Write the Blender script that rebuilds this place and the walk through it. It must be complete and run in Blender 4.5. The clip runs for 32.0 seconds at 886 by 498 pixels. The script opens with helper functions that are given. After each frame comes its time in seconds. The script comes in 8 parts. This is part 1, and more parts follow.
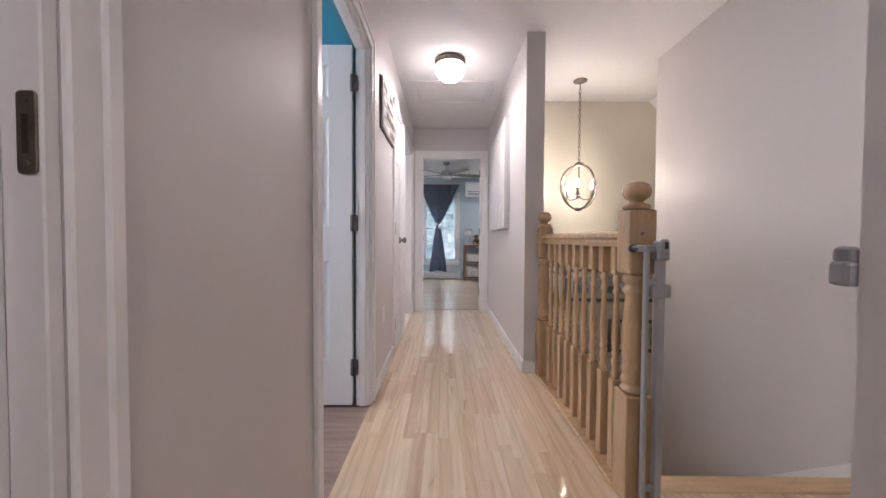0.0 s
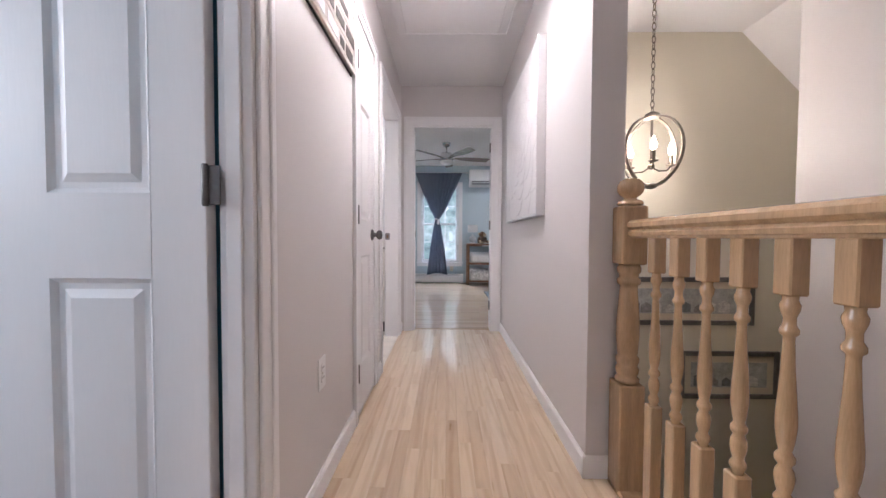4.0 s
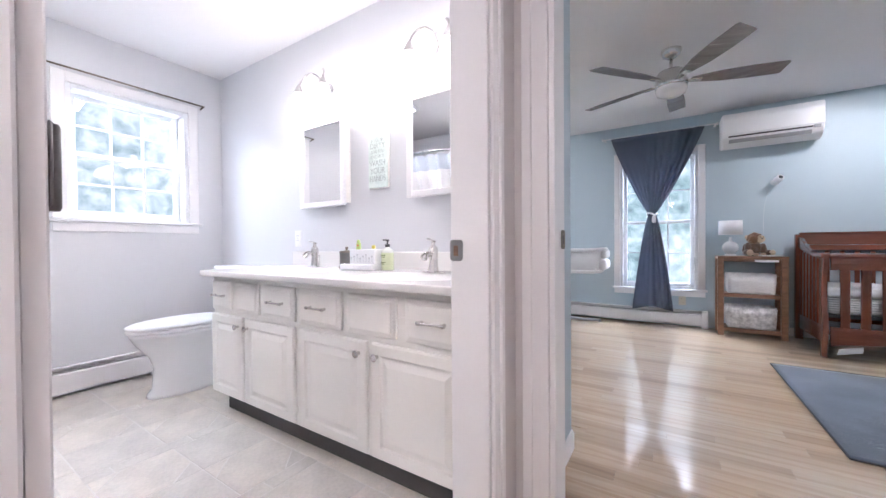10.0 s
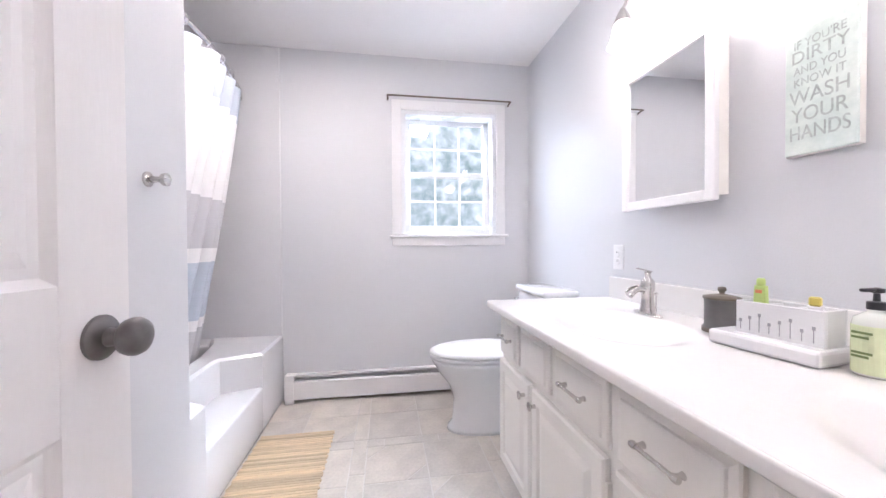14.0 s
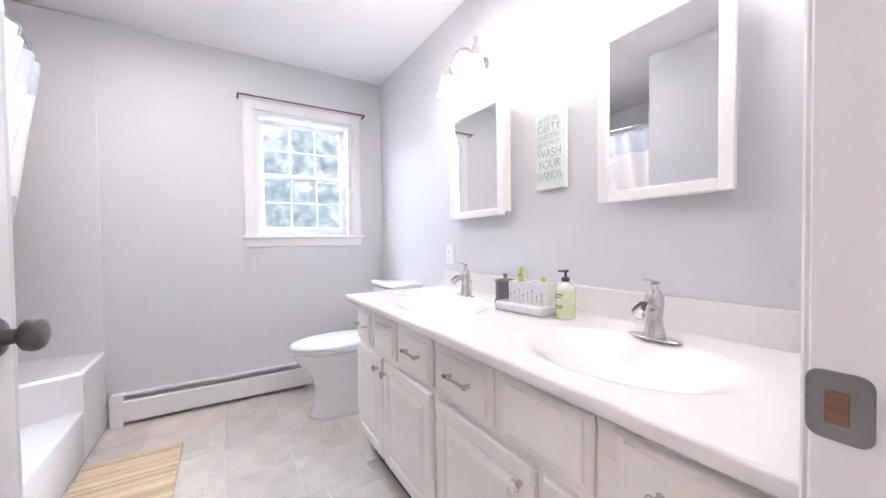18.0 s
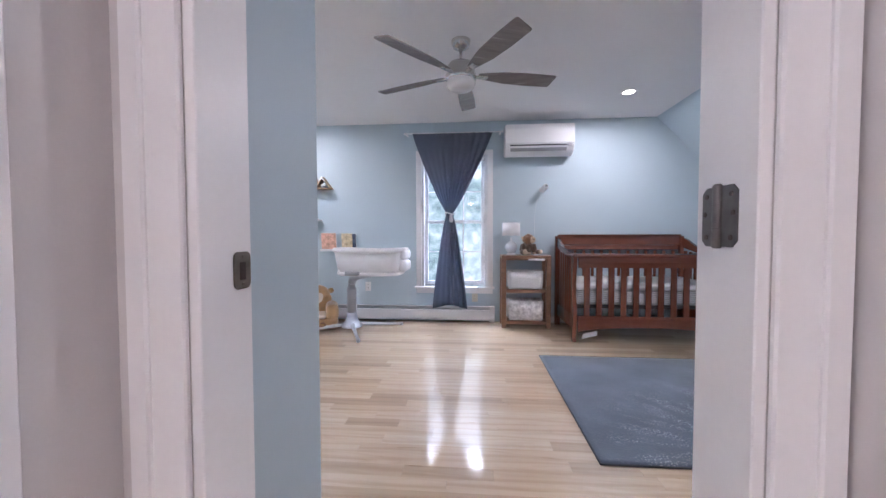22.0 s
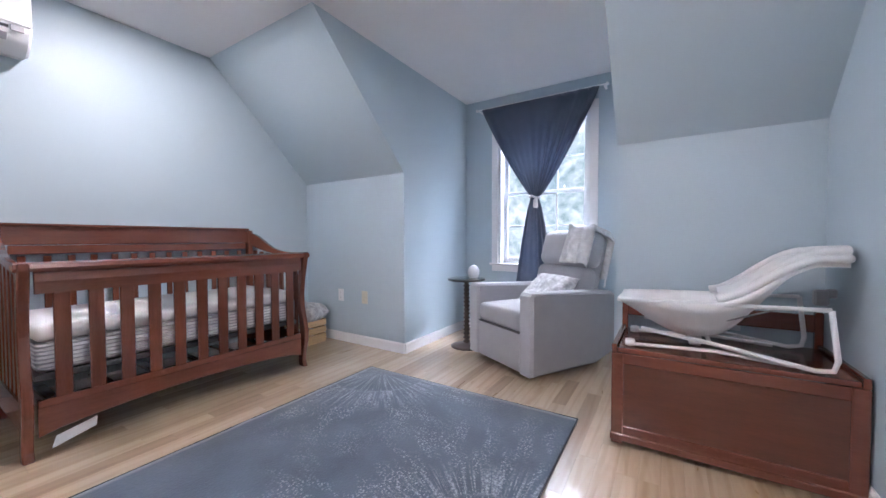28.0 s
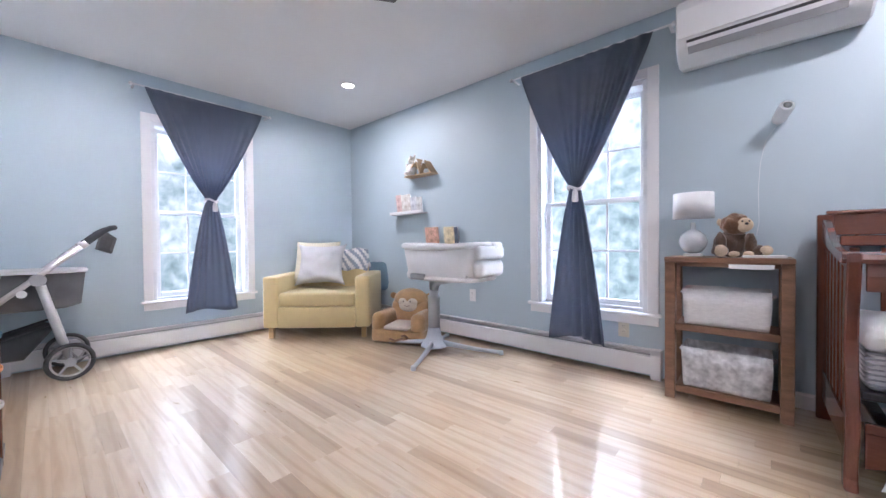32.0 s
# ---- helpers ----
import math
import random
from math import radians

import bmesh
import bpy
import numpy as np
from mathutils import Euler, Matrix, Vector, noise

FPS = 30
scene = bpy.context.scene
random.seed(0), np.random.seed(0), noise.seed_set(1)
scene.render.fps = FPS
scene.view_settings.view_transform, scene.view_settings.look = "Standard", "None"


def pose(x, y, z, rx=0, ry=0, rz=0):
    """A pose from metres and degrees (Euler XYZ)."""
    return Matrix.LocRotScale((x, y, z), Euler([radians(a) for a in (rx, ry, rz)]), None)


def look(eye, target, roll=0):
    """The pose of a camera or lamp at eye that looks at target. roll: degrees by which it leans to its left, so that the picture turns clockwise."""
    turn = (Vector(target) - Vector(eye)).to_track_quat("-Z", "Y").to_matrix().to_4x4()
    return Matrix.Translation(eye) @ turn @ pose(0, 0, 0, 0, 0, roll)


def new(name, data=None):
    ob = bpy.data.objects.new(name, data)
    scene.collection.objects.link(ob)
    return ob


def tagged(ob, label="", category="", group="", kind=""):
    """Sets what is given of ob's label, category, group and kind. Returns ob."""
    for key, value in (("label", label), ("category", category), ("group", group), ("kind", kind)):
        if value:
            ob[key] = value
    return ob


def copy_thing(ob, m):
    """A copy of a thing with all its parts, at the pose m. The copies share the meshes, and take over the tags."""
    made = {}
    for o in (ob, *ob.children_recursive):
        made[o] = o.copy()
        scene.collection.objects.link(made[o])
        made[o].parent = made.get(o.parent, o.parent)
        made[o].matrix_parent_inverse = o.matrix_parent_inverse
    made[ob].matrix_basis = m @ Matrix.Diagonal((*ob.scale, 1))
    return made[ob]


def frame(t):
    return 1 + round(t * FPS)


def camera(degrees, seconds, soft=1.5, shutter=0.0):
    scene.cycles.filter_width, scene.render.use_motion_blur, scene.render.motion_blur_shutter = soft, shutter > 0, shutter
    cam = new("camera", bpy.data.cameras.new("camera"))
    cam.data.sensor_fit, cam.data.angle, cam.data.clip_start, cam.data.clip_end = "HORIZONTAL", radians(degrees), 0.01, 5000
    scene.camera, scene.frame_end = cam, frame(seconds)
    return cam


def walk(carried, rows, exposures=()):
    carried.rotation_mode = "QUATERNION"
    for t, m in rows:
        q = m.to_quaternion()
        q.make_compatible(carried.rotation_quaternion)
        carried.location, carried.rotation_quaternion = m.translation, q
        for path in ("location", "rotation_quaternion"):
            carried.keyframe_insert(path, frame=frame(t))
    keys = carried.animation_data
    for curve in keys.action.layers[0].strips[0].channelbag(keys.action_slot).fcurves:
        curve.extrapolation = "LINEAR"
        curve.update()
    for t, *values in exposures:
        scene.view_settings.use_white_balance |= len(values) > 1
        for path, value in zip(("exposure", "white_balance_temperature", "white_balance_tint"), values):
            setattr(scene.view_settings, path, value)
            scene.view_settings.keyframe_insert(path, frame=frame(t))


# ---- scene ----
cam = camera(102.4, 32.0)
METRES, EYE, TILT, LEAN, TURN = 8.5, 0.92, 0.0, 0.0, 1.8
PATH = [
    (0, (-0.075, 0.102, 0.964), (-0.086, 2.101, 0.909), 0.3),
    (0.5, (-0.084, 0.167, 0.95), (-0.095, 2.166, 0.895), 0.3),
    (1, (-0.09, 0.269, 0.942), (-0.103, 2.268, 0.886), 0.3),
    (1.5, (-0.1, 0.399, 0.935), (-0.11, 2.398, 0.88), 0.4),
    (2, (-0.095, 0.54, 0.92), (-0.106, 2.539, 0.866), 0.3),
    (2.5, (-0.083, 0.731, 0.919), (-0.095, 2.73, 0.865), 0.3),
    (3, (-0.052, 0.914, 0.925), (-0.071, 2.913, 0.867), 0.1),
    (3.5, (-0.057, 1.098, 0.935), (-0.074, 3.097, 0.874), 0.4),
    (5.5, (-0.006, 2.033, 0.915), (-0.037, 4.032, 0.862), -0.5),
    (6, (-0.007, 2.329, 0.908), (-0.03, 4.329, 0.857), -0.5),
    (6.5, (0.0, 2.609, 0.907), (-0.012, 4.608, 0.855), -0.7),
    (7, (0.045, 2.864, 0.913), (0.028, 4.863, 0.864), -0.7),
    (7.5, (0.043, 3.054, 0.908), (0.032, 5.054, 0.862), -0.6),
    (8, (0.022, 3.234, 0.909), (-0.012, 5.233, 0.863), -0.6),
    (8.5, (0.008, 3.392, 0.915), (-0.2, 5.38, 0.871), -0.7),
    (9, (-0.012, 3.52, 0.93), (-0.481, 5.464, 0.889), -0.7),
    (9.5, (-0.026, 3.631, 0.943), (-0.807, 5.472, 0.91), -0.7),
    (10, (-0.066, 3.728, 0.963), (-1.139, 5.415, 0.943), -0.4),
    (10.5, (-0.133, 3.807, 0.996), (-1.435, 5.325, 0.969), -0.6),
    (11, (-0.221, 3.892, 1.027), (-1.712, 5.224, 1.003), -0.4),
    (11.5, (-0.306, 3.975, 1.055), (-1.973, 5.079, 1.035), -0.3),
    (12, (-0.377, 4.063, 1.084), (-2.186, 4.915, 1.058), -0.4),
    (12.5, (-0.449, 4.143, 1.093), (-2.352, 4.756, 1.069), -0.4),
    (13, (-0.551, 4.201, 1.094), (-2.503, 4.638, 1.066), -0.4),
    (13.5, (-0.675, 4.25, 1.093), (-2.65, 4.565, 1.065), -0.3),
    (15.5, (-1.086, 4.279, 1.062), (-3.057, 4.612, 1.03), -0.6),
    (16, (-1.08, 4.256, 1.082), (-3.008, 4.784, 1.048), -0.7),
    (16.5, (-0.992, 4.205, 1.1), (-2.851, 4.942, 1.062), -0.7),
    (17, (-0.847, 4.18, 1.107), (-2.637, 5.073, 1.064), -0.7),
    (17.5, (-0.688, 4.175, 1.107), (-2.433, 5.15, 1.064), -0.7),
    (18, (-0.521, 4.177, 1.104), (-2.223, 5.227, 1.058), -0.7),
    (18.5, (-0.407, 4.164, 1.096), (-2.046, 5.31, 1.048), -0.7),
    (19, (-0.321, 4.113, 1.081), (-1.855, 5.396, 1.032), -0.6),
    (19.5, (-0.215, 4.058, 1.062), (-1.566, 5.532, 1.009), -0.5),
    (20, (-0.129, 4.064, 1.023), (-1.243, 5.725, 0.986), -0.3),
    (20.5, (-0.06, 4.103, 1.005), (-0.898, 5.918, 0.963), -0.3),
    (21, (0.0, 4.158, 1.009), (-0.534, 6.085, 0.956), -0.0),
    (21.5, (0.005, 4.241, 1.031), (-0.283, 6.219, 0.97), -0.2),
    (22, (0.026, 4.378, 1.036), (-0.136, 6.37, 0.971), -0.1),
    (22.5, (0.056, 4.519, 1.014), (-0.053, 6.516, 0.956), -0.2),
    (23, (0.031, 4.645, 1.042), (0.062, 6.644, 0.977), -0.3),
    (23.5, (0.011, 4.779, 1.033), (0.225, 6.766, 0.975), -0.2),
    (24, (0.025, 4.91, 1.042), (0.465, 6.86, 0.976), -0.1),
    (24.5, (0.102, 5.019, 1.034), (0.825, 6.883, 0.978), -0.2),
    (25, (0.177, 5.135, 1.031), (1.217, 6.843, 0.973), -0.1),
    (25.5, (0.255, 5.228, 1.014), (1.586, 6.721, 0.959), -0.0),
    (26, (0.329, 5.316, 1.011), (1.938, 6.503, 0.95), 0.0),
    (26.5, (0.411, 5.402, 0.988), (2.21, 6.274, 0.928), -0.1),
    (28.5, (0.739, 5.685, 0.973), (2.266, 6.974, 0.909), -0.0),
    (29, (0.734, 5.746, 0.994), (1.96, 7.324, 0.917), 0.0),
    (29.5, (0.731, 5.815, 0.972), (1.611, 7.61, 0.902), -0.2),
    (30, (0.753, 5.875, 0.974), (1.251, 7.81, 0.905), -0.3),
    (30.5, (0.762, 5.915, 0.971), (0.834, 7.913, 0.919), -0.3),
    (31, (0.766, 5.922, 0.963), (0.359, 7.88, 0.918), -0.5),
    (31.5, (0.774, 5.949, 0.936), (-0.131, 7.733, 0.901), -0.4),
    (32, (0.777, 6.015, 0.919), (-0.548, 7.513, 0.889), -0.5),
]
walk(cam, [(t, look(eye, target, roll)) for t, eye, target, roll in PATH], [(0.0, 0.36, 5940, 15), (2.0, 0.36, 5940, 15), (3.0, 0.44, 5930, 15), (3.5, 0.43, 5900, 15), (6.0, 0.30, 5650, 15), (7.0, 0.42, 5650, 15), (8.0, 0.62, 5680, 16), (9.5, 0.72, 5740, 16), (12.0, 0.57, 5960, 17), (18.5, 0.51, 5980, 17), (21.0, 0.58, 5820, 19), (22.0, 0.64, 5720, 20), (23.0, 0.82, 5800, 20), (26.0, 0.83, 5930, 20), (29.0, 0.80, 5900, 20), (32.0, 0.78, 5800, 20)])

# ---------------------------------------------------------------- world, sun, large lights
world = bpy.data.worlds.new("world")
scene.world = world
world.use_nodes = True
wn = world.node_tree
sky = wn.nodes.new("ShaderNodeTexSky")
sky.sky_type = "NISHITA"
sky.sun_disc = False
sky.sun_elevation, sky.sun_rotation = radians(38), radians(200)
wn.links.new(sky.outputs[0], wn.nodes["Background"].inputs[0])
wn.nodes["Background"].inputs[1].default_value = 0.12


def lamp(name, kind, m, energy, colour=(1, 1, 1), size=0.1, size_y=None, spread=None):
    data = bpy.data.lights.new(name, kind)
    data.energy, data.color = energy, colour
    if kind == "AREA":
        data.size = size
        if size_y:
            data.shape, data.size_y = "RECTANGLE", size_y
        if spread:
            data.spread = radians(spread)
    elif kind == "SUN":
        data.angle = radians(size)
    else:
        data.shadow_soft_size = size
    ob = new(name, data)
    ob.matrix_world = m
    return ob


lamp("sun", "SUN", look((0, 0, 10), (3.5, 9.0, 0)), 0.9, (1.0, 0.95, 0.88), 12)
SKYLIGHT = (0.82, 0.925, 1.0)
lamp("window_light_1", "AREA", look((-0.19, 10.7, 4.3), (-0.19, 7.9, 2.0)), 1600, SKYLIGHT, 4.0, 2.5)
lamp("window_light_2", "AREA", look((-5.2, 7.5, 4.3), (-2.6, 7.3, 1.7)), 1350, SKYLIGHT, 2.7, 2.5)
lamp("window_light_3", "AREA", look((6.1, 6.67, 4.5), (3.5, 6.67, 1.9)), 1600, SKYLIGHT, 4.0, 2.5)
lamp("window_light_4", "AREA", look((-4.15, 4.45, 2.5), (-2.6, 5.25, 1.0)), 58, SKYLIGHT, 0.8, 0.8)
WARM = (1.0, 0.86, 0.72)
DOWN = (1.0, 0.93, 0.86)
# first two stand at known lights; the pair near y 6 is added, unseen
for dx, dy in ((-2.16, 7.99), (1.535, 8.0), (-2.16, 6.2), (1.535, 6.05)):
    lamp("downlight_beam", "AREA", look((dx, dy, 2.428), (dx, dy, 0)), 13.0, DOWN, 0.10)
for dx in (-2.115, -1.875, -1.205, -0.965):
    lamp("sconce_bulb", "POINT", pose(dx, 5.20, 1.895), 3.6, (1.0, 0.90, 0.80), 0.05)
lamp("bath_ceiling_beam", "AREA", look((-2.49, 3.89, 2.40), (-2.49, 3.89, 0)), 9.5, (1.0, 0.88, 0.76), 0.24)
for k in range(3):
    lamp("candle_bulb", "POINT", pose(1.17 + 0.125 * math.cos(2.09 * k - 2.0), 3.45 + 0.125 * math.sin(2.09 * k - 2.0), 1.50), 8.5, WARM, 0.02)
# the second beam, at y -0.75, is added to brighten the near hall
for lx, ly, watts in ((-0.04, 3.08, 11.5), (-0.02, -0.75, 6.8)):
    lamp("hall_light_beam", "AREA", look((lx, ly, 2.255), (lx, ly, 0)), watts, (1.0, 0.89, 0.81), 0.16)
# added fill lamp outside an unseen opening, brightens the west room and its door
lamp("west_room_fill", "AREA", look((-2.75, 1.6, 1.6), (-1.0, 1.8, 1.0)), 24, (1.0, 0.97, 0.95), 0.9, 1.1)

# ---------------------------------------------------------------- materials
MATS = {}


def nodes_of(name):
    m = bpy.data.materials.new(name)
    m.use_nodes = True
    return m, m.node_tree, m.node_tree.nodes["Principled BSDF"]


def mat(name, colour, rough=0.5, metal=0.0, var=0.06, scale=6.0, bump=0.0, bump_scale=60.0, coat=0.0, sheen=0.0,
        stretch=(1, 1, 1), detail=4.0, tint=None, spec=0.5, random=0.0):
    """A painted, woven, metal or wooden surface: two scales of colour variation, uneven gloss and fine relief."""
    m, t, b = nodes_of(name)
    n, l = t.nodes, t.links
    co = n.new("ShaderNodeTexCoord")
    mp = n.new("ShaderNodeMapping")
    mp.inputs["Scale"].default_value = stretch
    l.new(co.outputs["Object"], mp.inputs[0])
    big = n.new("ShaderNodeTexNoise")
    big.inputs["Scale"].default_value, big.inputs["Detail"].default_value = scale, detail
    fine = n.new("ShaderNodeTexNoise")
    fine.inputs["Scale"].default_value, fine.inputs["Detail"].default_value = bump_scale, 3
    l.new(mp.outputs[0], big.inputs[0])
    l.new(mp.outputs[0], fine.inputs[0])
    mixn = n.new("ShaderNodeMix")
    mixn.data_type = "FLOAT"
    mixn.inputs[0].default_value = 0.35
    l.new(big.outputs[0], mixn.inputs[2])
    l.new(fine.outputs[0], mixn.inputs[3])
    ramp = n.new("ShaderNodeValToRGB")
    lo = [c * (1 - var) for c in colour]
    hi = [min(1, c * (1 + var)) for c in (tint or colour)]
    ramp.color_ramp.elements[0].position, ramp.color_ramp.elements[1].position = 0.32, 0.68
    ramp.color_ramp.elements[0].color, ramp.color_ramp.elements[1].color = (*lo, 1), (*hi, 1)
    l.new(mixn.outputs[0], ramp.inputs[0])
    out = ramp.outputs[0]
    if random:
        info = n.new("ShaderNodeObjectInfo")
        hsv = n.new("ShaderNodeHueSaturation")
        mr = n.new("ShaderNodeMapRange")
        mr.inputs[3].default_value, mr.inputs[4].default_value = 1 - random, 1 + random
        l.new(info.outputs["Random"], mr.inputs[0])
        l.new(mr.outputs[0], hsv.inputs["Value"])
        l.new(out, hsv.inputs["Color"])
        out = hsv.outputs[0]
    l.new(out, b.inputs["Base Color"])
    b.inputs["Metallic"].default_value = metal
    b.inputs["Specular IOR Level"].default_value = spec
    b.inputs["Coat Weight"].default_value = coat
    b.inputs["Sheen Weight"].default_value = sheen
    rr = n.new("ShaderNodeMapRange")
    rr.inputs[3].default_value, rr.inputs[4].default_value = max(0.02, rough * 0.85), min(1, rough * 1.15)
    l.new(big.outputs[0], rr.inputs[0])
    l.new(rr.outputs[0], b.inputs["Roughness"])
    if bump:
        bp = n.new("ShaderNodeBump")
        bp.inputs["Strength"].default_value, bp.inputs["Distance"].default_value = bump, 0.004
        l.new(fine.outputs[0], bp.inputs["Height"])
        l.new(bp.outputs[0], b.inputs["Normal"])
    MATS[name] = m
    return m


def glow(name, colour, strength):
    m, t, b = nodes_of(name)
    b.inputs["Base Color"].default_value = (*colour, 1)
    b.inputs["Emission Color"].default_value = (*colour, 1)
    b.inputs["Emission Strength"].default_value = strength
    return m


def glass(name, colour=(1, 1, 1), rough=0.0):
    m, t, b = nodes_of(name)
    b.inputs["Base Color"].default_value = (*colour, 1)
    b.inputs["Transmission Weight"].default_value = 1
    b.inputs["Roughness"].default_value = rough
    b.inputs["IOR"].default_value = 1.45
    return m


PAINT_HALL = mat("hall paint", (0.665, 0.635, 0.63), 0.50, var=0.025, scale=1.2, bump=0.05, bump_scale=180)
PAINT_FOYER = mat("foyer paint", (0.70, 0.65, 0.545), 0.45, var=0.025, scale=1.2, bump=0.12, bump_scale=180)
PAINT_BLUE = mat("blue paint", (0.478, 0.572, 0.630), 0.48, var=0.03, scale=1.1, bump=0.14, bump_scale=170)
PAINT_TEAL = mat("teal paint", (0.06, 0.30, 0.42), 0.5, var=0.03, scale=1.1, bump=0.1, bump_scale=170)
PAINT_BATH = mat("bath paint", (0.67, 0.675, 0.70), 0.52, var=0.02, scale=1.1, bump=0.12, bump_scale=180)
CEILING = mat("ceiling paint", (0.86, 0.85, 0.86), 0.85, var=0.02, scale=1.4, bump=0.2, bump_scale=120)
TRIM = mat("white trim paint", (0.84, 0.83, 0.84), 0.32, var=0.02, scale=3, bump=0.03, bump_scale=90)
DOORWHITE = mat("white door paint", (0.80, 0.785, 0.79), 0.36, var=0.02, scale=3, bump=0.10, bump_scale=150, stretch=(1, 1, 0.12))
VINYL = mat("white vinyl", (0.82, 0.83, 0.85), 0.28, var=0.015)
BRONZE = mat("oil rubbed bronze", (0.16, 0.15, 0.148), 0.40, metal=0.8, var=0.25, scale=25)
BRONZE_MID = mat("aged bronze", (0.20, 0.17, 0.14), 0.4, metal=0.8, var=0.2, scale=25)
NICKEL = mat("brushed nickel", (0.62, 0.60, 0.58), 0.26, metal=1.0, var=0.06, scale=30, stretch=(1, 1, 8))
CHROME = mat("chrome", (0.75, 0.76, 0.78), 0.12, metal=1.0, var=0.03)
SILVER = mat("silver painted metal", (0.50, 0.53, 0.58), 0.35, metal=0.7, var=0.05)
GREY_PLASTIC = mat("grey plastic", (0.34, 0.34, 0.36), 0.45, var=0.05)
WHITE_PLASTIC = mat("white plastic", (0.80, 0.80, 0.81), 0.35, var=0.015)
DARK_PLASTIC = mat("dark plastic", (0.035, 0.035, 0.04), 0.4, var=0.1)
PORCELAIN = mat("glazed porcelain", (0.83, 0.83, 0.84), 0.08, var=0.01, coat=0.3)
ACRYLIC = mat("white acrylic", (0.81, 0.81, 0.83), 0.16, var=0.01)
CABINET = mat("cabinet paint", (0.86, 0.84, 0.80), 0.34, var=0.02, scale=4, bump=0.04)
MARBLE = mat("cultured marble", (0.80, 0.78, 0.765), 0.20, var=0.02, scale=3)
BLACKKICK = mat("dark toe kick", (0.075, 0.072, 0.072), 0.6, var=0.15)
WICKER = mat("woven straw", (0.66, 0.53, 0.36), 0.75, var=0.16, scale=12, bump=0.25, bump_scale=90, stretch=(9, 1, 1), random=0.20)
MIRROR, _t, _b = nodes_of("mirror glass")
_b.inputs["Base Color"].default_value = (0.86, 0.87, 0.88, 1)
_b.inputs["Metallic"].default_value, _b.inputs["Roughness"].default_value = 1.0, 0.015
GLASS = glass("window glass")
FROST = glow("frosted glass shade", (1.0, 0.96, 0.92), 4.0)
HALLGLOBE = glow("lit glass globe", (1.0, 0.895, 0.82), 11.0)
BULB = glow("lit candle bulb", (1.0, 0.82, 0.58), 22.0)
DOWNLIGHT = glow("lit downlight", (1.0, 0.93, 0.82), 9.0)
OAKTRIM = mat("golden oak", (0.455, 0.295, 0.158), 0.24, var=0.22, scale=7, bump=0.12, bump_scale=60, stretch=(6, 6, 0.6), coat=0.55)
CRIBWOOD = mat("espresso cherry wood", (0.150, 0.046, 0.026), 0.20, var=0.18, scale=6, bump=0.05, bump_scale=50, stretch=(0.8, 5, 5), coat=0.6)
CRIBWOOD_V = mat("espresso cherry wood upright", (0.135, 0.042, 0.024), 0.22, var=0.18, scale=6, bump=0.05, bump_scale=50, stretch=(6, 6, 0.6), coat=0.35)
CHESTWOOD = mat("cherry veneer", (0.165, 0.054, 0.034), 0.24, var=0.22, scale=4, bump=0.04, bump_scale=50, stretch=(5, 0.7, 5), coat=0.35)
STANDWOOD = mat("walnut stained pine", (0.20, 0.105, 0.062), 0.42, var=0.30, scale=6, bump=0.10, bump_scale=50, stretch=(1, 6, 6))
NAVY = mat("navy curtain cloth", (0.120, 0.142, 0.195), 0.85, var=0.10, scale=5, bump=0.25, bump_scale=500, sheen=0.3)
# thin cloth lets a little daylight through
_n, _l = NAVY.node_tree.nodes, NAVY.node_tree.links
_tr, _mx = _n.new("ShaderNodeBsdfTranslucent"), _n.new("ShaderNodeMixShader")
_tr.inputs[0].default_value = (0.16, 0.19, 0.25, 1)
_mx.inputs[0].default_value = 0.36
_l.new(_n["Principled BSDF"].outputs[0], _mx.inputs[1])
_l.new(_tr.outputs[0], _mx.inputs[2])
_l.new(_mx.outputs[0], _n["Material Output"].inputs[0])
WHITECLOTH = mat("white cloth", (0.80, 0.79, 0.795), 0.9, var=0.05, scale=9, bump=0.35, bump_scale=260, sheen=0.2)
MESHCLOTH = mat("white mesh fabric", (0.90, 0.89, 0.90), 0.8, var=0.05, scale=9, bump=0.4, bump_scale=420)
MESHCLOTH.node_tree.nodes["Principled BSDF"].inputs["Alpha"].default_value = 0.82  # open weave
GREYCLOTH = mat("light grey upholstery", (0.37, 0.365, 0.38), 0.9, var=0.06, scale=8, bump=0.35, bump_scale=420, sheen=0.25)
YELLOWCLOTH = mat("pale yellow upholstery", (0.66, 0.535, 0.285), 0.85, var=0.05, scale=8, bump=0.3, bump_scale=380, sheen=0.25)
TANFUR = mat("tan plush", (0.42, 0.26, 0.125), 0.95, var=0.18, scale=20, bump=0.8, bump_scale=160, sheen=0.5)
CREAMFUR = mat("cream plush", (0.68, 0.60, 0.52), 0.95, var=0.1, scale=20, bump=0.8, bump_scale=160, sheen=0.5)
BROWNFUR = mat("brown plush", (0.085, 0.048, 0.028), 0.95, var=0.35, scale=18, bump=1.0, bump_scale=120, sheen=0.5)
CHARCOAL = mat("charcoal fabric", (0.045, 0.048, 0.055), 0.85, var=0.15, scale=12, bump=0.4, bump_scale=300)
BROWNMETAL = mat("dark brown wood", (0.045, 0.028, 0.022), 0.4, var=0.2, scale=20)
STAIRWOOD = mat("stair oak", (0.58, 0.40, 0.22), 0.3, var=0.2, scale=5, stretch=(0.8, 6, 6), coat=0.2)


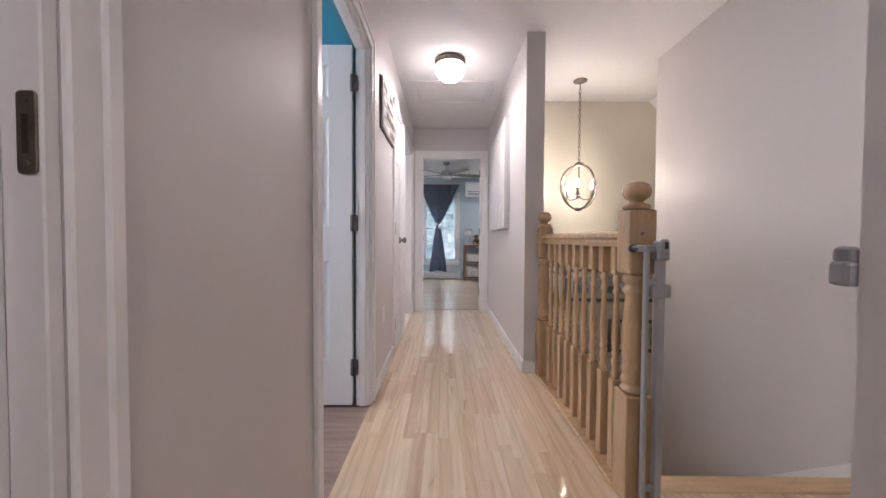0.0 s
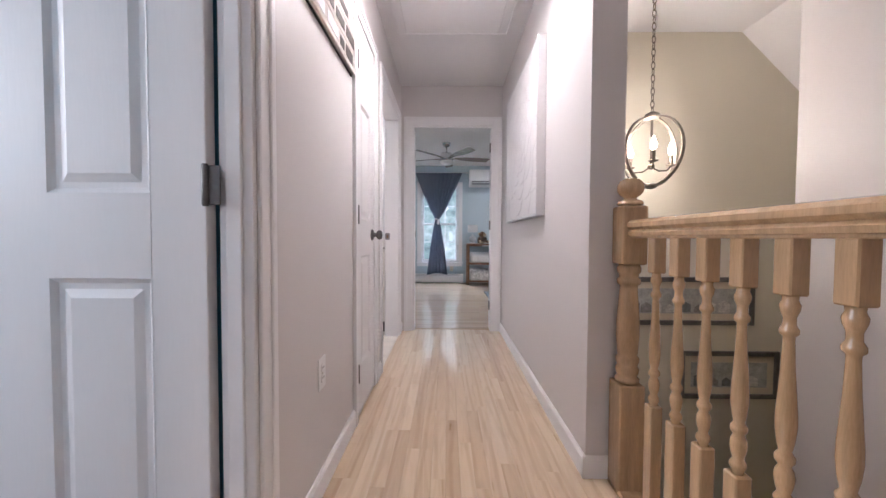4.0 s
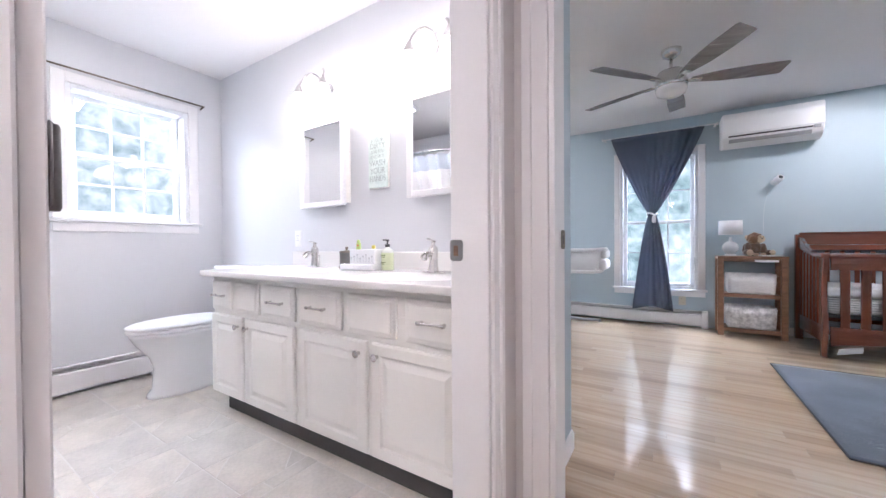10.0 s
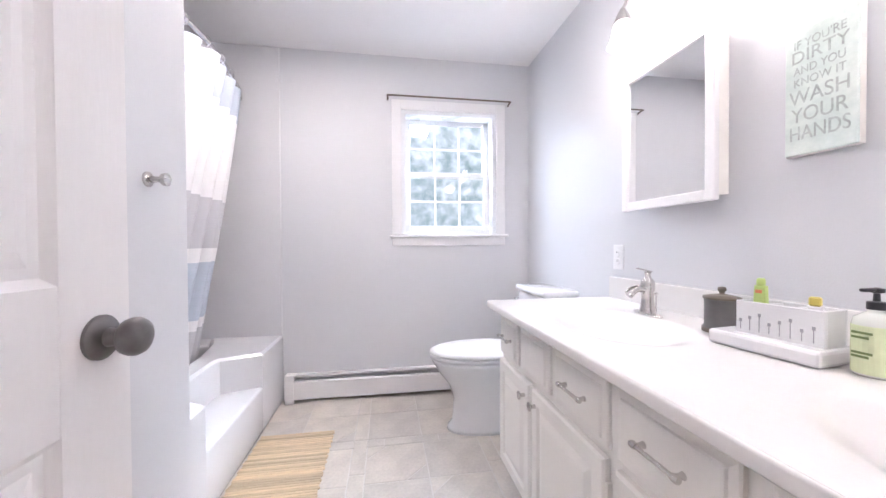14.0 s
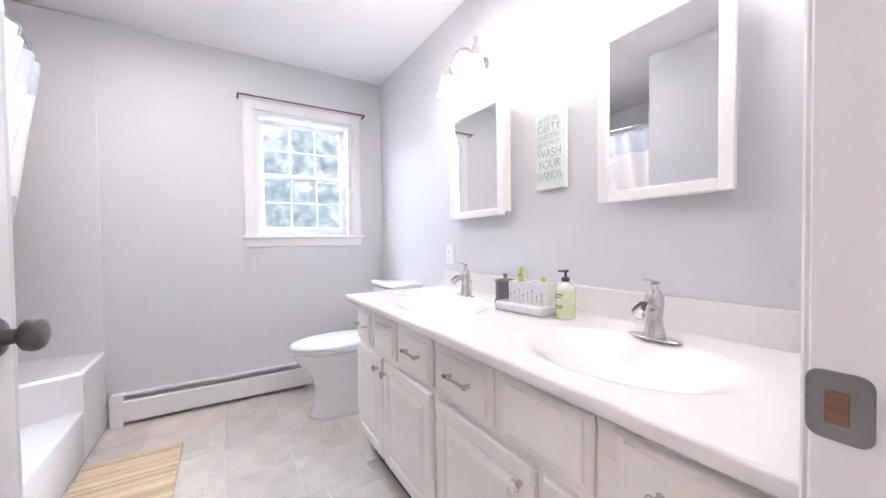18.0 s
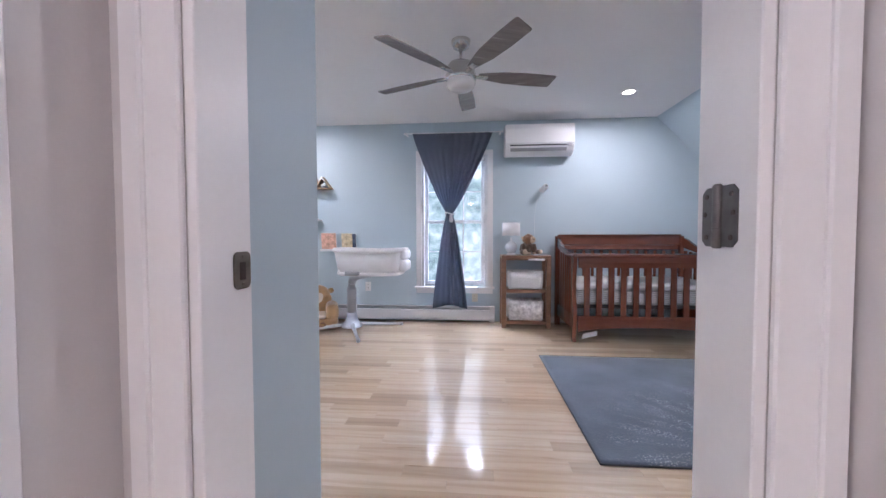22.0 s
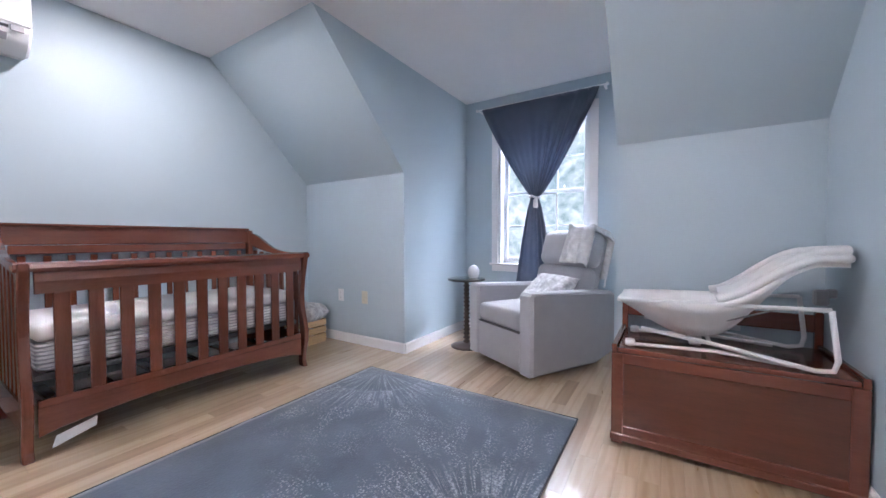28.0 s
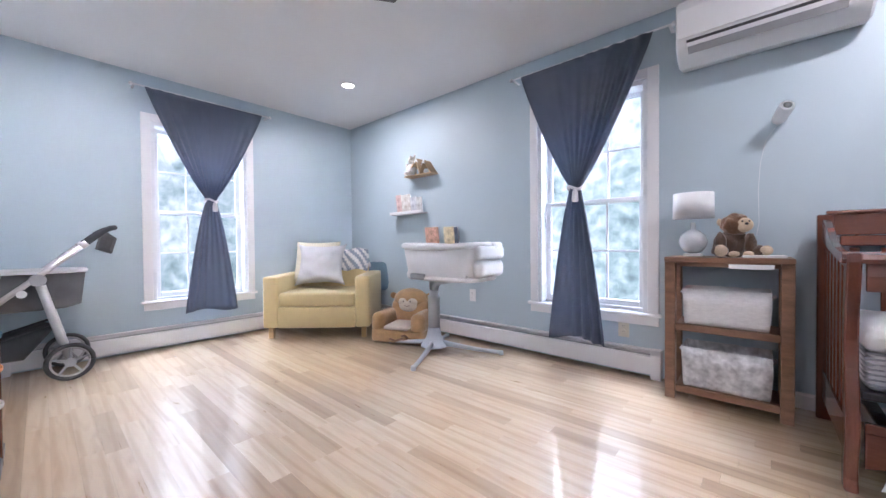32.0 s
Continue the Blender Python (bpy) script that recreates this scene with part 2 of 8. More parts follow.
def oak_floor(name, along, gain=1.0, pale=1.0, deep=1.0, green=1.0):
    """Clear-finished oak strips: a tone for each strip, long grain, a few dark mineral streaks."""
    m, t, b = nodes_of(name)
    n, l = t.nodes, t.links
    geo, info = n.new("ShaderNodeNewGeometry"), n.new("ShaderNodeObjectInfo")
    co = n.new("ShaderNodeTexCoord")
    add = n.new("ShaderNodeVectorMath")
    add.operation = "ADD"
    sc = n.new("ShaderNodeMath")
    sc.operation = "ADD"
    l.new(geo.outputs["Random Per Island"], sc.inputs[0])
    l.new(info.outputs["Random"], sc.inputs[1])
    mul = n.new("ShaderNodeMath")
    mul.operation = "MULTIPLY"
    mul.inputs[1].default_value = 37.7
    l.new(sc.outputs[0], mul.inputs[0])
    l.new(co.outputs["Object"], add.inputs[0])
    l.new(mul.outputs[0], add.inputs[1])
    mp = n.new("ShaderNodeMapping")
    mp.inputs["Scale"].default_value = (2.2, 20, 8) if along == "x" else (20, 2.2, 8)
    l.new(add.outputs[0], mp.inputs[0])
    grain = n.new("ShaderNodeTexNoise")
    grain.inputs["Scale"].default_value, grain.inputs["Detail"].default_value, grain.inputs["Distortion"].default_value = 1.0, 4, 1.8
    l.new(mp.outputs[0], grain.inputs[0])
    frac = n.new("ShaderNodeMath")
    frac.operation = "FRACT"
    l.new(mul.outputs[0], frac.inputs[0])
    tone = n.new("ShaderNodeValToRGB")
    e = tone.color_ramp.elements
    g = gain
    e[0].position, e[0].color = 0.0, (0.50 * g * deep, 0.36 * g * deep * green, 0.235 * g * pale * deep, 1)
    e[1].position, e[1].color = 1.0, (0.65 * g, 0.525 * g * green, 0.38 * g * pale, 1)
    for pos, col in ((0.14, (0.56 * g * (0.4 + 0.6 * deep), 0.42 * g * (0.4 + 0.6 * deep) * green, 0.28 * g * pale * (0.4 + 0.6 * deep), 1)), (0.5, (0.61 * g, 0.462 * g * green, 0.315 * g * pale, 1)), (0.8, (0.62 * g, 0.485 * g * green, 0.345 * g * pale, 1))):
        x = e.new(pos)
        x.color = col
    l.new(frac.outputs[0], tone.inputs[0])
    gr = n.new("ShaderNodeValToRGB")
    gr.color_ramp.elements[0].position, gr.color_ramp.elements[0].color = 0.25, (0.76, 0.70, 0.64, 1)
    gr.color_ramp.elements[1].position, gr.color_ramp.elements[1].color = 0.58, (1, 1, 1, 1)
    l.new(grain.outputs[0], gr.inputs[0])
    mx = n.new("ShaderNodeMix")
    mx.data_type, mx.blend_type = "RGBA", "MULTIPLY"
    mx.inputs[0].default_value = 0.62
    l.new(tone.outputs[0], mx.inputs[6])
    l.new(gr.outputs[0], mx.inputs[7])
    mp2 = n.new("ShaderNodeMapping")
    mp2.inputs["Scale"].default_value = (0.8, 5.5, 3) if along == "x" else (5.5, 0.8, 3)
    l.new(add.outputs[0], mp2.inputs[0])
    ring = n.new("ShaderNodeTexWave")
    ring.wave_type, ring.bands_direction = "BANDS", "Y" if along == "x" else "X"
    for key, val in (("Scale", 0.9), ("Distortion", 7.0), ("Detail", 2.0), ("Detail Scale", 0.9), ("Detail Roughness", 0.45)):
        ring.inputs[key].default_value = val
    l.new(mp2.outputs[0], ring.inputs[0])
    rr = n.new("ShaderNodeValToRGB")
    rr.color_ramp.elements[0].position, rr.color_ramp.elements[0].color = 0.02, (0.80, 0.73, 0.66, 1)
    rr.color_ramp.elements[1].position, rr.color_ramp.elements[1].color = 0.34, (1, 1, 1, 1)
    l.new(ring.outputs[1], rr.inputs[0])
    mr = n.new("ShaderNodeMix")
    mr.data_type, mr.blend_type = "RGBA", "MULTIPLY"
    mr.inputs[0].default_value = 0.55
    l.new(mx.outputs[2], mr.inputs[6])
    l.new(rr.outputs[0], mr.inputs[7])
    l.new(mr.outputs[2], b.inputs["Base Color"])
    rr = n.new("ShaderNodeMapRange")
    rr.inputs[3].default_value, rr.inputs[4].default_value = 0.24, 0.36
    l.new(grain.outputs[0], rr.inputs[0])
    l.new(rr.outputs[0], b.inputs["Roughness"])
    b.inputs["Coat Weight"].default_value, b.inputs["Coat Roughness"].default_value = 1.0, 0.10
    b.inputs["Coat IOR"].default_value = 1.72
    bp = n.new("ShaderNodeBump")
    bp.inputs["Strength"].default_value, bp.inputs["Distance"].default_value = 0.05, 0.002
    l.new(grain.outputs[0], bp.inputs["Height"])
    l.new(bp.outputs[0], b.inputs["Normal"])
    return m


OAK_Y, OAK_X = oak_floor("oak strips hall", "y", 1.15, 0.98), oak_floor("oak strips bedroom", "x", 0.87, 0.93, 0.84, 0.968)


# ---------------------------------------------------------------- mesh helpers
def link(name, bm, material, parent=None, label="", smooth=None):
    me = bpy.data.meshes.new(name)
    if smooth is not None:
        for f in bm.faces:
            f.smooth = True
        for ed in bm.edges:
            if len(ed.link_faces) == 2 and ed.calc_face_angle() > radians(smooth):
                ed.smooth = False
    bm.to_mesh(me)
    bm.free()
    ob = new(name, me)
    for m in material if isinstance(material, (list, tuple)) else (material,):
        me.materials.append(m)
    if parent:
        ob.parent = parent
    if label:
        ob["label"] = label
    return ob


def part(name, bm, material, parent, label="", smooth=None):
    return link(name, bm, material, parent, label, smooth)


def thing(name, label, category, at=(0, 0, 0), rz=0.0, group="", kind=""):
    e = new(name)
    e.empty_display_size = 0.1
    e.matrix_basis = pose(*at, 0, 0, rz)
    return tagged(e, label, category, group, kind)


def struct(name, bm, material, label="", category="", smooth=None):
    ob = link(name, bm, material, None, "", smooth)
    return tagged(ob, label, category, "", "structure")


def box(bm, a, b, bevel=0.0, seg=1, m=None):
    """A box between two corners, its edges rounded by bevel."""
    xs, ys, zs = zip(a, b)
    r = bmesh.ops.create_cube(bm, size=1.0)
    vs = r["verts"]
    c = Vector(((xs[0] + xs[1]) / 2, (ys[0] + ys[1]) / 2, (zs[0] + zs[1]) / 2))
    s = Vector((abs(xs[1] - xs[0]), abs(ys[1] - ys[0]), abs(zs[1] - zs[0])))
    for v in vs:
        v.co = Vector((v.co.x * s.x, v.co.y * s.y, v.co.z * s.z)) + c
    if bevel:
        es = list({e for v in vs for e in v.link_edges})
        out = bmesh.ops.bevel(bm, geom=es, offset=min(bevel, min(s) * 0.49), segments=seg, profile=0.5, affect="EDGES")
        vs = list({v for f in out["faces"] for v in f.verts} | {v for v in vs if v.is_valid})
    if m is not None:
        bmesh.ops.transform(bm, matrix=m, verts=[v for v in vs if v.is_valid])
    return bm


def B(a, b, bevel=0.0, seg=1, m=None):
    return box(bmesh.new(), a, b, bevel, seg, m)


def lathe(bm, prof, steps=24, m=None):
    """A turned piece from (radius, height) pairs, closed at both ends."""
    rings = []
    for r, z in prof:
        rings.append([bm.verts.new((r * math.cos(2 * math.pi * k / steps), r * math.sin(2 * math.pi * k / steps), z)) for k in range(steps)])
    for a, b in zip(rings, rings[1:]):
        for k in range(steps):
            bm.faces.new((a[k], a[(k + 1) % steps], b[(k + 1) % steps], b[k]))
    bm.faces.new(rings[0][::-1])
    bm.faces.new(rings[-1])
    if m is not None:
        bmesh.ops.transform(bm, matrix=m, verts=[v for r in rings for v in r])
    return bm


def L(prof, steps=24, m=None):
    return lathe(bmesh.new(), prof, steps, m)


def tube(bm, pts, r, steps=10, cap=True):
    """A round bar along points; r is one radius or one for each point."""
    pts = [Vector(p) for p in pts]
    rs = r if isinstance(r, (list, tuple)) else [r] * len(pts)
    rings, side = [], None
    for i, p in enumerate(pts):
        d = (pts[min(i + 1, len(pts) - 1)] - pts[max(i - 1, 0)]).normalized()
        side = (side - d * side.dot(d)).normalized() if side else d.orthogonal().normalized()
        up = d.cross(side)
        rings.append([bm.verts.new(p + rs[i] * (math.cos(2 * math.pi * k / steps) * side + math.sin(2 * math.pi * k / steps) * up)) for k in range(steps)])
    for a, b in zip(rings, rings[1:]):
        for k in range(steps):
            bm.faces.new((a[k], a[(k + 1) % steps], b[(k + 1) % steps], b[k]))
    if cap:
        bm.faces.new(rings[0][::-1])
        bm.faces.new(rings[-1])
    return bm


def T(pts, r, steps=10):
    return tube(bmesh.new(), pts, r, steps)


def prism(bm, outline, lo, hi, axis="y", bevel=0.0):
    """An outline of 2D points pushed from lo to hi along an axis (x: outline is y,z; y: x,z; z: x,y)."""
    def at(p, d):
        return {"x": (d, p[0], p[1]), "y": (p[0], d, p[1]), "z": (p[0], p[1], d)}[axis]
    va = [bm.verts.new(at(p, lo)) for p in outline]
    vb = [bm.verts.new(at(p, hi)) for p in outline]
    n = len(outline)
    fs = [bm.faces.new(va), bm.faces.new(vb[::-1])]
    fs += [bm.faces.new((va[i], vb[i], vb[(i + 1) % n], va[(i + 1) % n])) for i in range(n)]
    bmesh.ops.recalc_face_normals(bm, faces=fs)
    if bevel:
        es = list({e for f in fs[:2] for e in f.edges})
        bmesh.ops.bevel(bm, geom=es, offset=bevel, segments=1, affect="EDGES")
    return bm


def P(outline, lo, hi, axis="y", bevel=0.0):
    return prism(bmesh.new(), outline, lo, hi, axis, bevel)


def pillow(w, d, h, n=14, pinch=0.82, seed=0, wrinkle=0.012):
    """A stuffed cushion lying flat, w by d, h thick, with pulled-in edges and a few wrinkles."""
    bm = bmesh.new()
    grids = []
    for side in (1, -1):
        g = []
        for i in range(n + 1):
            row = []
            for j in range(n + 1):
                u, v = 2 * i / n - 1, 2 * j / n - 1
                f = max(0.0, (1 - u ** 4) * (1 - v ** 4)) ** 0.5
                px = u * w / 2 * (1 - (1 - pinch) * 0.35 * (1 - v * v) * abs(u) ** 3)
                py = v * d / 2 * (1 - (1 - pinch) * 0.35 * (1 - u * u) * abs(v) ** 3)
                z = side * h / 2 * f + wrinkle * f * noise.noise((u * 2.2 + seed, v * 2.2, side * 3.0))
                row.append(bm.verts.new((px, py, z)))
            g.append(row)
        grids.append(g)
    for g, flip in zip(grids, (False, True)):
        for i in range(n):
            for j in range(n):
                q = (g[i][j], g[i + 1][j], g[i + 1][j + 1], g[i][j + 1])
                bm.faces.new(q[::-1] if flip else q)
    bmesh.ops.remove_doubles(bm, verts=bm.verts, dist=0.0006)
    return bm


def blob(c, r, n=2, rough=0.0, seed=0):
    """A soft rounded mass at c with radii r."""
    bm = bmesh.new()
    bmesh.ops.create_icosphere(bm, subdivisions=n, radius=1.0)
    for v in bm.verts:
        k = 1 + rough * noise.noise(v.co * 2.3 + Vector((seed, seed * 2, 0)))
        v.co = Vector((v.co.x * r[0] * k + c[0], v.co.y * r[1] * k + c[1], v.co.z * r[2] * k + c[2]))
    return bm


def merge(bm, other, m=None):
    me = bpy.data.meshes.new("tmp")
    other.to_mesh(me)
    other.free()
    if m is not None:
        me.transform(m)
    bm.from_mesh(me)
    bpy.data.meshes.remove(me)
    return bm


def wall(name, axis, face0, face1, lo, hi, z0, z1, holes, material, label="painted plaster wall"):
    """A wall slab between two faces across an axis, running lo to hi, with openings (from, to, bottom, top)."""
    bm = bmesh.new()

    def piece(a, b, c, d):
        if b - a > 1e-4 and d - c > 1e-4:
            if axis == "x":
                box(bm, (face0, a, c), (face1, b, d))
            else:
                box(bm, (a, face0, c), (b, face1, d))
    at = lo
    for a, b, c, d in sorted(holes):
        piece(at, a, z0, z1)
        piece(a, b, z0, c)
        piece(a, b, d, z1)
        at = b
    piece(at, hi, z0, z1)
    return struct(name, bm, material, label, "wall")


H = 2.44

# ---------------------------------------------------------------- structure: hall, stairwell
wall("wall_hall_west", "x", -0.563, -0.505, -1.4, 4.87, 0, H, [(-0.28, 0.50, 0, 2.05), (1.322, 2.15, 0, 2.05), (3.088, 3.52, 0, 2.05), (3.785, 4.672, 0, 2.05)], PAINT_HALL, "pale grey painted hall wall")
wall("wall_hall_east", "x", 0.50, 0.632, 2.675, 4.87, 0, H, [], PAINT_HALL, "pale grey painted hall wall with a free end")
wall("wall_hall_north", "y", 4.87, 4.93, -0.563, 0.632, 0, H, [(-0.39, 0.41, 0, 2.05)], PAINT_HALL, "pale grey painted wall at the hall's end")
wall("wall_landing_south", "y", 0.48, 0.599, 0.50, 1.654, 0, H, [], PAINT_HALL, "pale grey painted wall beside the landing")
wall("wall_stair_east", "x", 1.654, 1.77, 0.48, 3.06, -2.7, H, [], PAINT_HALL, "pale grey painted stairwell wall")
wall("wall_foyer_north", "y", 3.95, 4.07, 0.632, 3.4, -2.7, H, [], PAINT_FOYER, "cream painted foyer wall")
wall("wall_foyer_east", "x", 3.3, 3.42, 2.9, 4.07, -2.7, 1.35, [], PAINT_FOYER, "cream painted foyer wall")
wall("wall_foyer_south", "y", 2.94, 3.06, 1.77, 3.42, -2.7, H, [], PAINT_FOYER, "cream painted foyer wall")
wall("wall_under_hall", "x", 0.60, 0.68, 1.5, 3.95, -2.7, -0.05, [], PAINT_FOYER, "cream painted wall under the hall floor")
struct("ceiling_foyer_slope", P([(2.09, H), (3.4, 1.13), (3.4, 1.25), (2.21, H)], 3.06, 3.95, "y"), CEILING, "sloped white foyer ceiling", "ceiling")
struct("ceiling_hall", box(B((-1.7, -1.5, H), (1.77, 0.47, H + 0.12)), (-0.564, 0.47, H), (3.42, 4.99, H + 0.12)), CEILING, "flat white painted ceiling", "ceiling")
wall("wall_back_south", "y", -1.5, -1.4, -1.6, 0.62, 0, H, [], PAINT_HALL)
wall("wall_back_west", "x", -1.7, -1.6, -1.4, 0.80, 0, H, [], PAINT_HALL)
wall("wall_back_east", "x", 0.50, 0.62, -1.4, 0.48, 0, H, [], PAINT_HALL)
struct("floor_foyer", B((0.5, 1.0, -2.8), (3.42, 4.07, -2.7)), STAIRWOOD, "oak foyer floor below", "floor")
# room behind the first door
struct("floor_west_room", B((-2.6, 0.9, -0.06), (-0.505, 2.6, -0.004)), mat("grey brown laminate", (0.27, 0.19, 0.155), 0.35, var=0.3, scale=4, stretch=(0.7, 9, 1), bump=0.06), "grey-brown wood laminate floor", "floor")
wall("wall_west_room_n", "y", 2.235, 2.325, -2.6, -0.565, 0, H, [], PAINT_TEAL, "deep blue painted wall")
wall("wall_west_room_s", "y", 0.80, 0.90, -2.6, -0.565, 0, H, [], PAINT_HALL, "pale grey painted wall")
# the opening in this unseen wall is made to let the added fill lamp in
wall("wall_west_room_w", "x", -2.7, -2.6, 0.8, 2.69, 0, H, [(1.1, 2.1, 0.9, 2.1)], PAINT_HALL, "pale grey painted wall")
wall("wall_west_room_e", "x", -0.62, -0.565, 0.9, 2.235, 0, H, [(1.322, 2.225, 0, 2.05)], PAINT_TEAL, "deep blue painted wall")
struct("ceiling_west_room", B((-2.7, 0.8, H), (-0.566, 2.69, H + 0.1)), CEILING, "flat white painted ceiling", "ceiling")

# ---------------------------------------------------------------- structure: bath
wall("wall_bath_east", "x", -0.625, -0.565, 3.685, 5.35, 0, H, [(3.785, 4.672, 0, 2.05)], PAINT_BATH, "pale lilac-grey painted bathroom wall")
wall("wall_bath_north", "y", 5.35, 5.408, -3.42, -0.465, 0, H, [], PAINT_BATH, "pale lilac-grey painted bathroom wall")
wall("wall_bath_west", "x", -3.58, -3.42, 2.70, 5.47, 0, H, [(4.38, 5.09, 1.16, 2.06)], PAINT_BATH, "pale lilac-grey painted bathroom wall")
wall("wall_bath_south", "y", 3.585, 3.685, -1.976, -0.565, 0, H, [], PAINT_BATH, "pale lilac-grey painted bathroom wall")
wall("wall_tub_end", "x", -1.976, -1.876, 2.80, 3.584, 0, H, [], PAINT_BATH, "pale lilac-grey painted bathroom wall")
wall("wall_tub_back", "y", 2.70, 2.80, -3.42, -1.876, 0, H, [], PAINT_BATH, "pale lilac-grey painted bathroom wall")
struct("ceiling_bath", B((-3.58, 2.70, H), (-0.566, 5.41, H + 0.1)), CEILING, "flat white bathroom ceiling", "ceiling")
struct("floor_bath", B((-3.42, 2.80, -0.06), (-0.505, 5.35, -0.0002)), mat("stone grout", (0.72, 0.69, 0.65), 0.6, var=0.1), "pale beige stone-look bathroom floor", "floor")

# ---------------------------------------------------------------- structure: bedroom
NB, WB, SB, SE, KX, SX, DX = 8.77, -3.28, 5.47, 4.99, 3.077, 2.175, 4.18
DY0, DY1 = 5.88, 7.50
wall("wall_bed_north", "y", NB, NB + 0.16, WB - 0.16, KX + 1.2, 0, H, [(-0.595, 0.212, 0.43, 2.03)], PAINT_BLUE, "pale blue painted bedroom wall")
wall("wall_bed_west", "x", WB - 0.16, WB, SB, NB, 0, H, [(6.68, 7.47, 0.43, 2.03)], PAINT_BLUE, "pale blue painted bedroom wall")
wall("wall_bed_south", "y", 5.41, SB, WB, -0.46, 0, H, [], PAINT_BLUE, "pale blue painted bedroom wall")
wall("wall_bed_entry", "x", -0.52, -0.46, 4.99, 5.41, 0, H, [], PAINT_BLUE, "pale blue painted wall beside the bedroom door")
wall("wall_bed_door", "y", 4.932, SE, -0.52, KX, 0, H, [(-0.39, 0.41, 0, 2.05), (0.72, 2.10, 0, 2.05)], PAINT_BLUE, "pale blue painted bedroom wall")
wall("wall_knee_south", "x", KX, KX + 0.1, SE, DY0, 0, 1.53, [], PAINT_BLUE, "pale blue painted knee wall")
wall("wall_knee_north", "x", KX, KX + 0.1, DY1, NB, 0, 1.53, [], PAINT_BLUE, "pale blue painted knee wall")
for nm, y0, y1 in (("wall_slope_south", SE - 0.06, DY0), ("wall_slope_north", DY1, NB)):
    struct(nm, P([(SX, H), (KX, 1.53), (KX + 0.1, 1.53), (SX + 0.12, H + 0.02)], y0, y1, "y"), PAINT_BLUE, "pale blue painted sloping wall", "wall")
for nm, y0, y1 in (("wall_dormer_south", DY0 - 0.06, DY0), ("wall_dormer_north", DY1, DY1 + 0.06)):
    struct(nm, P([(SX + 0.10, H), (KX + 0.08, 1.54), (KX + 0.08, 0), (DX, 0), (DX, H)], y0 if y0 < DY0 else y0 + 0.001, y1 - 0.001 if y1 == DY0 else y1, "y"), PAINT_BLUE, "pale blue painted dormer cheek wall", "wall")
wall("wall_dormer_east", "x", DX, DX + 0.16, DY0 - 0.06, DY1 + 0.06, 0, H, [(6.22, 7.12, 0.72, 2.16)], PAINT_BLUE, "pale blue painted dormer wall")
# dormer cheek triangles from the slope to the ceiling
struct("ceiling_bed", box(B((WB - 0.16, 5.412, H), (DX + 0.16, NB + 0.16, H + 0.12)), (-0.565, 4.992, H), (DX + 0.16, 5.412, H + 0.12)), CEILING, "flat white bedroom ceiling", "ceiling")
struct("floor_bed_base", B((WB, SE, -0.08), (DX, NB, -0.012)), BROWNMETAL, "dark subfloor under oak strips", "floor")
struct("floor_hall_base", B((-0.505, -1.4, -0.08), (0.60, SE, -0.012)), BROWNMETAL, "dark subfloor under oak strips", "floor")
struct("floor_landing_base", B((0.60, -1.4, -0.08), (1.654, 1.44, -0.012)), BROWNMETAL, "dark subfloor under oak strips", "floor")
struct("floor_back_base", B((-1.6, -1.4, -0.08), (-0.505, 0.80, -0.003)), STAIRWOOD, "oak floor", "floor")
# closet behind the bifold doors
wall("wall_closet", "y", 4.30, 4.36, 0.634, 2.2, 0, H, [], TRIM)

# outside: ground and glowing tree backdrops beyond the windows, daylight haze in their colour
struct("ground", B((-60, -60, -3.2), (60, 60, -3.1)), mat("lawn", (0.07, 0.12, 0.03), 0.95, var=0.4, scale=0.6), "green lawn", "ground")
fol, ft, fb = nodes_of("glowing tree backdrop")
fnn, fll = ft.nodes, ft.links
fco = fnn.new("ShaderNodeTexCoord")
f1 = fnn.new("ShaderNodeTexNoise")
f1.inputs["Scale"].default_value, f1.inputs["Detail"].default_value, f1.inputs["Distortion"].default_value = 0.45, 4, 0.4
f2 = fnn.new("ShaderNodeTexNoise")
f2.inputs["Scale"].default_value, f2.inputs["Detail"].default_value, f2.inputs["Distortion"].default_value = 3.0, 9, 0.25
fll.new(fco.outputs["Object"], f1.inputs[0])
fll.new(fco.outputs["Object"], f2.inputs[0])
fm = fnn.new("ShaderNodeMix")
fm.data_type = "FLOAT"
fm.inputs[0].default_value = 0.55
fll.new(f1.outputs[0], fm.inputs[2])
fll.new(f2.outputs[0], fm.inputs[3])
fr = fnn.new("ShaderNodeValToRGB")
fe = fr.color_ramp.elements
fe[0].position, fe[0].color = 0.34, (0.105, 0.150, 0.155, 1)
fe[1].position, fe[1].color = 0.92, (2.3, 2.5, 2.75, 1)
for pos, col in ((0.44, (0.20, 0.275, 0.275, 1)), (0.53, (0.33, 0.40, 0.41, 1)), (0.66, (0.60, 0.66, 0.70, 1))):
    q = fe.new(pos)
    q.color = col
# glow grows with height: bright sky painted in above the trees
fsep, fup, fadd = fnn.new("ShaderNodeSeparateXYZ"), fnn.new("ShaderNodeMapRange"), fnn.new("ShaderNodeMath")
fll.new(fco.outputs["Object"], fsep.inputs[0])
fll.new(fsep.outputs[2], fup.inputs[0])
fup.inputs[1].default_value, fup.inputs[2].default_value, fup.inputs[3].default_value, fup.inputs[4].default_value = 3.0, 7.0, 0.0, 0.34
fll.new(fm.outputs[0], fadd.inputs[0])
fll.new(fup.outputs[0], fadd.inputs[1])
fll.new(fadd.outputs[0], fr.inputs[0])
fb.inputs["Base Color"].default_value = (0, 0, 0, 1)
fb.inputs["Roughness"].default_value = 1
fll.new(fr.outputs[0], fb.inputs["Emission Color"])
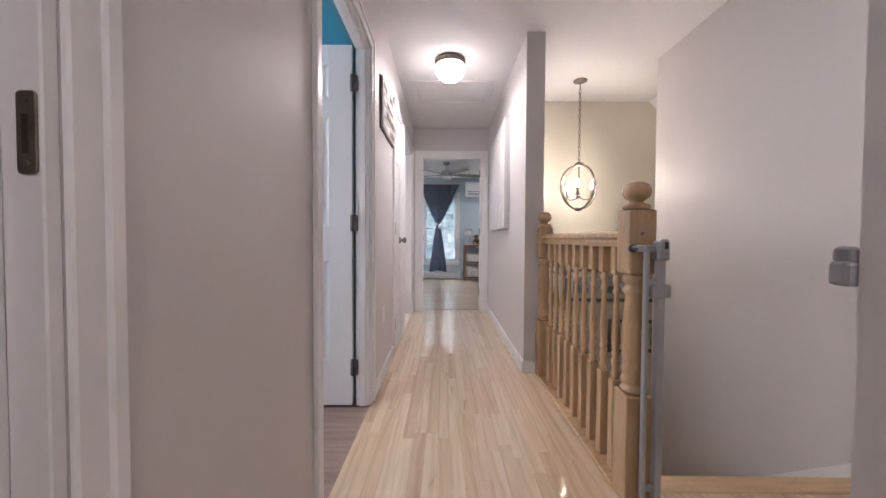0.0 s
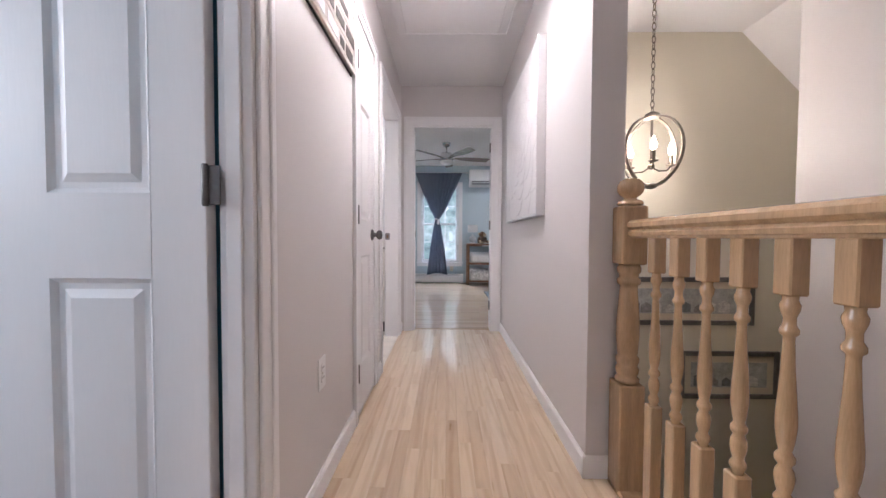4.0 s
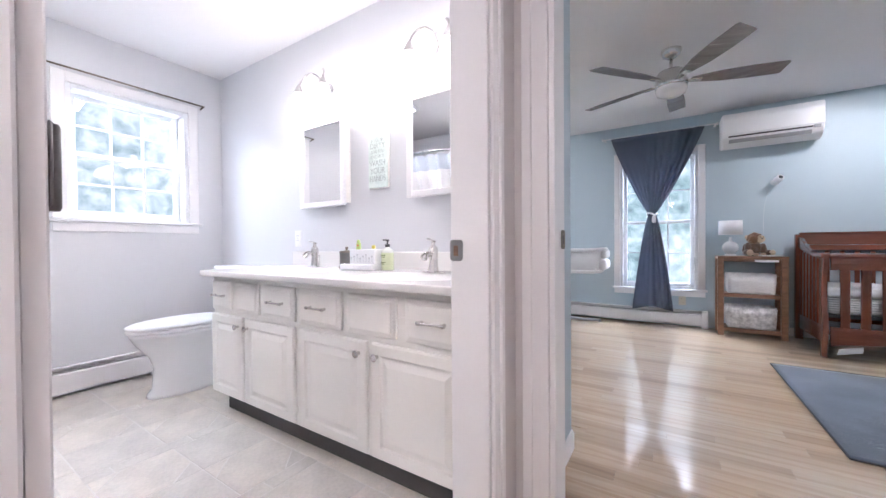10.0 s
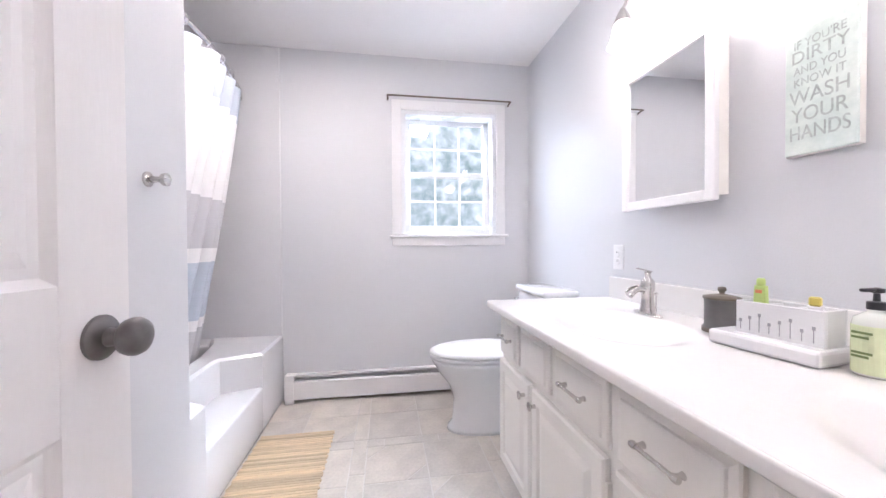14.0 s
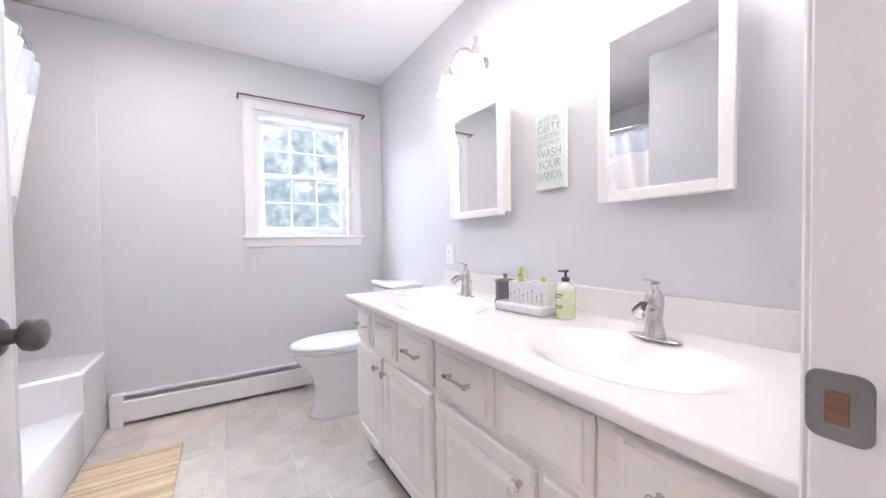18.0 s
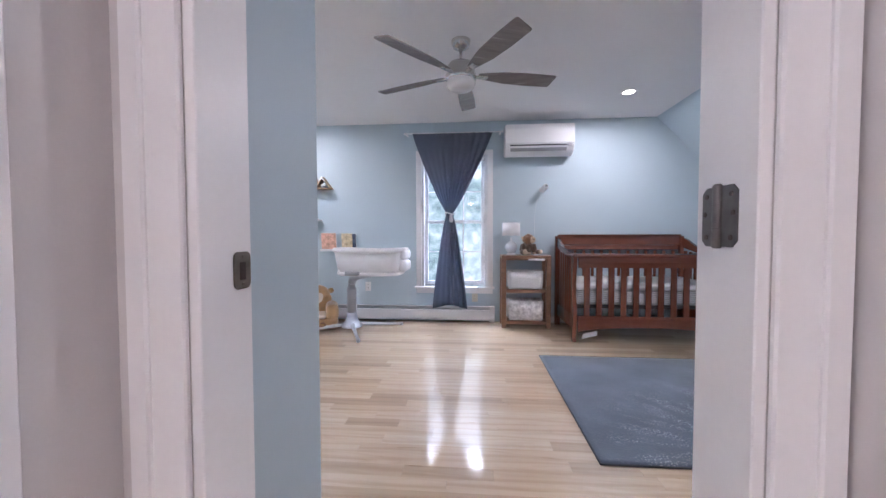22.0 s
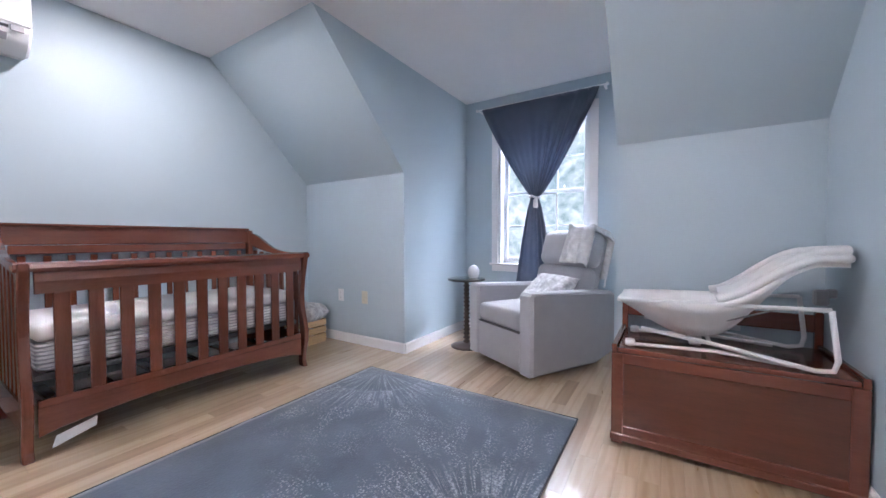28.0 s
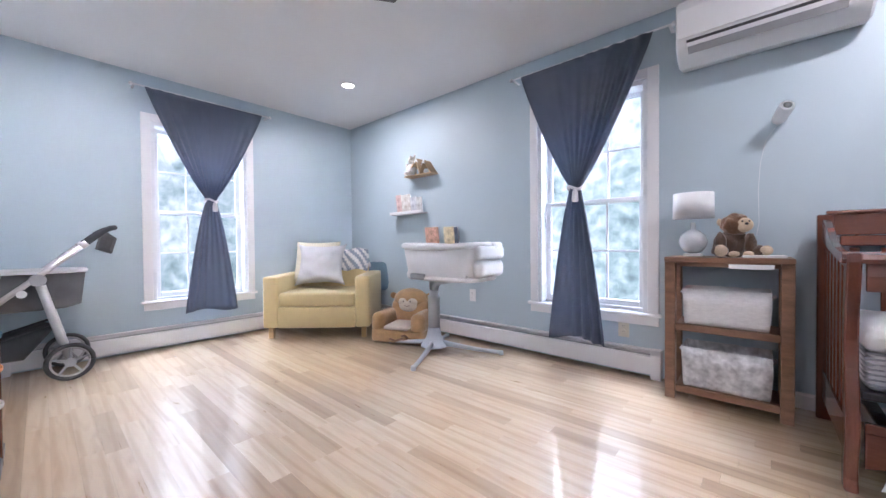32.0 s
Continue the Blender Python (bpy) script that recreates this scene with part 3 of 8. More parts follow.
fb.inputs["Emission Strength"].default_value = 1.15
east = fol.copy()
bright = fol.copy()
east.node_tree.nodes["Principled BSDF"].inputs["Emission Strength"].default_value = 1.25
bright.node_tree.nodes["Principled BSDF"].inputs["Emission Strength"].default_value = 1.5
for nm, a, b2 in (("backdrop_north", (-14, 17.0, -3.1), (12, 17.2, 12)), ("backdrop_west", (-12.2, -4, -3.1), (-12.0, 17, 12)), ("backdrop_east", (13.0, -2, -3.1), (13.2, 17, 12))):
    struct(nm, B(a, b2), {"backdrop_west": fol, "backdrop_east": east}.get(nm, bright), "glowing backdrop of hazy trees with daylight in its colour", "backdrop")

# ---------------------------------------------------------------- trim: baseboards, casings
def baseboard(name, axis, face, out, lo, hi, h=0.085, d=0.014):
    """A board along a wall: a plain face with an eased top edge. out: +1 or -1, the side it stands on."""
    prof = [(face, 0), (face + out * d, 0), (face + out * d, h - 0.012), (face + out * d * 0.45, h), (face, h)]
    return struct(name, P(prof, lo, hi, "y" if axis == "x" else "x"), TRIM, "white painted baseboard", "baseboard")


n_base = 0
for axis, face, out, lo, hi in (
    ("x", -0.505, 1, 2.215, 3.022), ("x", -0.505, 1, 3.586, 3.719), ("x", -0.505, 1, 4.738, 4.87), ("x", -0.505, 1, 0.565, 1.256),
    ("x", 0.50, -1, 2.662, 4.87), ("y", 2.675, -1, 0.486, 0.632),
    ("x", 1.654, -1, 0.60, 1.5), ("y", 0.599, 1, 0.51, 1.64), ("x", 0.50, -1, -1.4, 0.599), ("y", NB, -1, 0.93, KX), ("x", KX, -1, DY1, NB - 0.014), ("y", DY1, -1, KX + 0.0, DX),
    ("x", KX, -1, SE, DY0), ("y", SE, 1, 2.17, KX - 0.014), ("y", DY0, 1, KX, DX), ("x", DX, -1, DY0 + 0.014, DY1 - 0.014),
    ("x", -0.46, 1, 4.99, 5.47), ("y", SB, 1, WB, -0.46), ("y", 3.685, 1, -1.976, -1.45), ("y", 4.07, -1, 1, 1.01)):
    if hi - lo > 0.02:
        n_base += 1
        baseboard("baseboard_%d" % n_base, axis, face, out, lo, hi)


def casing(name, axis, face, out, lo, hi, top, w=0.066, bottom=0.0, closed=False):
    """Moulded trim round an opening: a flat board with a raised outer bead."""
    bm = bmesh.new()

    def strip(a0, a1, z0, z1, d0, d1):
        if axis == "x":
            box(bm, (face + out * d0, a0, z0), (face + out * d1, a1, z1), 0.003)
        else:
            box(bm, (a0, face + out * d0, z0), (a1, face + out * d1, z1), 0.003)
    t = w * 0.38
    for a0, a1, ob0, ob1 in ((lo - w, lo, lo - w, lo - w + t), (hi, hi + w, hi + w - t, hi + w)):
        strip(a0, a1, bottom, top + w, 0.0, 0.012)
        strip(ob0, ob1, bottom, top + w, 0.008, 0.019)
    strip(lo, hi, top, top + w, 0.0, 0.0118)
    strip(lo - w + t, hi + w - t, top + w - t, top + w, 0.0079, 0.0188)
    if closed:
        strip(lo, hi, bottom, bottom + w, 0.0, 0.0118)
    return struct(name, bm, TRIM, "white painted moulded casing", "trim")


def jambs(name, axis, f0, f1, lo, hi, top, d=0.018, stop=True):
    """The lining of a doorway through a wall, with a door stop."""
    bm = bmesh.new()

    def put(a0, a1, z0, z1, g0, g1):
        if axis == "x":
            box(bm, (g0, a0, z0), (g1, a1, z1), 0.002)
        else:
            box(bm, (a0, g0, z0), (a1, g1, z1), 0.002)
    put(lo, lo + d, 0, top, f0, f1)
    put(hi - d, hi, 0, top, f0, f1)
    put(lo + d, hi - d, top - d, top, f0, f1)
    if stop:
        c = (f0 + f1) / 2
        put(lo + d, lo + d + 0.012, 0, top - d, c - 0.018, c + 0.018)
        put(hi - d - 0.012, hi - d, 0, top - d, c - 0.018, c + 0.018)
        put(lo + d + 0.012, hi - d - 0.012, top - d - 0.012, top - d, c - 0.018, c + 0.018)
    return struct(name, bm, TRIM, "white painted door lining", "trim")


casing("trim_door_1", "x", -0.505, 1, 1.322, 2.15, 2.05)
jambs("jamb_door_1", "x", -0.584, -0.504, 1.322, 2.15, 2.05)
casing("trim_door_2", "x", -0.505, 1, 3.088, 3.52, 2.05)
jambs("jamb_door_2", "x", -0.625, -0.504, 3.088, 3.52, 2.05, stop=False)
casing("trim_door_3", "x", -0.505, 1, 3.785, 4.672, 2.05)
casing("trim_door_3_inside", "x", -0.625, -1, 3.785, 4.672, 2.05, 0.06)
jambs("jamb_door_3", "x", -0.627, -0.503, 3.785, 4.672, 2.05, stop=False)
casing("trim_door_4", "y", 4.87, -1, -0.39, 0.41, 2.05, 0.085)
casing("trim_door_4_inside", "y", SE, 1, -0.39, 0.41, 2.05, 0.066)
jambs("jamb_door_4", "y", 4.868, 4.992, -0.39, 0.41, 2.05, stop=False)
casing("trim_door_5", "x", -0.505, 1, -0.28, 0.50, 2.05, 0.062)
jambs("jamb_door_5", "x", -0.627, -0.504, -0.28, 0.50, 2.05)
casing("trim_closet", "y", SE, 1, 0.72, 2.10, 2.05, 0.066)


# ---------------------------------------------------------------- doors
def knob(parent, x, y, z, side, r=0.027, name="knob"):
    """A round knob on a rose, pointing along local y by side."""
    m = Matrix.Translation((x, y, z)) @ pose(0, 0, 0, -90 * side)
    k = part(name, L([(0.033, 0), (0.033, 0.005), (0.028, 0.010), (0.014, 0.013), (0.012, 0.028), (0.019, 0.032), (r * 0.95, 0.037), (r * 1.05, 0.045), (r * 1.04, 0.052), (r * 0.90, 0.059), (r * 0.6, 0.063), (0.006, 0.064)], 28, m), BRONZE, parent, "dark bronze round door knob", 40)
    return k


def panel_door(name, label, w, h, at, rz, cols=2, knob_sides=(1, -1), hinge_side=1, hinges=True, knob_at=None):
    """A moulded panel door: local x runs from the hinge to the free edge, thickness along y."""
    d = thing(name, label, "door", at, rz)
    th = 0.035
    fr = bmesh.new()
    stile = 0.085 if cols == 1 else 0.150 * w
    mid = 0.146 * w
    rails = [(0.0, 0.238), (0.825, 1.022), (1.63, 1.74), (h - 0.11, h)]
    box(fr, (0, -th / 2, 0), (stile, th / 2, h), 0.002)
    box(fr, (w - stile, -th / 2, 0), (w, th / 2, h), 0.002)
    for z0, z1 in rails:
        box(fr, (stile, -th / 2, z0), (w - stile, th / 2, z1))
    if cols == 2:
        for (_, a), (b, _) in zip(rails, rails[1:]):
            box(fr, (w / 2 - mid / 2, -th / 2, a), (w / 2 + mid / 2, th / 2, b))
    part("frame", fr, DOORWHITE, d)
    bays = [(stile, w / 2 - mid / 2), (w / 2 + mid / 2, w - stile)] if cols == 2 else [(stile, w - stile)]
    for (_, z0), (z1, _) in zip(rails, rails[1:]):
        for x0, x1 in bays:
            bm = bmesh.new()
            for s in (-1, 1):
                loops = []
                for ins, dep in ((0.0, th / 2), (0.012, th / 2 - 0.010), (0.026, th / 2 - 0.010), (0.046, th / 2 - 0.003)):
                    loops.append([bm.verts.new((x, s * dep, z)) for x, z in ((x0 + ins, z0 + ins), (x1 - ins, z0 + ins), (x1 - ins, z1 - ins), (x0 + ins, z1 - ins))])
                for a, b in zip(loops, loops[1:]):
                    for k in range(4):
                        bm.faces.new((a[k], a[(k + 1) % 4], b[(k + 1) % 4], b[k]))
                bm.faces.new(loops[-1])
            bmesh.ops.recalc_face_normals(bm, faces=bm.faces)
            part("panel", bm, DOORWHITE, d)
    for s in knob_sides:
        knob(d, (w - 0.06) if knob_at is None else knob_at, s * th / 2, 0.94, s)
    if hinges:
        for z in (0.22, 1.04, 1.82):
            hb = bmesh.new()
            y = hinge_side * th / 2
            box(hb, (0.0, y - 0.002 * hinge_side, z - 0.045), (0.010, y + 0.003 * hinge_side, z + 0.045), 0.002)
            lathe(hb, [(0.006, -0.048), (0.0075, -0.044), (0.0075, 0.044), (0.006, 0.048)], 10, Matrix.Translation((-0.002, y + 0.006 * hinge_side, z)))
            box(hb, (-0.034, y - 0.002 * hinge_side, z - 0.045), (-0.004, y + 0.003 * hinge_side, z + 0.045), 0.002)
            part("hinge", hb, BRONZE, d, "dark bronze butt hinge", 40)
    return d


panel_door("door_1", "white six-panel door standing open into a blue room", 0.865, 2.03, (-0.600, 2.128, 0.012), 180, hinge_side=1)
panel_door("door_2", "closed narrow white three-panel closet door", 0.395, 2.03, (-0.522, 3.106, 0.012), 90, cols=1, knob_sides=(-1,), hinge_side=-1, knob_at=0.356)
panel_door("door_3", "white six-panel bathroom door standing open", 0.825, 2.03, (-0.645, 3.806, 0.012), 178.0, hinge_side=-1)
door4 = panel_door("door_4", "white six-panel bedroom door folded back against the closet", 0.855, 2.03, (0.490, 5.012, 0.006), 1.6, hinges=False, knob_sides=(1,))
hg = thing("door_hinge", "dark bronze open butt hinges on the bedroom door lining", "hinge")
for z in (0.250, 1.066, 1.850):
    for y0, y1, s in ((4.941, 4.975, 1), (4.901, 4.935, -1)):
        o = [(y0, z - 0.0445), (y1, z - 0.0445), (y1, z + 0.0445), (y0, z + 0.0445)]
        c = 0.009
        o = [(y0 + (c if s < 0 else 0), z - 0.0445), (y1 - (c if s > 0 else 0), z - 0.0445), (y1, z - 0.0445 + (c if s > 0 else 0)), (y1, z + 0.0445 - (c if s > 0 else 0)), (y1 - (c if s > 0 else 0), z + 0.0445), (y0 + (c if s < 0 else 0), z + 0.0445), (y0, z + 0.0445 - (c if s < 0 else 0)), (y0, z - 0.0445 + (c if s < 0 else 0))]
        o = [p for i, p in enumerate(o) if p not in o[:i]]
        lf = part("leaf", P(o, 0.3895, 0.3925, "x", 0.0005), BRONZE, hg)
        for dz in (-0.031, 0.004, 0.031):
            part("screw", L([(0.0042, 0), (0.0036, 0.0012)], 10, Matrix.Translation(((0.3895, (y0 + y1) / 2 + s * (0.006 if dz != 0.004 else 0.010), z + dz))) @ pose(0, 0, 0, 0, -90)), BROWNMETAL, lf)
    part("barrel", L([(0.0050, -0.047), (0.0068, -0.044), (0.0068, -0.018), (0.0062, -0.0175), (0.0068, -0.017), (0.0068, 0.017), (0.0062, 0.0175), (0.0068, 0.018), (0.0068, 0.045), (0.004, 0.048)], 14, Matrix.Translation((0.3880, 4.938, z))), BRONZE, hg, "", 40)

leaf = thing("hinge_leaf", "dark bronze hinge leaves on the bathroom door lining", "hinge")
for z in (0.23, 1.05, 1.83):
    part("leaf", B((-0.628, 3.8025, z - 0.045), (-0.590, 3.806, z + 0.045), 0.0015), BRONZE, leaf)

# bifold closet doors
for i in range(4):
    x0 = 0.728 + i * 0.3425
    panel_door("bifold_door", "white narrow panelled bifold closet door", 0.339, 2.0, (x0, 4.968, 0.02), 0, cols=1, knob_sides=(), hinges=False)


def plate(name, label, m, w, h, material, dark=None):
    ob = thing(name, label, "strike plate")
    ob.matrix_basis = m
    r = min(w, h) * 0.24
    part("plate", P([(sx * (w / 2 - r) + r * math.cos(a0 + q * math.pi / 8), sz * (h / 2 - r) + r * math.sin(a0 + q * math.pi / 8)) for sx, sz, a0 in ((1, 1, 0), (-1, 1, math.pi / 2), (-1, -1, math.pi), (1, -1, 1.5 * math.pi)) for q in range(5)], 0, 0.003, "y", 0.0008), material, ob)
    part("latch_hole", B((-w * 0.16, 0.0026, -h * 0.26), (w * 0.2, 0.0038, h * 0.22), 0.001), dark or BROWNMETAL, ob)
    for s in (-1, 1):
        part("screw", L([(0.0035, 0), (0.003, 0.0016)], 10, Matrix.Translation((0, 0.003, s * h * 0.38)) @ pose(0, 0, 0, -90)), material, ob)
    return ob


STRIKE = mat("satin pewter", (0.30, 0.295, 0.295), 0.38, metal=0.8, var=0.1)
plate("strike_plate", "grey pewter strike plate on the white bathroom door jamb", pose(-0.606, 4.653, 0.948, 0, 0, 180), 0.044, 0.064, STRIKE, STANDWOOD)
plate("strike_plate", "bronze strike plate on the white bedroom door jamb", pose(-0.371, 4.962, 0.980, 0, 0, -90), 0.044, 0.064, BRONZE_MID, BROWNMETAL)
plate("strike_plate", "bronze strike plate on the white doorway", pose(-0.5185, 0.482, 1.075, 0, 0, 180), 0.022, 0.088, BRONZE_MID, BROWNMETAL)


# ---------------------------------------------------------------- windows
def window(name, label, axis, face, out, lo, hi, z0, z1, cols=3, rows=2, sill_out=0.035, case=0.068):
    """A double-hung window: casing, sill, apron, two sashes with muntins and panes. out: the side of the room."""
    w = thing(name, label, "window", kind="structure")

    def bx(a0, a1, za, zb, d0, d1, bev=0.003):
        if axis == "x":
            return B((face + out * d0, a0, za), (face + out * d1, a1, zb), bev)
        return B((a0, face + out * d0, za), (a1, face + out * d1, zb), bev)

    def join(*bms):
        r = bmesh.new()
        for q in bms:
            merge(r, q)
        return r
    part("window_casing", join(bx(lo - case, lo, z0, z1 + case, 0, 0.017), bx(hi, hi + case, z0, z1 + case, 0, 0.017), bx(lo, hi, z1, z1 + case, 0, 0.0168)), TRIM, w)
    part("window_sill", bx(lo - case - 0.02, hi + case + 0.02, z0 - 0.024, z0, -0.06, sill_out, 0.006), TRIM, w)
    part("apron", bx(lo - case, hi + case, z0 - 0.085, z0 - 0.024, 0, 0.014), TRIM, w)
    part("window_frame", join(bx(lo, lo + 0.03, z0, z1, -0.155, 0.002), bx(hi - 0.03, hi, z0, z1, -0.155, 0.002), bx(lo + 0.03, hi - 0.03, z1 - 0.03, z1, -0.155, 0.002), bx(lo + 0.03, hi - 0.03, z0 - 0.01, z0 + 0.02, -0.155, -0.06)), VINYL, w)
    zm = (z0 + z1) / 2
    for nm, za, zb, d in (("lower_sash", z0 + 0.02, zm + 0.02, -0.085), ("upper_sash", zm - 0.02, z1 - 0.03, -0.115)):
        s = 0.042
        a, b = lo + 0.03, hi - 0.03
        sash = part(nm, join(bx(a, a + s, za, zb, d - 0.026, d), bx(b - s, b, za, zb, d - 0.026, d), bx(a + s, b - s, za, za + s, d - 0.026, d), bx(a + s, b - s, zb - s * 0.8, zb, d - 0.026, d)), VINYL, w)
        gx0, gx1, gz0, gz1 = a + s, b - s, za + s, zb - s * 0.8
        for i in range(1, cols):
            x = gx0 + (gx1 - gx0) * i / cols
            part("muntin", bx(x - 0.008, x + 0.008, gz0, gz1, d - 0.020, d - 0.007, 0.002), VINYL, sash)
        for j in range(1, rows):
            z = gz0 + (gz1 - gz0) * j / rows
            part("muntin", bx(gx0, gx1, z - 0.008, z + 0.008, d - 0.0195, d - 0.0075, 0.002), VINYL, sash)
        pane = part("pane", bx(gx0, gx1, gz0, gz1, d - 0.016, d - 0.012, 0), GLASS, sash)
        pane.visible_shadow = False
    return w


window("window_1", "tall white double-hung window with grilles", "y", NB, -1, -0.595, 0.212, 0.43, 2.03)
window("window_2", "tall white double-hung window with grilles", "x", WB, 1, 6.68, 7.47, 0.43, 2.03)
window("window_3", "white double-hung dormer window with grilles", "x", DX, -1, 6.22, 7.12, 0.72, 2.16)
window("window_4", "small white double-hung bathroom window", "x", -3.42, 1, 4.38, 5.09, 1.16, 2.06)


# ---------------------------------------------------------------- curtains
def curtain(name, label, at, rz, w, top, knot, bottom, wtop, wbot, rod_l, rod_r, shift=0.0, folds=11, seed=1):
    """One curtain panel on a rod, tied in at the middle; local x runs along the wall, y into the room."""
    c = thing(name, label, "curtain", at, rz)
    bm = bmesh.new()
    nx, nz = 120, 44
    rnd = random.Random(seed)
    ph = [rnd.uniform(0, 6.28) for _ in range(6)]
    rows = []
    for j in range(nz + 1):
        v = j / nz
        z = top + (bottom - top) * v
        if z >= knot:
            k = (top - z) / (top - knot)
            half = wtop / 2 * (1 - k) ** 0.85 + 0.030 * k ** 0.5
            half = max(half, 0.032)
            cx = shift * k
        else:
            k = (knot - z) / (knot - bottom)
            half = 0.032 + (wbot / 2 - 0.032) * k ** 0.70
            cx = shift
        row = []
        squeeze = half / (wtop / 2)
        for i in range(nx + 1):
            u = 2 * i / nx - 1
            amp = 0.008 + 0.016 * (1 - squeeze)
            fl = folds if z >= knot else 6
            d = amp * (0.55 + 0.45 * math.sin(2.3 * u + ph[4])) * (math.sin(fl * math.pi * u + ph[0] + 0.6 * math.sin(3 * v + ph[1])) + 0.45 * math.sin(fl * 0.53 * math.pi * u + ph[2] + 2 * v))
            zz = z + (0.02 * math.sin(3.1 * u + ph[3]) if j == nz else 0.0) - (0.025 * (1 - u * u) * (1 if z >= knot else 0) * (v if v < 0.1 else 0.1))
            row.append(bm.verts.new((cx + u * half, d + 0.012, zz)))
        rows.append(row)
    for a, b in zip(rows, rows[1:]):
        for i in range(nx):
            bm.faces.new((a[i], a[i + 1], b[i + 1], b[i]))
    panel = part("panel", bm, NAVY, c, "", 60)
    so = panel.modifiers.new("thick", "SOLIDIFY")
    so.thickness, so.offset = 0.003, 0
    part("tieback", T([(shift + 0.05 * math.cos(t), 0.014 + 0.044 * math.sin(t), knot + 0.012 * math.sin(2 * t)) for t in [2 * math.pi * q / 20 for q in range(21)]], 0.011, 8), WHITECLOTH, c, "white rope tieback", 60)
    part("tassel", L([(0.004, 0), (0.020, -0.02), (0.024, -0.075), (0.020, -0.095), (0.004, -0.097)], 10, Matrix.Translation((shift - 0.02, 0.062, knot - 0.01))), WHITECLOTH, c, "white tassel", 60)
    part("rod", T([(rod_l, 0.0, top + 0.006), (rod_r, 0.0, top + 0.006)], 0.007), WHITE_PLASTIC, c, "thin white metal rod", 60)
    for x in (rod_l, rod_r):
        part("finial", L([(0.006, -0.012), (0.016, -0.004), (0.016, 0.006), (0.006, 0.014)], 12, Matrix.Translation((x, 0, top + 0.006)) @ pose(0, 0, 0, 0, 90)), WHITE_PLASTIC, c, "round white rod finial", 60)
        part("bracket", B((x - 0.01 + (0.02 if x == rod_l else -0.02), -0.10, top - 0.004), (x + 0.01 + (0.02 if x == rod_l else -0.02), 0.004, top + 0.002), 0.001), WHITE_PLASTIC, c)
    return c


curtain("curtain", "navy curtain tied in the middle with white rope", (-0.21, 8.66, 0), 180, 0.94, 2.275, 1.32, 0.20, 0.95, 0.42, -0.59, 0.57, 0.03, seed=1)
curtain("curtain", "navy curtain tied in the middle with white rope", (-3.17, 7.11, 0), -90, 0.96, 2.285, 1.35, 0.30, 0.96, 0.44, -0.57, 0.57, 0.0, seed=2)
curtain("curtain", "navy curtain tied in the middle with white rope in the dormer", (4.07, 6.69, 0), 90, 1.1, 2.295, 1.37, 0.40, 1.12, 0.40, -0.62, 0.62, 0.0, seed=3)


# ---------------------------------------------------------------- baseboard heaters
def heater(name, at, rz, length, endcap=0.06):
    h = thing(name, "white metal baseboard heater along the wall", "heater", at, rz)
    d, t = 0.062, 0.19
    part("cover", P([(d, 0.035), (d, t - 0.045), (d - 0.010, t - 0.036), (d - 0.004, t - 0.036), (d + 0.004, t - 0.043), (d + 0.004, 0.030)], 0, length, "x"), TRIM, h)
    part("back_plate", P([(0.0, 0.01), (0.006, 0.01), (0.006, t - 0.012), (d * 0.72, t - 0.012), (d * 0.78, t), (0.0, t)], 0, length, "x"), TRIM, h)
    part("fin_tube", B((0, 0.012, 0.06), (length, d - 0.012, 0.12)), DARK_PLASTIC, h, "dark fins inside")
    part("damper", B((0.02, 0.030, t - 0.034), (length - 0.02, 0.052, t - 0.031)), GREY_PLASTIC, h)
    for x in (0.0, length - endcap):
        part("end_cap", P([(0, 0), (d + 0.006, 0), (d + 0.006, t - 0.03), (d - 0.004, t + 0.003), (0, t + 0.003)], x - 0.002 if x == 0 else x, x + endcap if x == 0 else x + endcap + 0.002, "x", 0.003), TRIM, h)
    return h


heater("baseboard_heater", (0.30, NB - 0.001, 0.0), 180, 3.48)
heater("baseboard_heater", (WB + 0.001, NB - 0.07, 0.0), -90, 2.9)
heater("baseboard_heater", (-3.419, 4.86, 0.0), -90, 1.28)

# ---------------------------------------------------------------- hall: stairs, railing, gate
stairs = thing("staircase", "oak staircase going down beside the hall", "stairs", kind="structure")
for i in range(13):
    y0, z = 1.52 + 0.235 * i, -0.19 * (i + 1)
    if y0 + 0.24 < 3.9:
        part("tread", B((0.69, y0 - 0.02, z - 0.03), (1.63, y0 + 0.245, z), 0.008), STAIRWOOD, stairs)
        part("riser", B((0.69, y0 - 0.002, z + 0.001), (1.63, y0 + 0.016, z + 0.158)), TRIM, stairs)
part("skirt_board", P([(1.5, 0.10), (1.5, -0.22), (3.05, -1.48), (3.05, -1.16)], 1.636, 1.653, "x"), TRIM, stairs)
struct("landing_nosing", B((0.56, 1.44, -0.035), (1.653, 1.545, 0.002), 0.010, 2), STAIRWOOD, "oak nosing at the top of the stairs", "trim")
struct("floor_edge_nosing", B((0.585, 1.545, -0.035), (0.70, 3.94, 0.004), 0.010, 2), OAKTRIM, "golden oak nosing under the balusters", "trim")
struct("shoe_rail", B((0.572, 1.46, 0.005), (0.66, 2.57, 0.022), 0.006), OAKTRIM, "golden oak shoe rail", "trim")


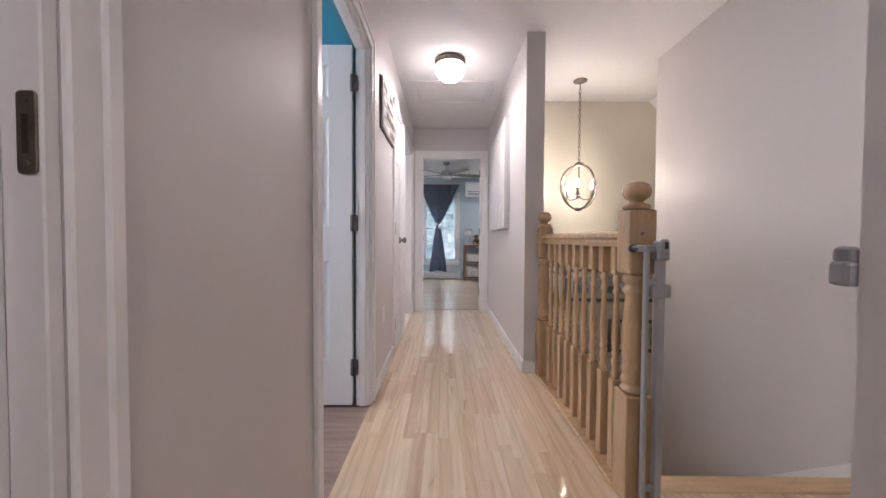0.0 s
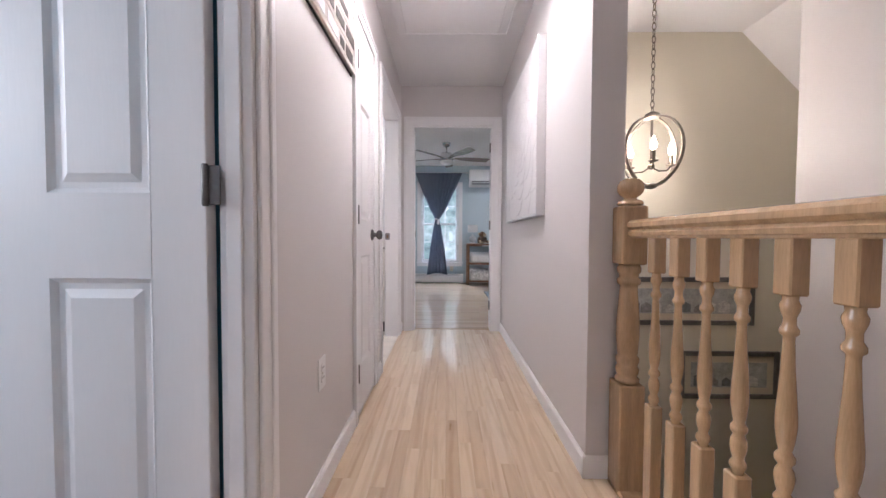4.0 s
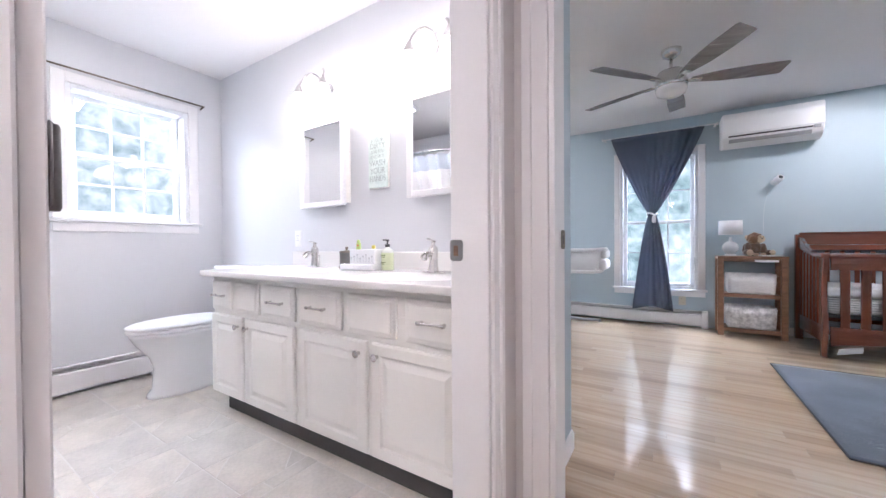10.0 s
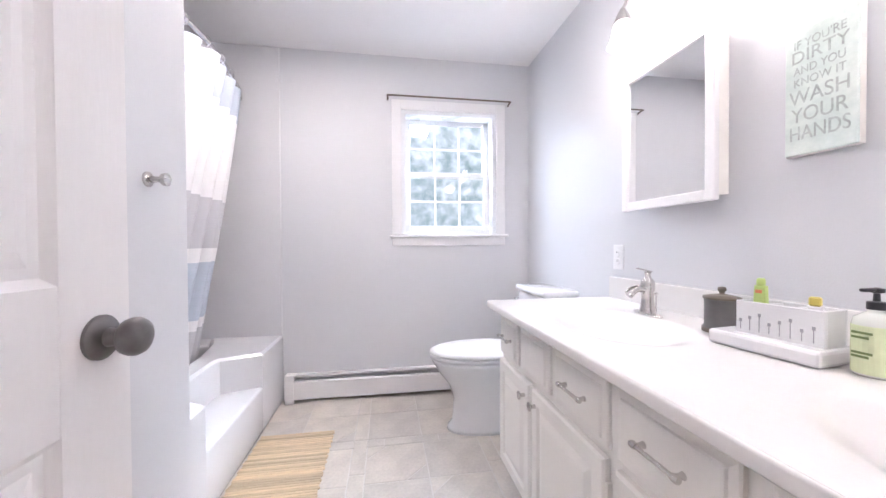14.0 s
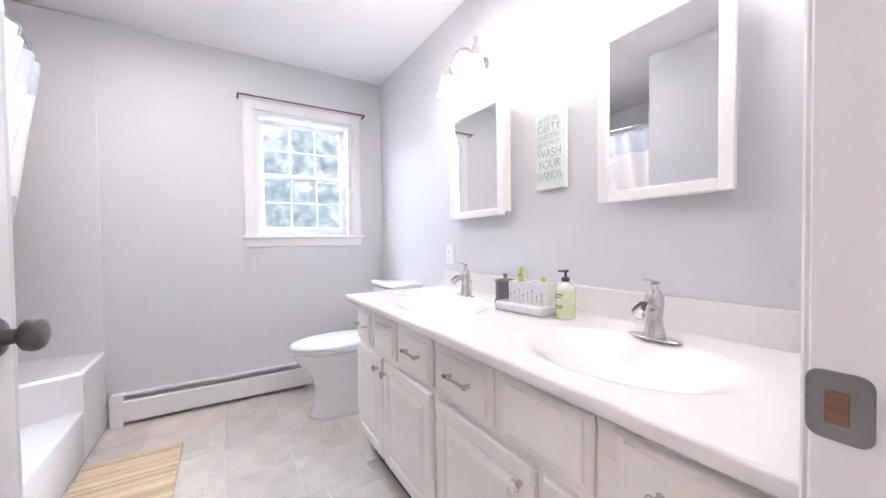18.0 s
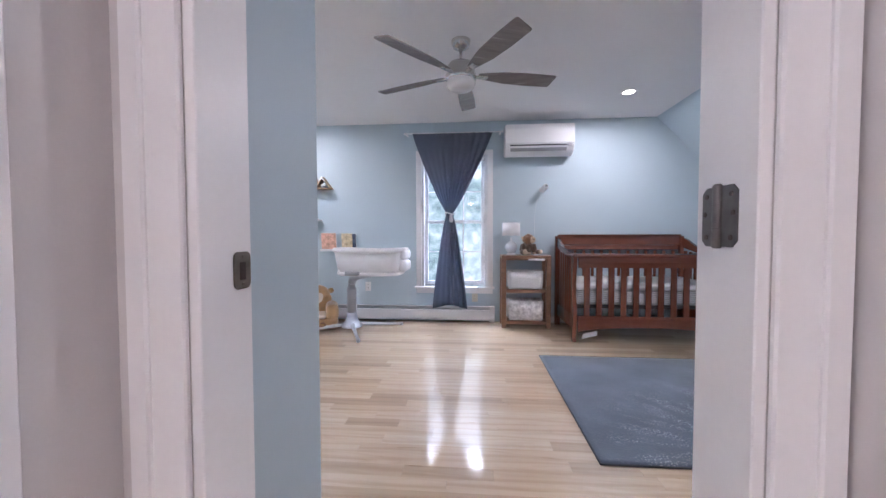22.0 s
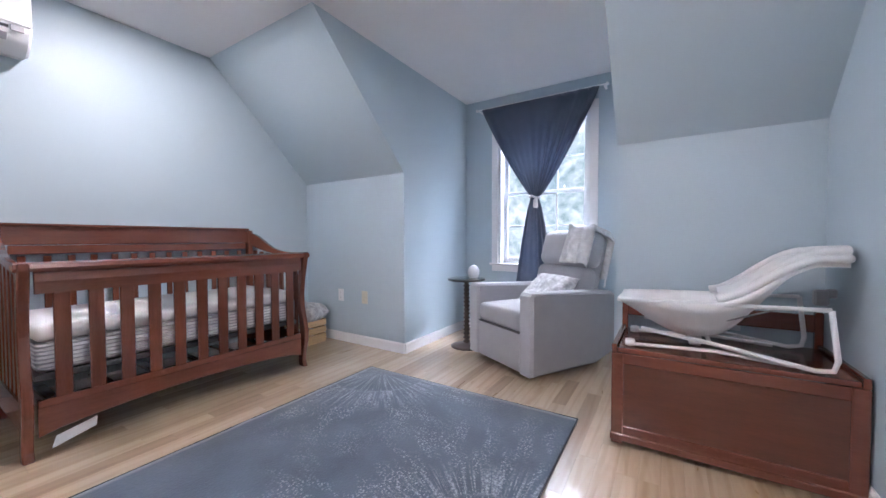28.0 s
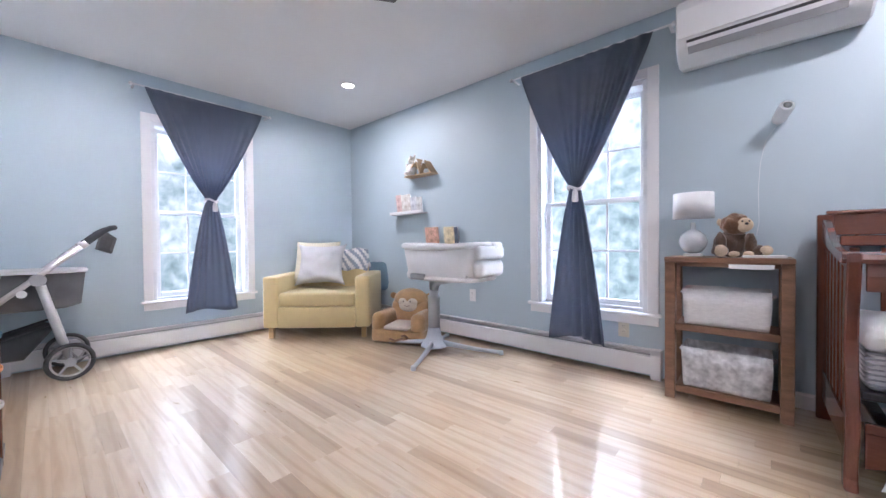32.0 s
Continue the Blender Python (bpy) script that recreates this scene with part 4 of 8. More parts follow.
def newel(name, label, x, y, w, ball, zb0, zb1, top):
    n = thing(name, label, "newel post", (x, y, 0))
    r = w / 2
    part("base_block", B((-r, -r, 0), (r, r, zb0), 0.006, 2), OAKTRIM, n)
    h = zb1 - zb0
    t = [(0.80, 0), (0.98, 0.015), (0.98, 0.04), (0.78, 0.055), (0.90, 0.09), (0.95, 0.12), (0.80, 0.15), (0.92, 0.18), (0.95, 0.21), (0.78, 0.235), (0.84, 0.28), (0.93, 0.40), (0.92, 0.52), (0.80, 0.68), (0.70, 0.80), (0.72, 0.825), (0.92, 0.84), (0.94, 0.875), (0.74, 0.895), (0.80, 0.92), (0.94, 0.94), (0.95, 0.975), (0.80, 1.0)]
    part("turned_shaft", L([(a * r * 0.94, zb0 + b * h) for a, b in t], 28), OAKTRIM, n, "", 35)
    part("top_block", B((-r, -r, zb1), (r, r, top), 0.010, 2), OAKTRIM, n)
    k = ball
    part("ball_cap", L([(0.70 * k, 0), (0.94 * k, 0.003), (0.98 * k, 0.010), (0.90 * k, 0.017), (0.70 * k, 0.021), (0.46 * k, 0.026), (0.50 * k, 0.032), (0.80 * k, 0.042), (0.95 * k, 0.052), (1.0 * k, 0.064), (0.98 * k, 0.076), (0.84 * k, 0.090), (0.55 * k, 0.099), (0.25 * k, 0.102), (0.02 * k, 0.1025)], 26, Matrix.Translation((0, 0, top))), OAKTRIM, n, "turned mushroom cap", 40)
    return n


nw = newel("newel_post", "large golden oak newel post with a turned cap", 0.630, 1.422, 0.100, 0.049, 0.40, 0.840, 1.075)
part("wood_plug", L([(0.007, 0), (0.006, 0.002)], 12, Matrix.Translation((-0.003, -0.050, 0.988)) @ pose(0, 0, 0, 90)), STANDWOOD, nw, "round wood plug")
newel("newel_post", "golden oak newel post against the wall end", 0.628, 2.622, 0.092, 0.046, 0.40, 0.84, 1.055)
rail = thing("handrail", "moulded golden oak handrail between two newels", "handrail", (0.628, 0, 0))
rp = [(-0.028, 0.945), (0.028, 0.945), (0.030, 0.957), (0.022, 0.966), (0.033, 0.976), (0.033, 0.990), (0.020, 1.001), (0.0, 1.005), (-0.020, 1.001), (-0.033, 0.990), (-0.033, 0.976), (-0.022, 0.966), (-0.030, 0.957)]
part("rail", P(rp, 1.472, 2.577, "y"), OAKTRIM, rail)
part("fillet", B((-0.020, 1.472, 0.936), (0.020, 2.577, 0.9455), 0.002), OAKTRIM, rail, "plain fillet under the rail")
bal = thing("baluster", "turned golden oak baluster under the handrail", "baluster", (0.626, 1.553, 0), group="balusters of the hall railing")
part("lower_block", B((-0.0195, -0.0195, 0.02), (0.0195, 0.0195, 0.395), 0.003), OAKTRIM, bal)
bt = [(0.0120, 0.394), (0.0120, 0.402), (0.0165, 0.412), (0.0165, 0.420), (0.0105, 0.430), (0.0145, 0.445), (0.0170, 0.462), (0.0150, 0.476), (0.0105, 0.486), (0.0165, 0.496), (0.0165, 0.505), (0.0105, 0.515), (0.0145, 0.535), (0.0175, 0.565), (0.0170, 0.590), (0.0145, 0.630), (0.0115, 0.680), (0.0095, 0.735), (0.0100, 0.744), (0.0155, 0.750), (0.0155, 0.758), (0.0105, 0.768), (0.0105, 0.782), (0.0155, 0.796), (0.0165, 0.806), (0.0125, 0.816), (0.0135, 0.826)]
part("turned_shaft", L(bt, 16), OAKTRIM, bal, "", 35)
part("upper_block", B((-0.0195, -0.0195, 0.825), (0.0195, 0.0195, 0.938), 0.003), OAKTRIM, bal)
for i in range(1, 9):
    copy_thing(bal, pose(0.626, 1.553 + i * 0.1115, 0))

gate = thing("safety_gate", "grey metal baby gate post fixed in front of the newel", "safety gate", (0.621, 1.328, 0))
GATEGREY = mat("grey powder-coated steel", (0.40, 0.40, 0.415), 0.42, metal=0.2, var=0.05)
part("wall_cup", L([(0.015, 0), (0.015, 0.006), (0.009, 0.011), (0.007, 0.046)], 14, Matrix.Translation((-0.030, 0.044, 0.935)) @ pose(0, 0, 0, 90)), DARK_PLASTIC, gate, "black mounting cup")
part("inner_post", B((-0.011, -0.010, 0.03), (0.004, 0.010, 0.948), 0.003), GATEGREY, gate)
part("outer_post", B((0.030, -0.014, 0.02), (0.057, 0.014, 0.955), 0.004), GATEGREY, gate)
for z, x0 in ((0.936, -0.034), (0.82, -0.004), (0.10, -0.004)):
    part("link", B((x0, -0.008, z - 0.011), (0.034, 0.008, z + 0.011), 0.003), GATEGREY, gate)
part("latch_housing", box(B((0.024, -0.019, 0.895), (0.068, 0.019, 0.962), 0.006), (0.034, -0.021, 0.92), (0.062, -0.010, 0.968), 0.004), GREY_PLASTIC, gate, "dark grey latch housing")
part("latch_button", B((0.046, -0.0225, 0.935), (0.058, -0.020, 0.958), 0.001), DARK_PLASTIC, gate)
part("lower_latch", B((0.012, -0.020, 0.768), (0.074, 0.017, 0.812), 0.005), GREY_PLASTIC, gate, "grey latch with ridged grip")
for k in range(4):
    part("grip_ridge", B((0.028, -0.0215, 0.777 + k * 0.007), (0.060, -0.0195, 0.7795 + k * 0.007)), GATEGREY, gate)
part("foot_cap", B((0.026, -0.018, 0.0), (0.061, 0.018, 0.03), 0.005), DARK_PLASTIC, gate)

gb = thing("gate_bracket", "grey plastic gate latch bracket on the wall's end", "bracket", (0.502, 0.602, 0.93))
part("body", B((-0.016, 0.0, -0.030), (0.012, 0.026, 0.006), 0.006, 2), GREY_PLASTIC, gb)
part("cap", L([(0.013, 0), (0.0145, 0.008), (0.0135, 0.018), (0.008, 0.023)], 14, Matrix.Translation((0.0, 0.014, 0.004))), GREY_PLASTIC, gb, "", 40)

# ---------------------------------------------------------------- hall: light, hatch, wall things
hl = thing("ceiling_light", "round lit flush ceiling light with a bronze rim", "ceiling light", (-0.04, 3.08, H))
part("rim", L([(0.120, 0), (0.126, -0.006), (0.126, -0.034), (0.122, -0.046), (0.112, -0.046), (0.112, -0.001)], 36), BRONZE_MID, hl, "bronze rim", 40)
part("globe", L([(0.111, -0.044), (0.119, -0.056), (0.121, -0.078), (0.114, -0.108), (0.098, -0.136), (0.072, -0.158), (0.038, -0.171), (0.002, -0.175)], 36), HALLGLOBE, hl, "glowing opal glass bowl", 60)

# unseen copy behind the starting point, added to go with the extra beam
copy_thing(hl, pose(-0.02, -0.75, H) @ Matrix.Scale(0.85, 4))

hatch = thing("attic_hatch", "white panelled attic hatch in the ceiling", "hatch", (0, 0, 0), kind="structure")
hb = bmesh.new()
for a, b in (((-0.412, 3.455, H - 0.012), (0.384, 3.52, H - 0.0005)), ((-0.412, 3.95, H - 0.012), (0.384, 4.015, H - 0.0005)), ((-0.412, 3.52, H - 0.0115), (-0.350, 3.95, H - 0.0005)), ((0.322, 3.52, H - 0.0115), (0.384, 3.95, H - 0.0005))):
    box(hb, a, b, 0.004)
part("hatch_frame", hb, TRIM, hatch)
part("hatch_panel", B((-0.348, 3.522, H - 0.006), (0.320, 3.948, H - 0.001), 0.002), CEILING, hatch)

sign = thing("wall_sign", "weathered wooden sign with dark and pale lettering on the hall wall", "sign", (-0.504, 2.71, 1.86), 90)
SIGNBOARD = mat("weathered sign board", (0.58, 0.53, 0.50), 0.75, var=0.22, scale=9, bump=0.2, bump_scale=50, stretch=(0.7, 5, 5))
for k in range(4):
    part("slat", B((-0.275, -0.022, -0.165 + k * 0.083), (0.275, -0.006, -0.085 + k * 0.083), 0.003), SIGNBOARD, sign)
part("backing", B((-0.28, -0.006, -0.17), (0.28, -0.001, 0.17)), BROWNMETAL, sign, "dark back edge")
rs = random.Random(5)
for row in range(4):
    x = -0.24
    while x < 0.16:
        w = rs.uniform(0.05, 0.13)
        part("lettering", B((x, -0.0245, -0.145 + row * 0.083), (x + w, -0.0222, -0.115 + row * 0.083 + rs.uniform(0, 0.02)), 0.001), rs.choice((BROWNMETAL, WHITE_PLASTIC, WHITE_PLASTIC)), sign)
        x += w + 0.03


def outlet(label, at, rz, kind="outlet", m=WHITE_PLASTIC):
    o = thing("wall_outlet" if kind == "outlet" else "light_switch", label, kind, at, rz)
    part("cover_plate", B((-0.036, -0.005, -0.058), (0.036, 0, 0.058), 0.004, 2), m, o)
    if kind == "outlet":
        for s in (-1, 1):
            part("socket", L([(0.0165, 0), (0.0165, 0.002), (0.015, 0.003)], 16, Matrix.Translation((0, -0.005, s * 0.0195)) @ pose(0, 0, 0, 90)), m, o)
            for dx in (-0.006, 0.006):
                part("slot", B((dx - 0.001, -0.0088, s * 0.0195 - 0.001), (dx + 0.001, -0.0078, s * 0.0195 + 0.006)), DARK_PLASTIC, o)
    else:
        part("toggle", B((-0.005, -0.014, -0.011), (0.005, -0.004, 0.011), 0.002), m, o)
    part("screw", L([(0.003, 0), (0.0025, 0.001)], 10, Matrix.Translation((0, -0.005, 0)) @ pose(0, 0, 0, 90)), NICKEL, o)
    return o


outlet("white outlet on the grey hall wall", (-0.505, 2.58, 0.44), 90)
outlet("white light switch on the grey hall wall", (0.50, 4.60, 1.285), -90, "switch")

# white relief canvas: petals round a centre
art = thing("wall_art", "large square white textured flower canvas in a thin silver frame", "painting", (0.456, 3.807, 1.563), -90)
art.scale = (1.02, 1.15, 1.0)
bm = bmesh.new()
N = 270
S = 0.485
RINGS = [(0.030, 2, 0.3), (0.062, 3, 1.1), (0.100, 4, 0.2), (0.145, 5, 2.0), (0.200, 5, 0.7), (0.265, 6, 1.7), (0.345, 7, 0.4), (0.445, 7, 1.2), (0.56, 8, 0.1)]


def petal_edge(k, a):
    """The outer edge of a ring of petals at an angle."""
    r0, n0, p0 = RINGS[k]
    return r0 * (0.88 + 0.20 * abs(math.sin(n0 * a / 2 + p0)) ** 0.8 + 0.06 * noise.noise((math.cos(a) * 1.5 + k, math.sin(a) * 1.5, k * 2.0)) + 0.012 * noise.noise((math.cos(a) * 14, math.sin(a) * 14, k * 3.0)))


grid = []
for i in range(N + 1):
    row = []
    for j in range(N + 1):
        x, z = -S + 2 * S * i / N, -S + 2 * S * j / N
        r, a = math.hypot(x - 0.02, z - 0.01), math.atan2(z - 0.01, x - 0.02)
        inner, hgt = 0.0, 0.0
        for k in range(len(RINGS)):
            outer = petal_edge(k, a)
            if r < outer:
                u = (r - inner) / max(1e-4, outer - inner)
                hgt = 0.0022 * max(0.0, u) ** 3 + 0.0030 * math.exp(-((outer - r) / 0.0038) ** 2) + 0.0005 * math.sin(a * 46 + k) * max(0.0, u)
                break
            inner = outer
        hgt += 0.0006 * noise.noise((x * 30, z * 30, 2.0))
        edge = min(1.0, (S - max(abs(x), abs(z))) / 0.02)
        row.append(bm.verts.new((x, -0.004 - hgt * max(0.0, edge), z)))
    grid.append(row)
for i in range(N):
    for j in range(N):
        bm.faces.new((grid[i][j], grid[i + 1][j], grid[i + 1][j + 1], grid[i][j + 1]))
CANVAS = mat("white impasto", (0.74, 0.72, 0.735), 0.45, var=0.05, scale=6, bump=0.3, bump_scale=120)
part("canvas", bm, CANVAS, art, "white raised petal relief", 40)
part("stretcher", B((-S, -0.003, -S), (S, 0.037, S)), CANVAS, art)
fbm = bmesh.new()
for a, b in (((-0.5, -0.006, -0.5), (-0.487, 0.037, 0.5)), ((0.487, -0.006, -0.5), (0.5, 0.037, 0.5)), ((-0.487, -0.006, -0.5), (0.487, 0.037, -0.487)), ((-0.487, -0.006, 0.487), (0.487, 0.037, 0.5))):
    box(fbm, a, b, 0.002)
part("frame", fbm, mat("brushed silver frame", (0.66, 0.65, 0.66), 0.3, metal=0.55, var=0.05), art, "thin silver frame")

# ---------------------------------------------------------------- foyer: chandelier, framed pictures
ch = thing("chandelier", "bronze orb chandelier with three lit candle bulbs", "chandelier", (1.17, 3.45, 0))
part("canopy", L([(0.062, H - 0.001), (0.062, H - 0.010), (0.045, H - 0.012), (0.012, H - 0.030), (0.008, H - 0.036)], 24), BRONZE_MID, ch, "", 40)
z = H - 0.04
k = 0
while z > 1.69:
    pts = [(0.010 * math.cos(t) * (1 if k % 2 else 0), 0.010 * math.cos(t) * (0 if k % 2 else 1), z - 0.020 + 0.024 * math.sin(t)) for t in [2 * math.pi * q / 12 for q in range(13)]]
    part("chain_link", T(pts, 0.0028, 6), BRONZE_MID, ch, "", 60)
    z -= 0.038
    k += 1
part("cap", L([(0.012, 1.69), (0.040, 1.675), (0.043, 1.655), (0.036, 1.645), (0.012, 1.640)], 20), BRONZE_MID, ch, "", 40)
part("stem", T([(0, 0, 1.66), (0, 0, 1.36)], 0.007), BRONZE_MID, ch, "", 60)
for rot in (20, 110):
    c, s = math.cos(radians(rot)), math.sin(radians(rot))
    pts = [(0.198 * math.cos(t) * c, 0.198 * math.cos(t) * s, 1.455 + 0.205 * math.sin(t)) for t in [2 * math.pi * q / 40 for q in range(41)]]
    hoop = bmesh.new()
    va = []
    for p in pts[:-1]:
        v = Vector(p)
        rad = Vector((p[0], p[1], (p[2] - 1.455))).normalized()
        side = Vector((-s, c, 0))
        va.append([hoop.verts.new(v + rad * a * 0.004 + side * b * 0.011) for a, b in ((-1, -1), (1, -1), (1, 1), (-1, 1))])
    for i in range(40):
        a, b = va[i], va[(i + 1) % 40]
        for q in range(4):
            hoop.faces.new((a[q], a[(q + 1) % 4], b[(q + 1) % 4], b[q]))
    bmesh.ops.recalc_face_normals(hoop, faces=hoop.faces)
    part("hoop", hoop, BRONZE_MID, ch, "flat bronze hoop", 40)
part("bottom_cap", L([(0.01, 1.270), (0.034, 1.262), (0.036, 1.246), (0.028, 1.238), (0.008, 1.232)], 20), BRONZE_MID, ch, "", 40)
part("hub", L([(0.007, 1.350), (0.020, 1.358), (0.020, 1.374), (0.007, 1.384)], 16), BRONZE_MID, ch, "", 40)
for k in range(3):
    a = 2.09 * k - 2.0
    x, y = 0.125 * math.cos(a), 0.125 * math.sin(a)
    part("arm", T([(0, 0, 1.365), (x * 0.4, y * 0.4, 1.342), (x * 0.8, y * 0.8, 1.345), (x, y, 1.372)], 0.005, 8), BRONZE_MID, ch, "", 60)
    part("drip_pan", L([(0.010, 1.370), (0.026, 1.376), (0.026, 1.380), (0.010, 1.382)], 16, Matrix.Translation((x, y, 0))), BRONZE_MID, ch, "", 40)
    part("candle_sleeve", L([(0.011, 1.381), (0.011, 1.435), (0.009, 1.440)], 14, Matrix.Translation((x, y, 0))), BRONZE_MID, ch, "", 40)
    part("bulb", L([(0.007, 1.440), (0.016, 1.456), (0.0165, 1.470), (0.010, 1.495), (0.003, 1.515), (0.0005, 1.520)], 14, Matrix.Translation((x, y, 0))), BULB, ch, "glowing flame bulb", 60)


def framed(label, x0, x1, z0, z1, y, seed):
    f = thing("framed_picture", label, "picture", ((x0 + x1) / 2, y, (z0 + z1) / 2))
    w, h = (x1 - x0) / 2, (z1 - z0) / 2
    bm = bmesh.new()
    t = 0.035
    for a, b in (((-w, -0.025, -h), (-w + t, 0, h)), ((w - t, -0.025, -h), (w, 0, h)), ((-w + t, -0.025, -h), (w - t, 0, -h + t)), ((-w + t, -0.025, h - t), (w - t, 0, h))):
        box(bm, a, b, 0.005)
    part("frame", bm, BRONZE, f, "dark bronze frame")
    part("mat_board", B((-w + t, -0.010, -h + t), (w - t, -0.004, h - t)), mat("cream mat board", (0.62, 0.55, 0.43), 0.8, var=0.05), f, "cream mat board")
    rr = random.Random(seed)
    pw, ph = w - t - 0.05, h - t - 0.05
    part("print", B((-pw, -0.013, -ph), (pw, -0.0101, ph)), mat("faded print", (0.40, 0.40, 0.38), 0.6, var=0.35, scale=14), f, "grey faded town print")
    x = -pw + 0.02
    while x < pw - 0.08:
        bw, bh = rr.uniform(0.05, 0.11), rr.uniform(0.35, 0.8) * ph
        part("drawn_house", P([(x, -ph + 0.01), (x + bw, -ph + 0.01), (x + bw, -ph + 0.01 + bh), (x + bw / 2, -ph + 0.035 + bh), (x, -ph + 0.01 + bh)], -0.0142, -0.0128, "y"), mat("print ink", rr.choice(((0.16, 0.17, 0.18), (0.55, 0.54, 0.50), (0.26, 0.25, 0.23))), 0.7, var=0.3, scale=30), f)
        x += bw + rr.uniform(0.0, 0.03)
    return f


framed("long dark-framed print of a town on the foyer wall", 1.22, 2.225, 0.30, 0.655, 3.949, 1)
framed("dark-framed print of a house on the foyer wall", 1.69, 2.42, -0.25, 0.105, 3.949, 2)

# ---------------------------------------------------------------- bath: tub and curtain
tub = thing("bathtub", "white moulded acrylic bathtub with a seat and cut-down front", "bathtub", (-3.418, 2.802, 0))
tw, td, th = 1.44, 0.755, 0.45
rimline = [(0.0, 0.30), (0.17, 0.372), (0.45, 0.425), (0.72, 0.440), (tw, 0.420), (tw, td), (1.075, td), (1.045, 0.70), (1.020, 0.575), (1.000, 0.552), (0.525, 0.548), (0.495, 0.560), (0.440, 0.70), (0.415, td), (0.0, td)]
part("front_rim", P(rimline, 0.0, 0.463, "z", 0.014), ACRYLIC, tub, "wide moulded front rim with a stepped notch", 40)
part("step", B((0.40, 0.52, 0), (1.09, td - 0.001, 0.266), 0.016, 3), ACRYLIC, tub, "low step moulded into the front", 40)
part("corner_seat", P([(0.0, 0.0), (0.20, 0.0), (0.19, 0.20), (0.17, 0.36), (0.0, 0.30)], 0.0, 0.460, "z", 0.012), ACRYLIC, tub, "", 40)
part("rim_back", B((0.18, 0, 0.05), (tw, 0.08, th), 0.012, 3), ACRYLIC, tub)
part("rim_near", B((tw - 0.10, 0.08, 0.05), (tw, 0.415, th), 0.012, 3), ACRYLIC, tub)
part("basin", B((0.15, 0.05, 0), (tw - 0.05, 0.46, 0.075), 0.01, 2), ACRYLIC, tub)
SURROUND = mat("matte acrylic panel", (0.70, 0.70, 0.72), 0.30, var=0.015)
sur = thing("shower_surround", "white acrylic shower surround panels", "shower surround", (-3.418, 2.802, 0), kind="structure")
part("back_panel", B((0.0, 0.0, 0.452), (tw, 0.012, 2.435), 0.004), SURROUND, sur)
part("far_panel", B((0.0, 0.013, 0.452), (0.012, td + 0.0, 2.435), 0.006), SURROUND, sur)
part("near_panel", B((tw - 0.012, 0.013, 0.452), (tw, td, 2.435), 0.004), SURROUND, sur)

sc = thing("shower_curtain", "white shower curtain with grey and blue bands on a curved rod", "shower curtain", (0, 0, 0))
rod = [(-3.405 + 1.425 * q / 24, 3.30 + 0.13 * math.sin(math.pi * q / 24), 2.06) for q in range(25)]
part("curtain_rod", T(rod, 0.0125, 12), CHROME, sc, "curved chrome rod", 60)
cb = bmesh.new()
rows = []
ncx = 150
ZS = [2.025, 1.845, 1.84, 1.345, 1.34, 1.07, 1.065, 1.00, 0.995, 0.685, 0.68, 0.635, 0.63, 0.36]
bands = []
for zi, z in enumerate(ZS):
    row = []
    v = (2.025 - z) / 1.725
    for i in range(ncx + 1):
        u = i / ncx
        x = -1.990 - (1.37 - 0.34 * v) * u
        yb = 3.30 + 0.13 * math.sin(math.pi * (x + 3.405) / 1.425)
        yb = yb * (1 - v) + 3.165 * v
        y = yb + (0.030 + 0.012 * v) * math.sin(u * 62 + 1.2 * v) + 0.012 * math.sin(u * 23 + 2)
        row.append(cb.verts.new((x, y, z - (0.012 * abs(math.sin(u * 31)) if zi == 0 else 0))))
    rows.append(row)
for zi in range(len(ZS) - 1):
    for i in range(ncx):
        f = cb.faces.new((rows[zi][i], rows[zi][i + 1], rows[zi + 1][i + 1], rows[zi + 1][i]))
        f.material_index = {0: 1, 2: 0, 4: 2, 6: 0, 8: 1, 10: 0, 12: 2}.get(zi, 0)
BANDB = mat("blue-grey band cloth", (0.49, 0.54, 0.62), 0.75, var=0.04, bump=0.2, bump_scale=300)
BANDG = mat("grey band cloth", (0.53, 0.525, 0.55), 0.75, var=0.04, bump=0.2, bump_scale=300)
cp = part("curtain_cloth", cb, (WHITECLOTH, BANDB, BANDG), sc, "", 60)
so = cp.modifiers.new("thick", "SOLIDIFY")
so.thickness = 0.002
for k in range(9):
    u = k / 8.0
    x = -2.0 - 1.35 * u
    y = 3.30 + 0.13 * math.sin(math.pi * (x + 3.405) / 1.425)
    part("curtain_ring", T([(x, y + 0.021 * math.cos(t), 2.057 + 0.026 * math.sin(t)) for t in [2 * math.pi * q / 14 for q in range(15)]], 0.0022, 6), CHROME, sc, "", 60)
hk = thing("robe_hook", "small brushed nickel robe hook on the wall", "hook", (-1.80, 3.685, 1.25))
part("rose", L([(0.019, 0), (0.019, 0.005), (0.012, 0.010)], 18, pose(0, 0, 0, -90)), NICKEL, hk, "", 40)
part("peg", L([(0.008, 0.008), (0.007, 0.030), (0.015, 0.036), (0.016, 0.046), (0.006, 0.052)], 16, pose(0, 0, 0, -90)), NICKEL, hk, "", 40)

# ---------------------------------------------------------------- bath: toilet
to = thing("toilet", "white two-piece toilet with a closed lid", "toilet", (-2.865, -0.012, 0))
to.scale = (1, 1, 1.09)


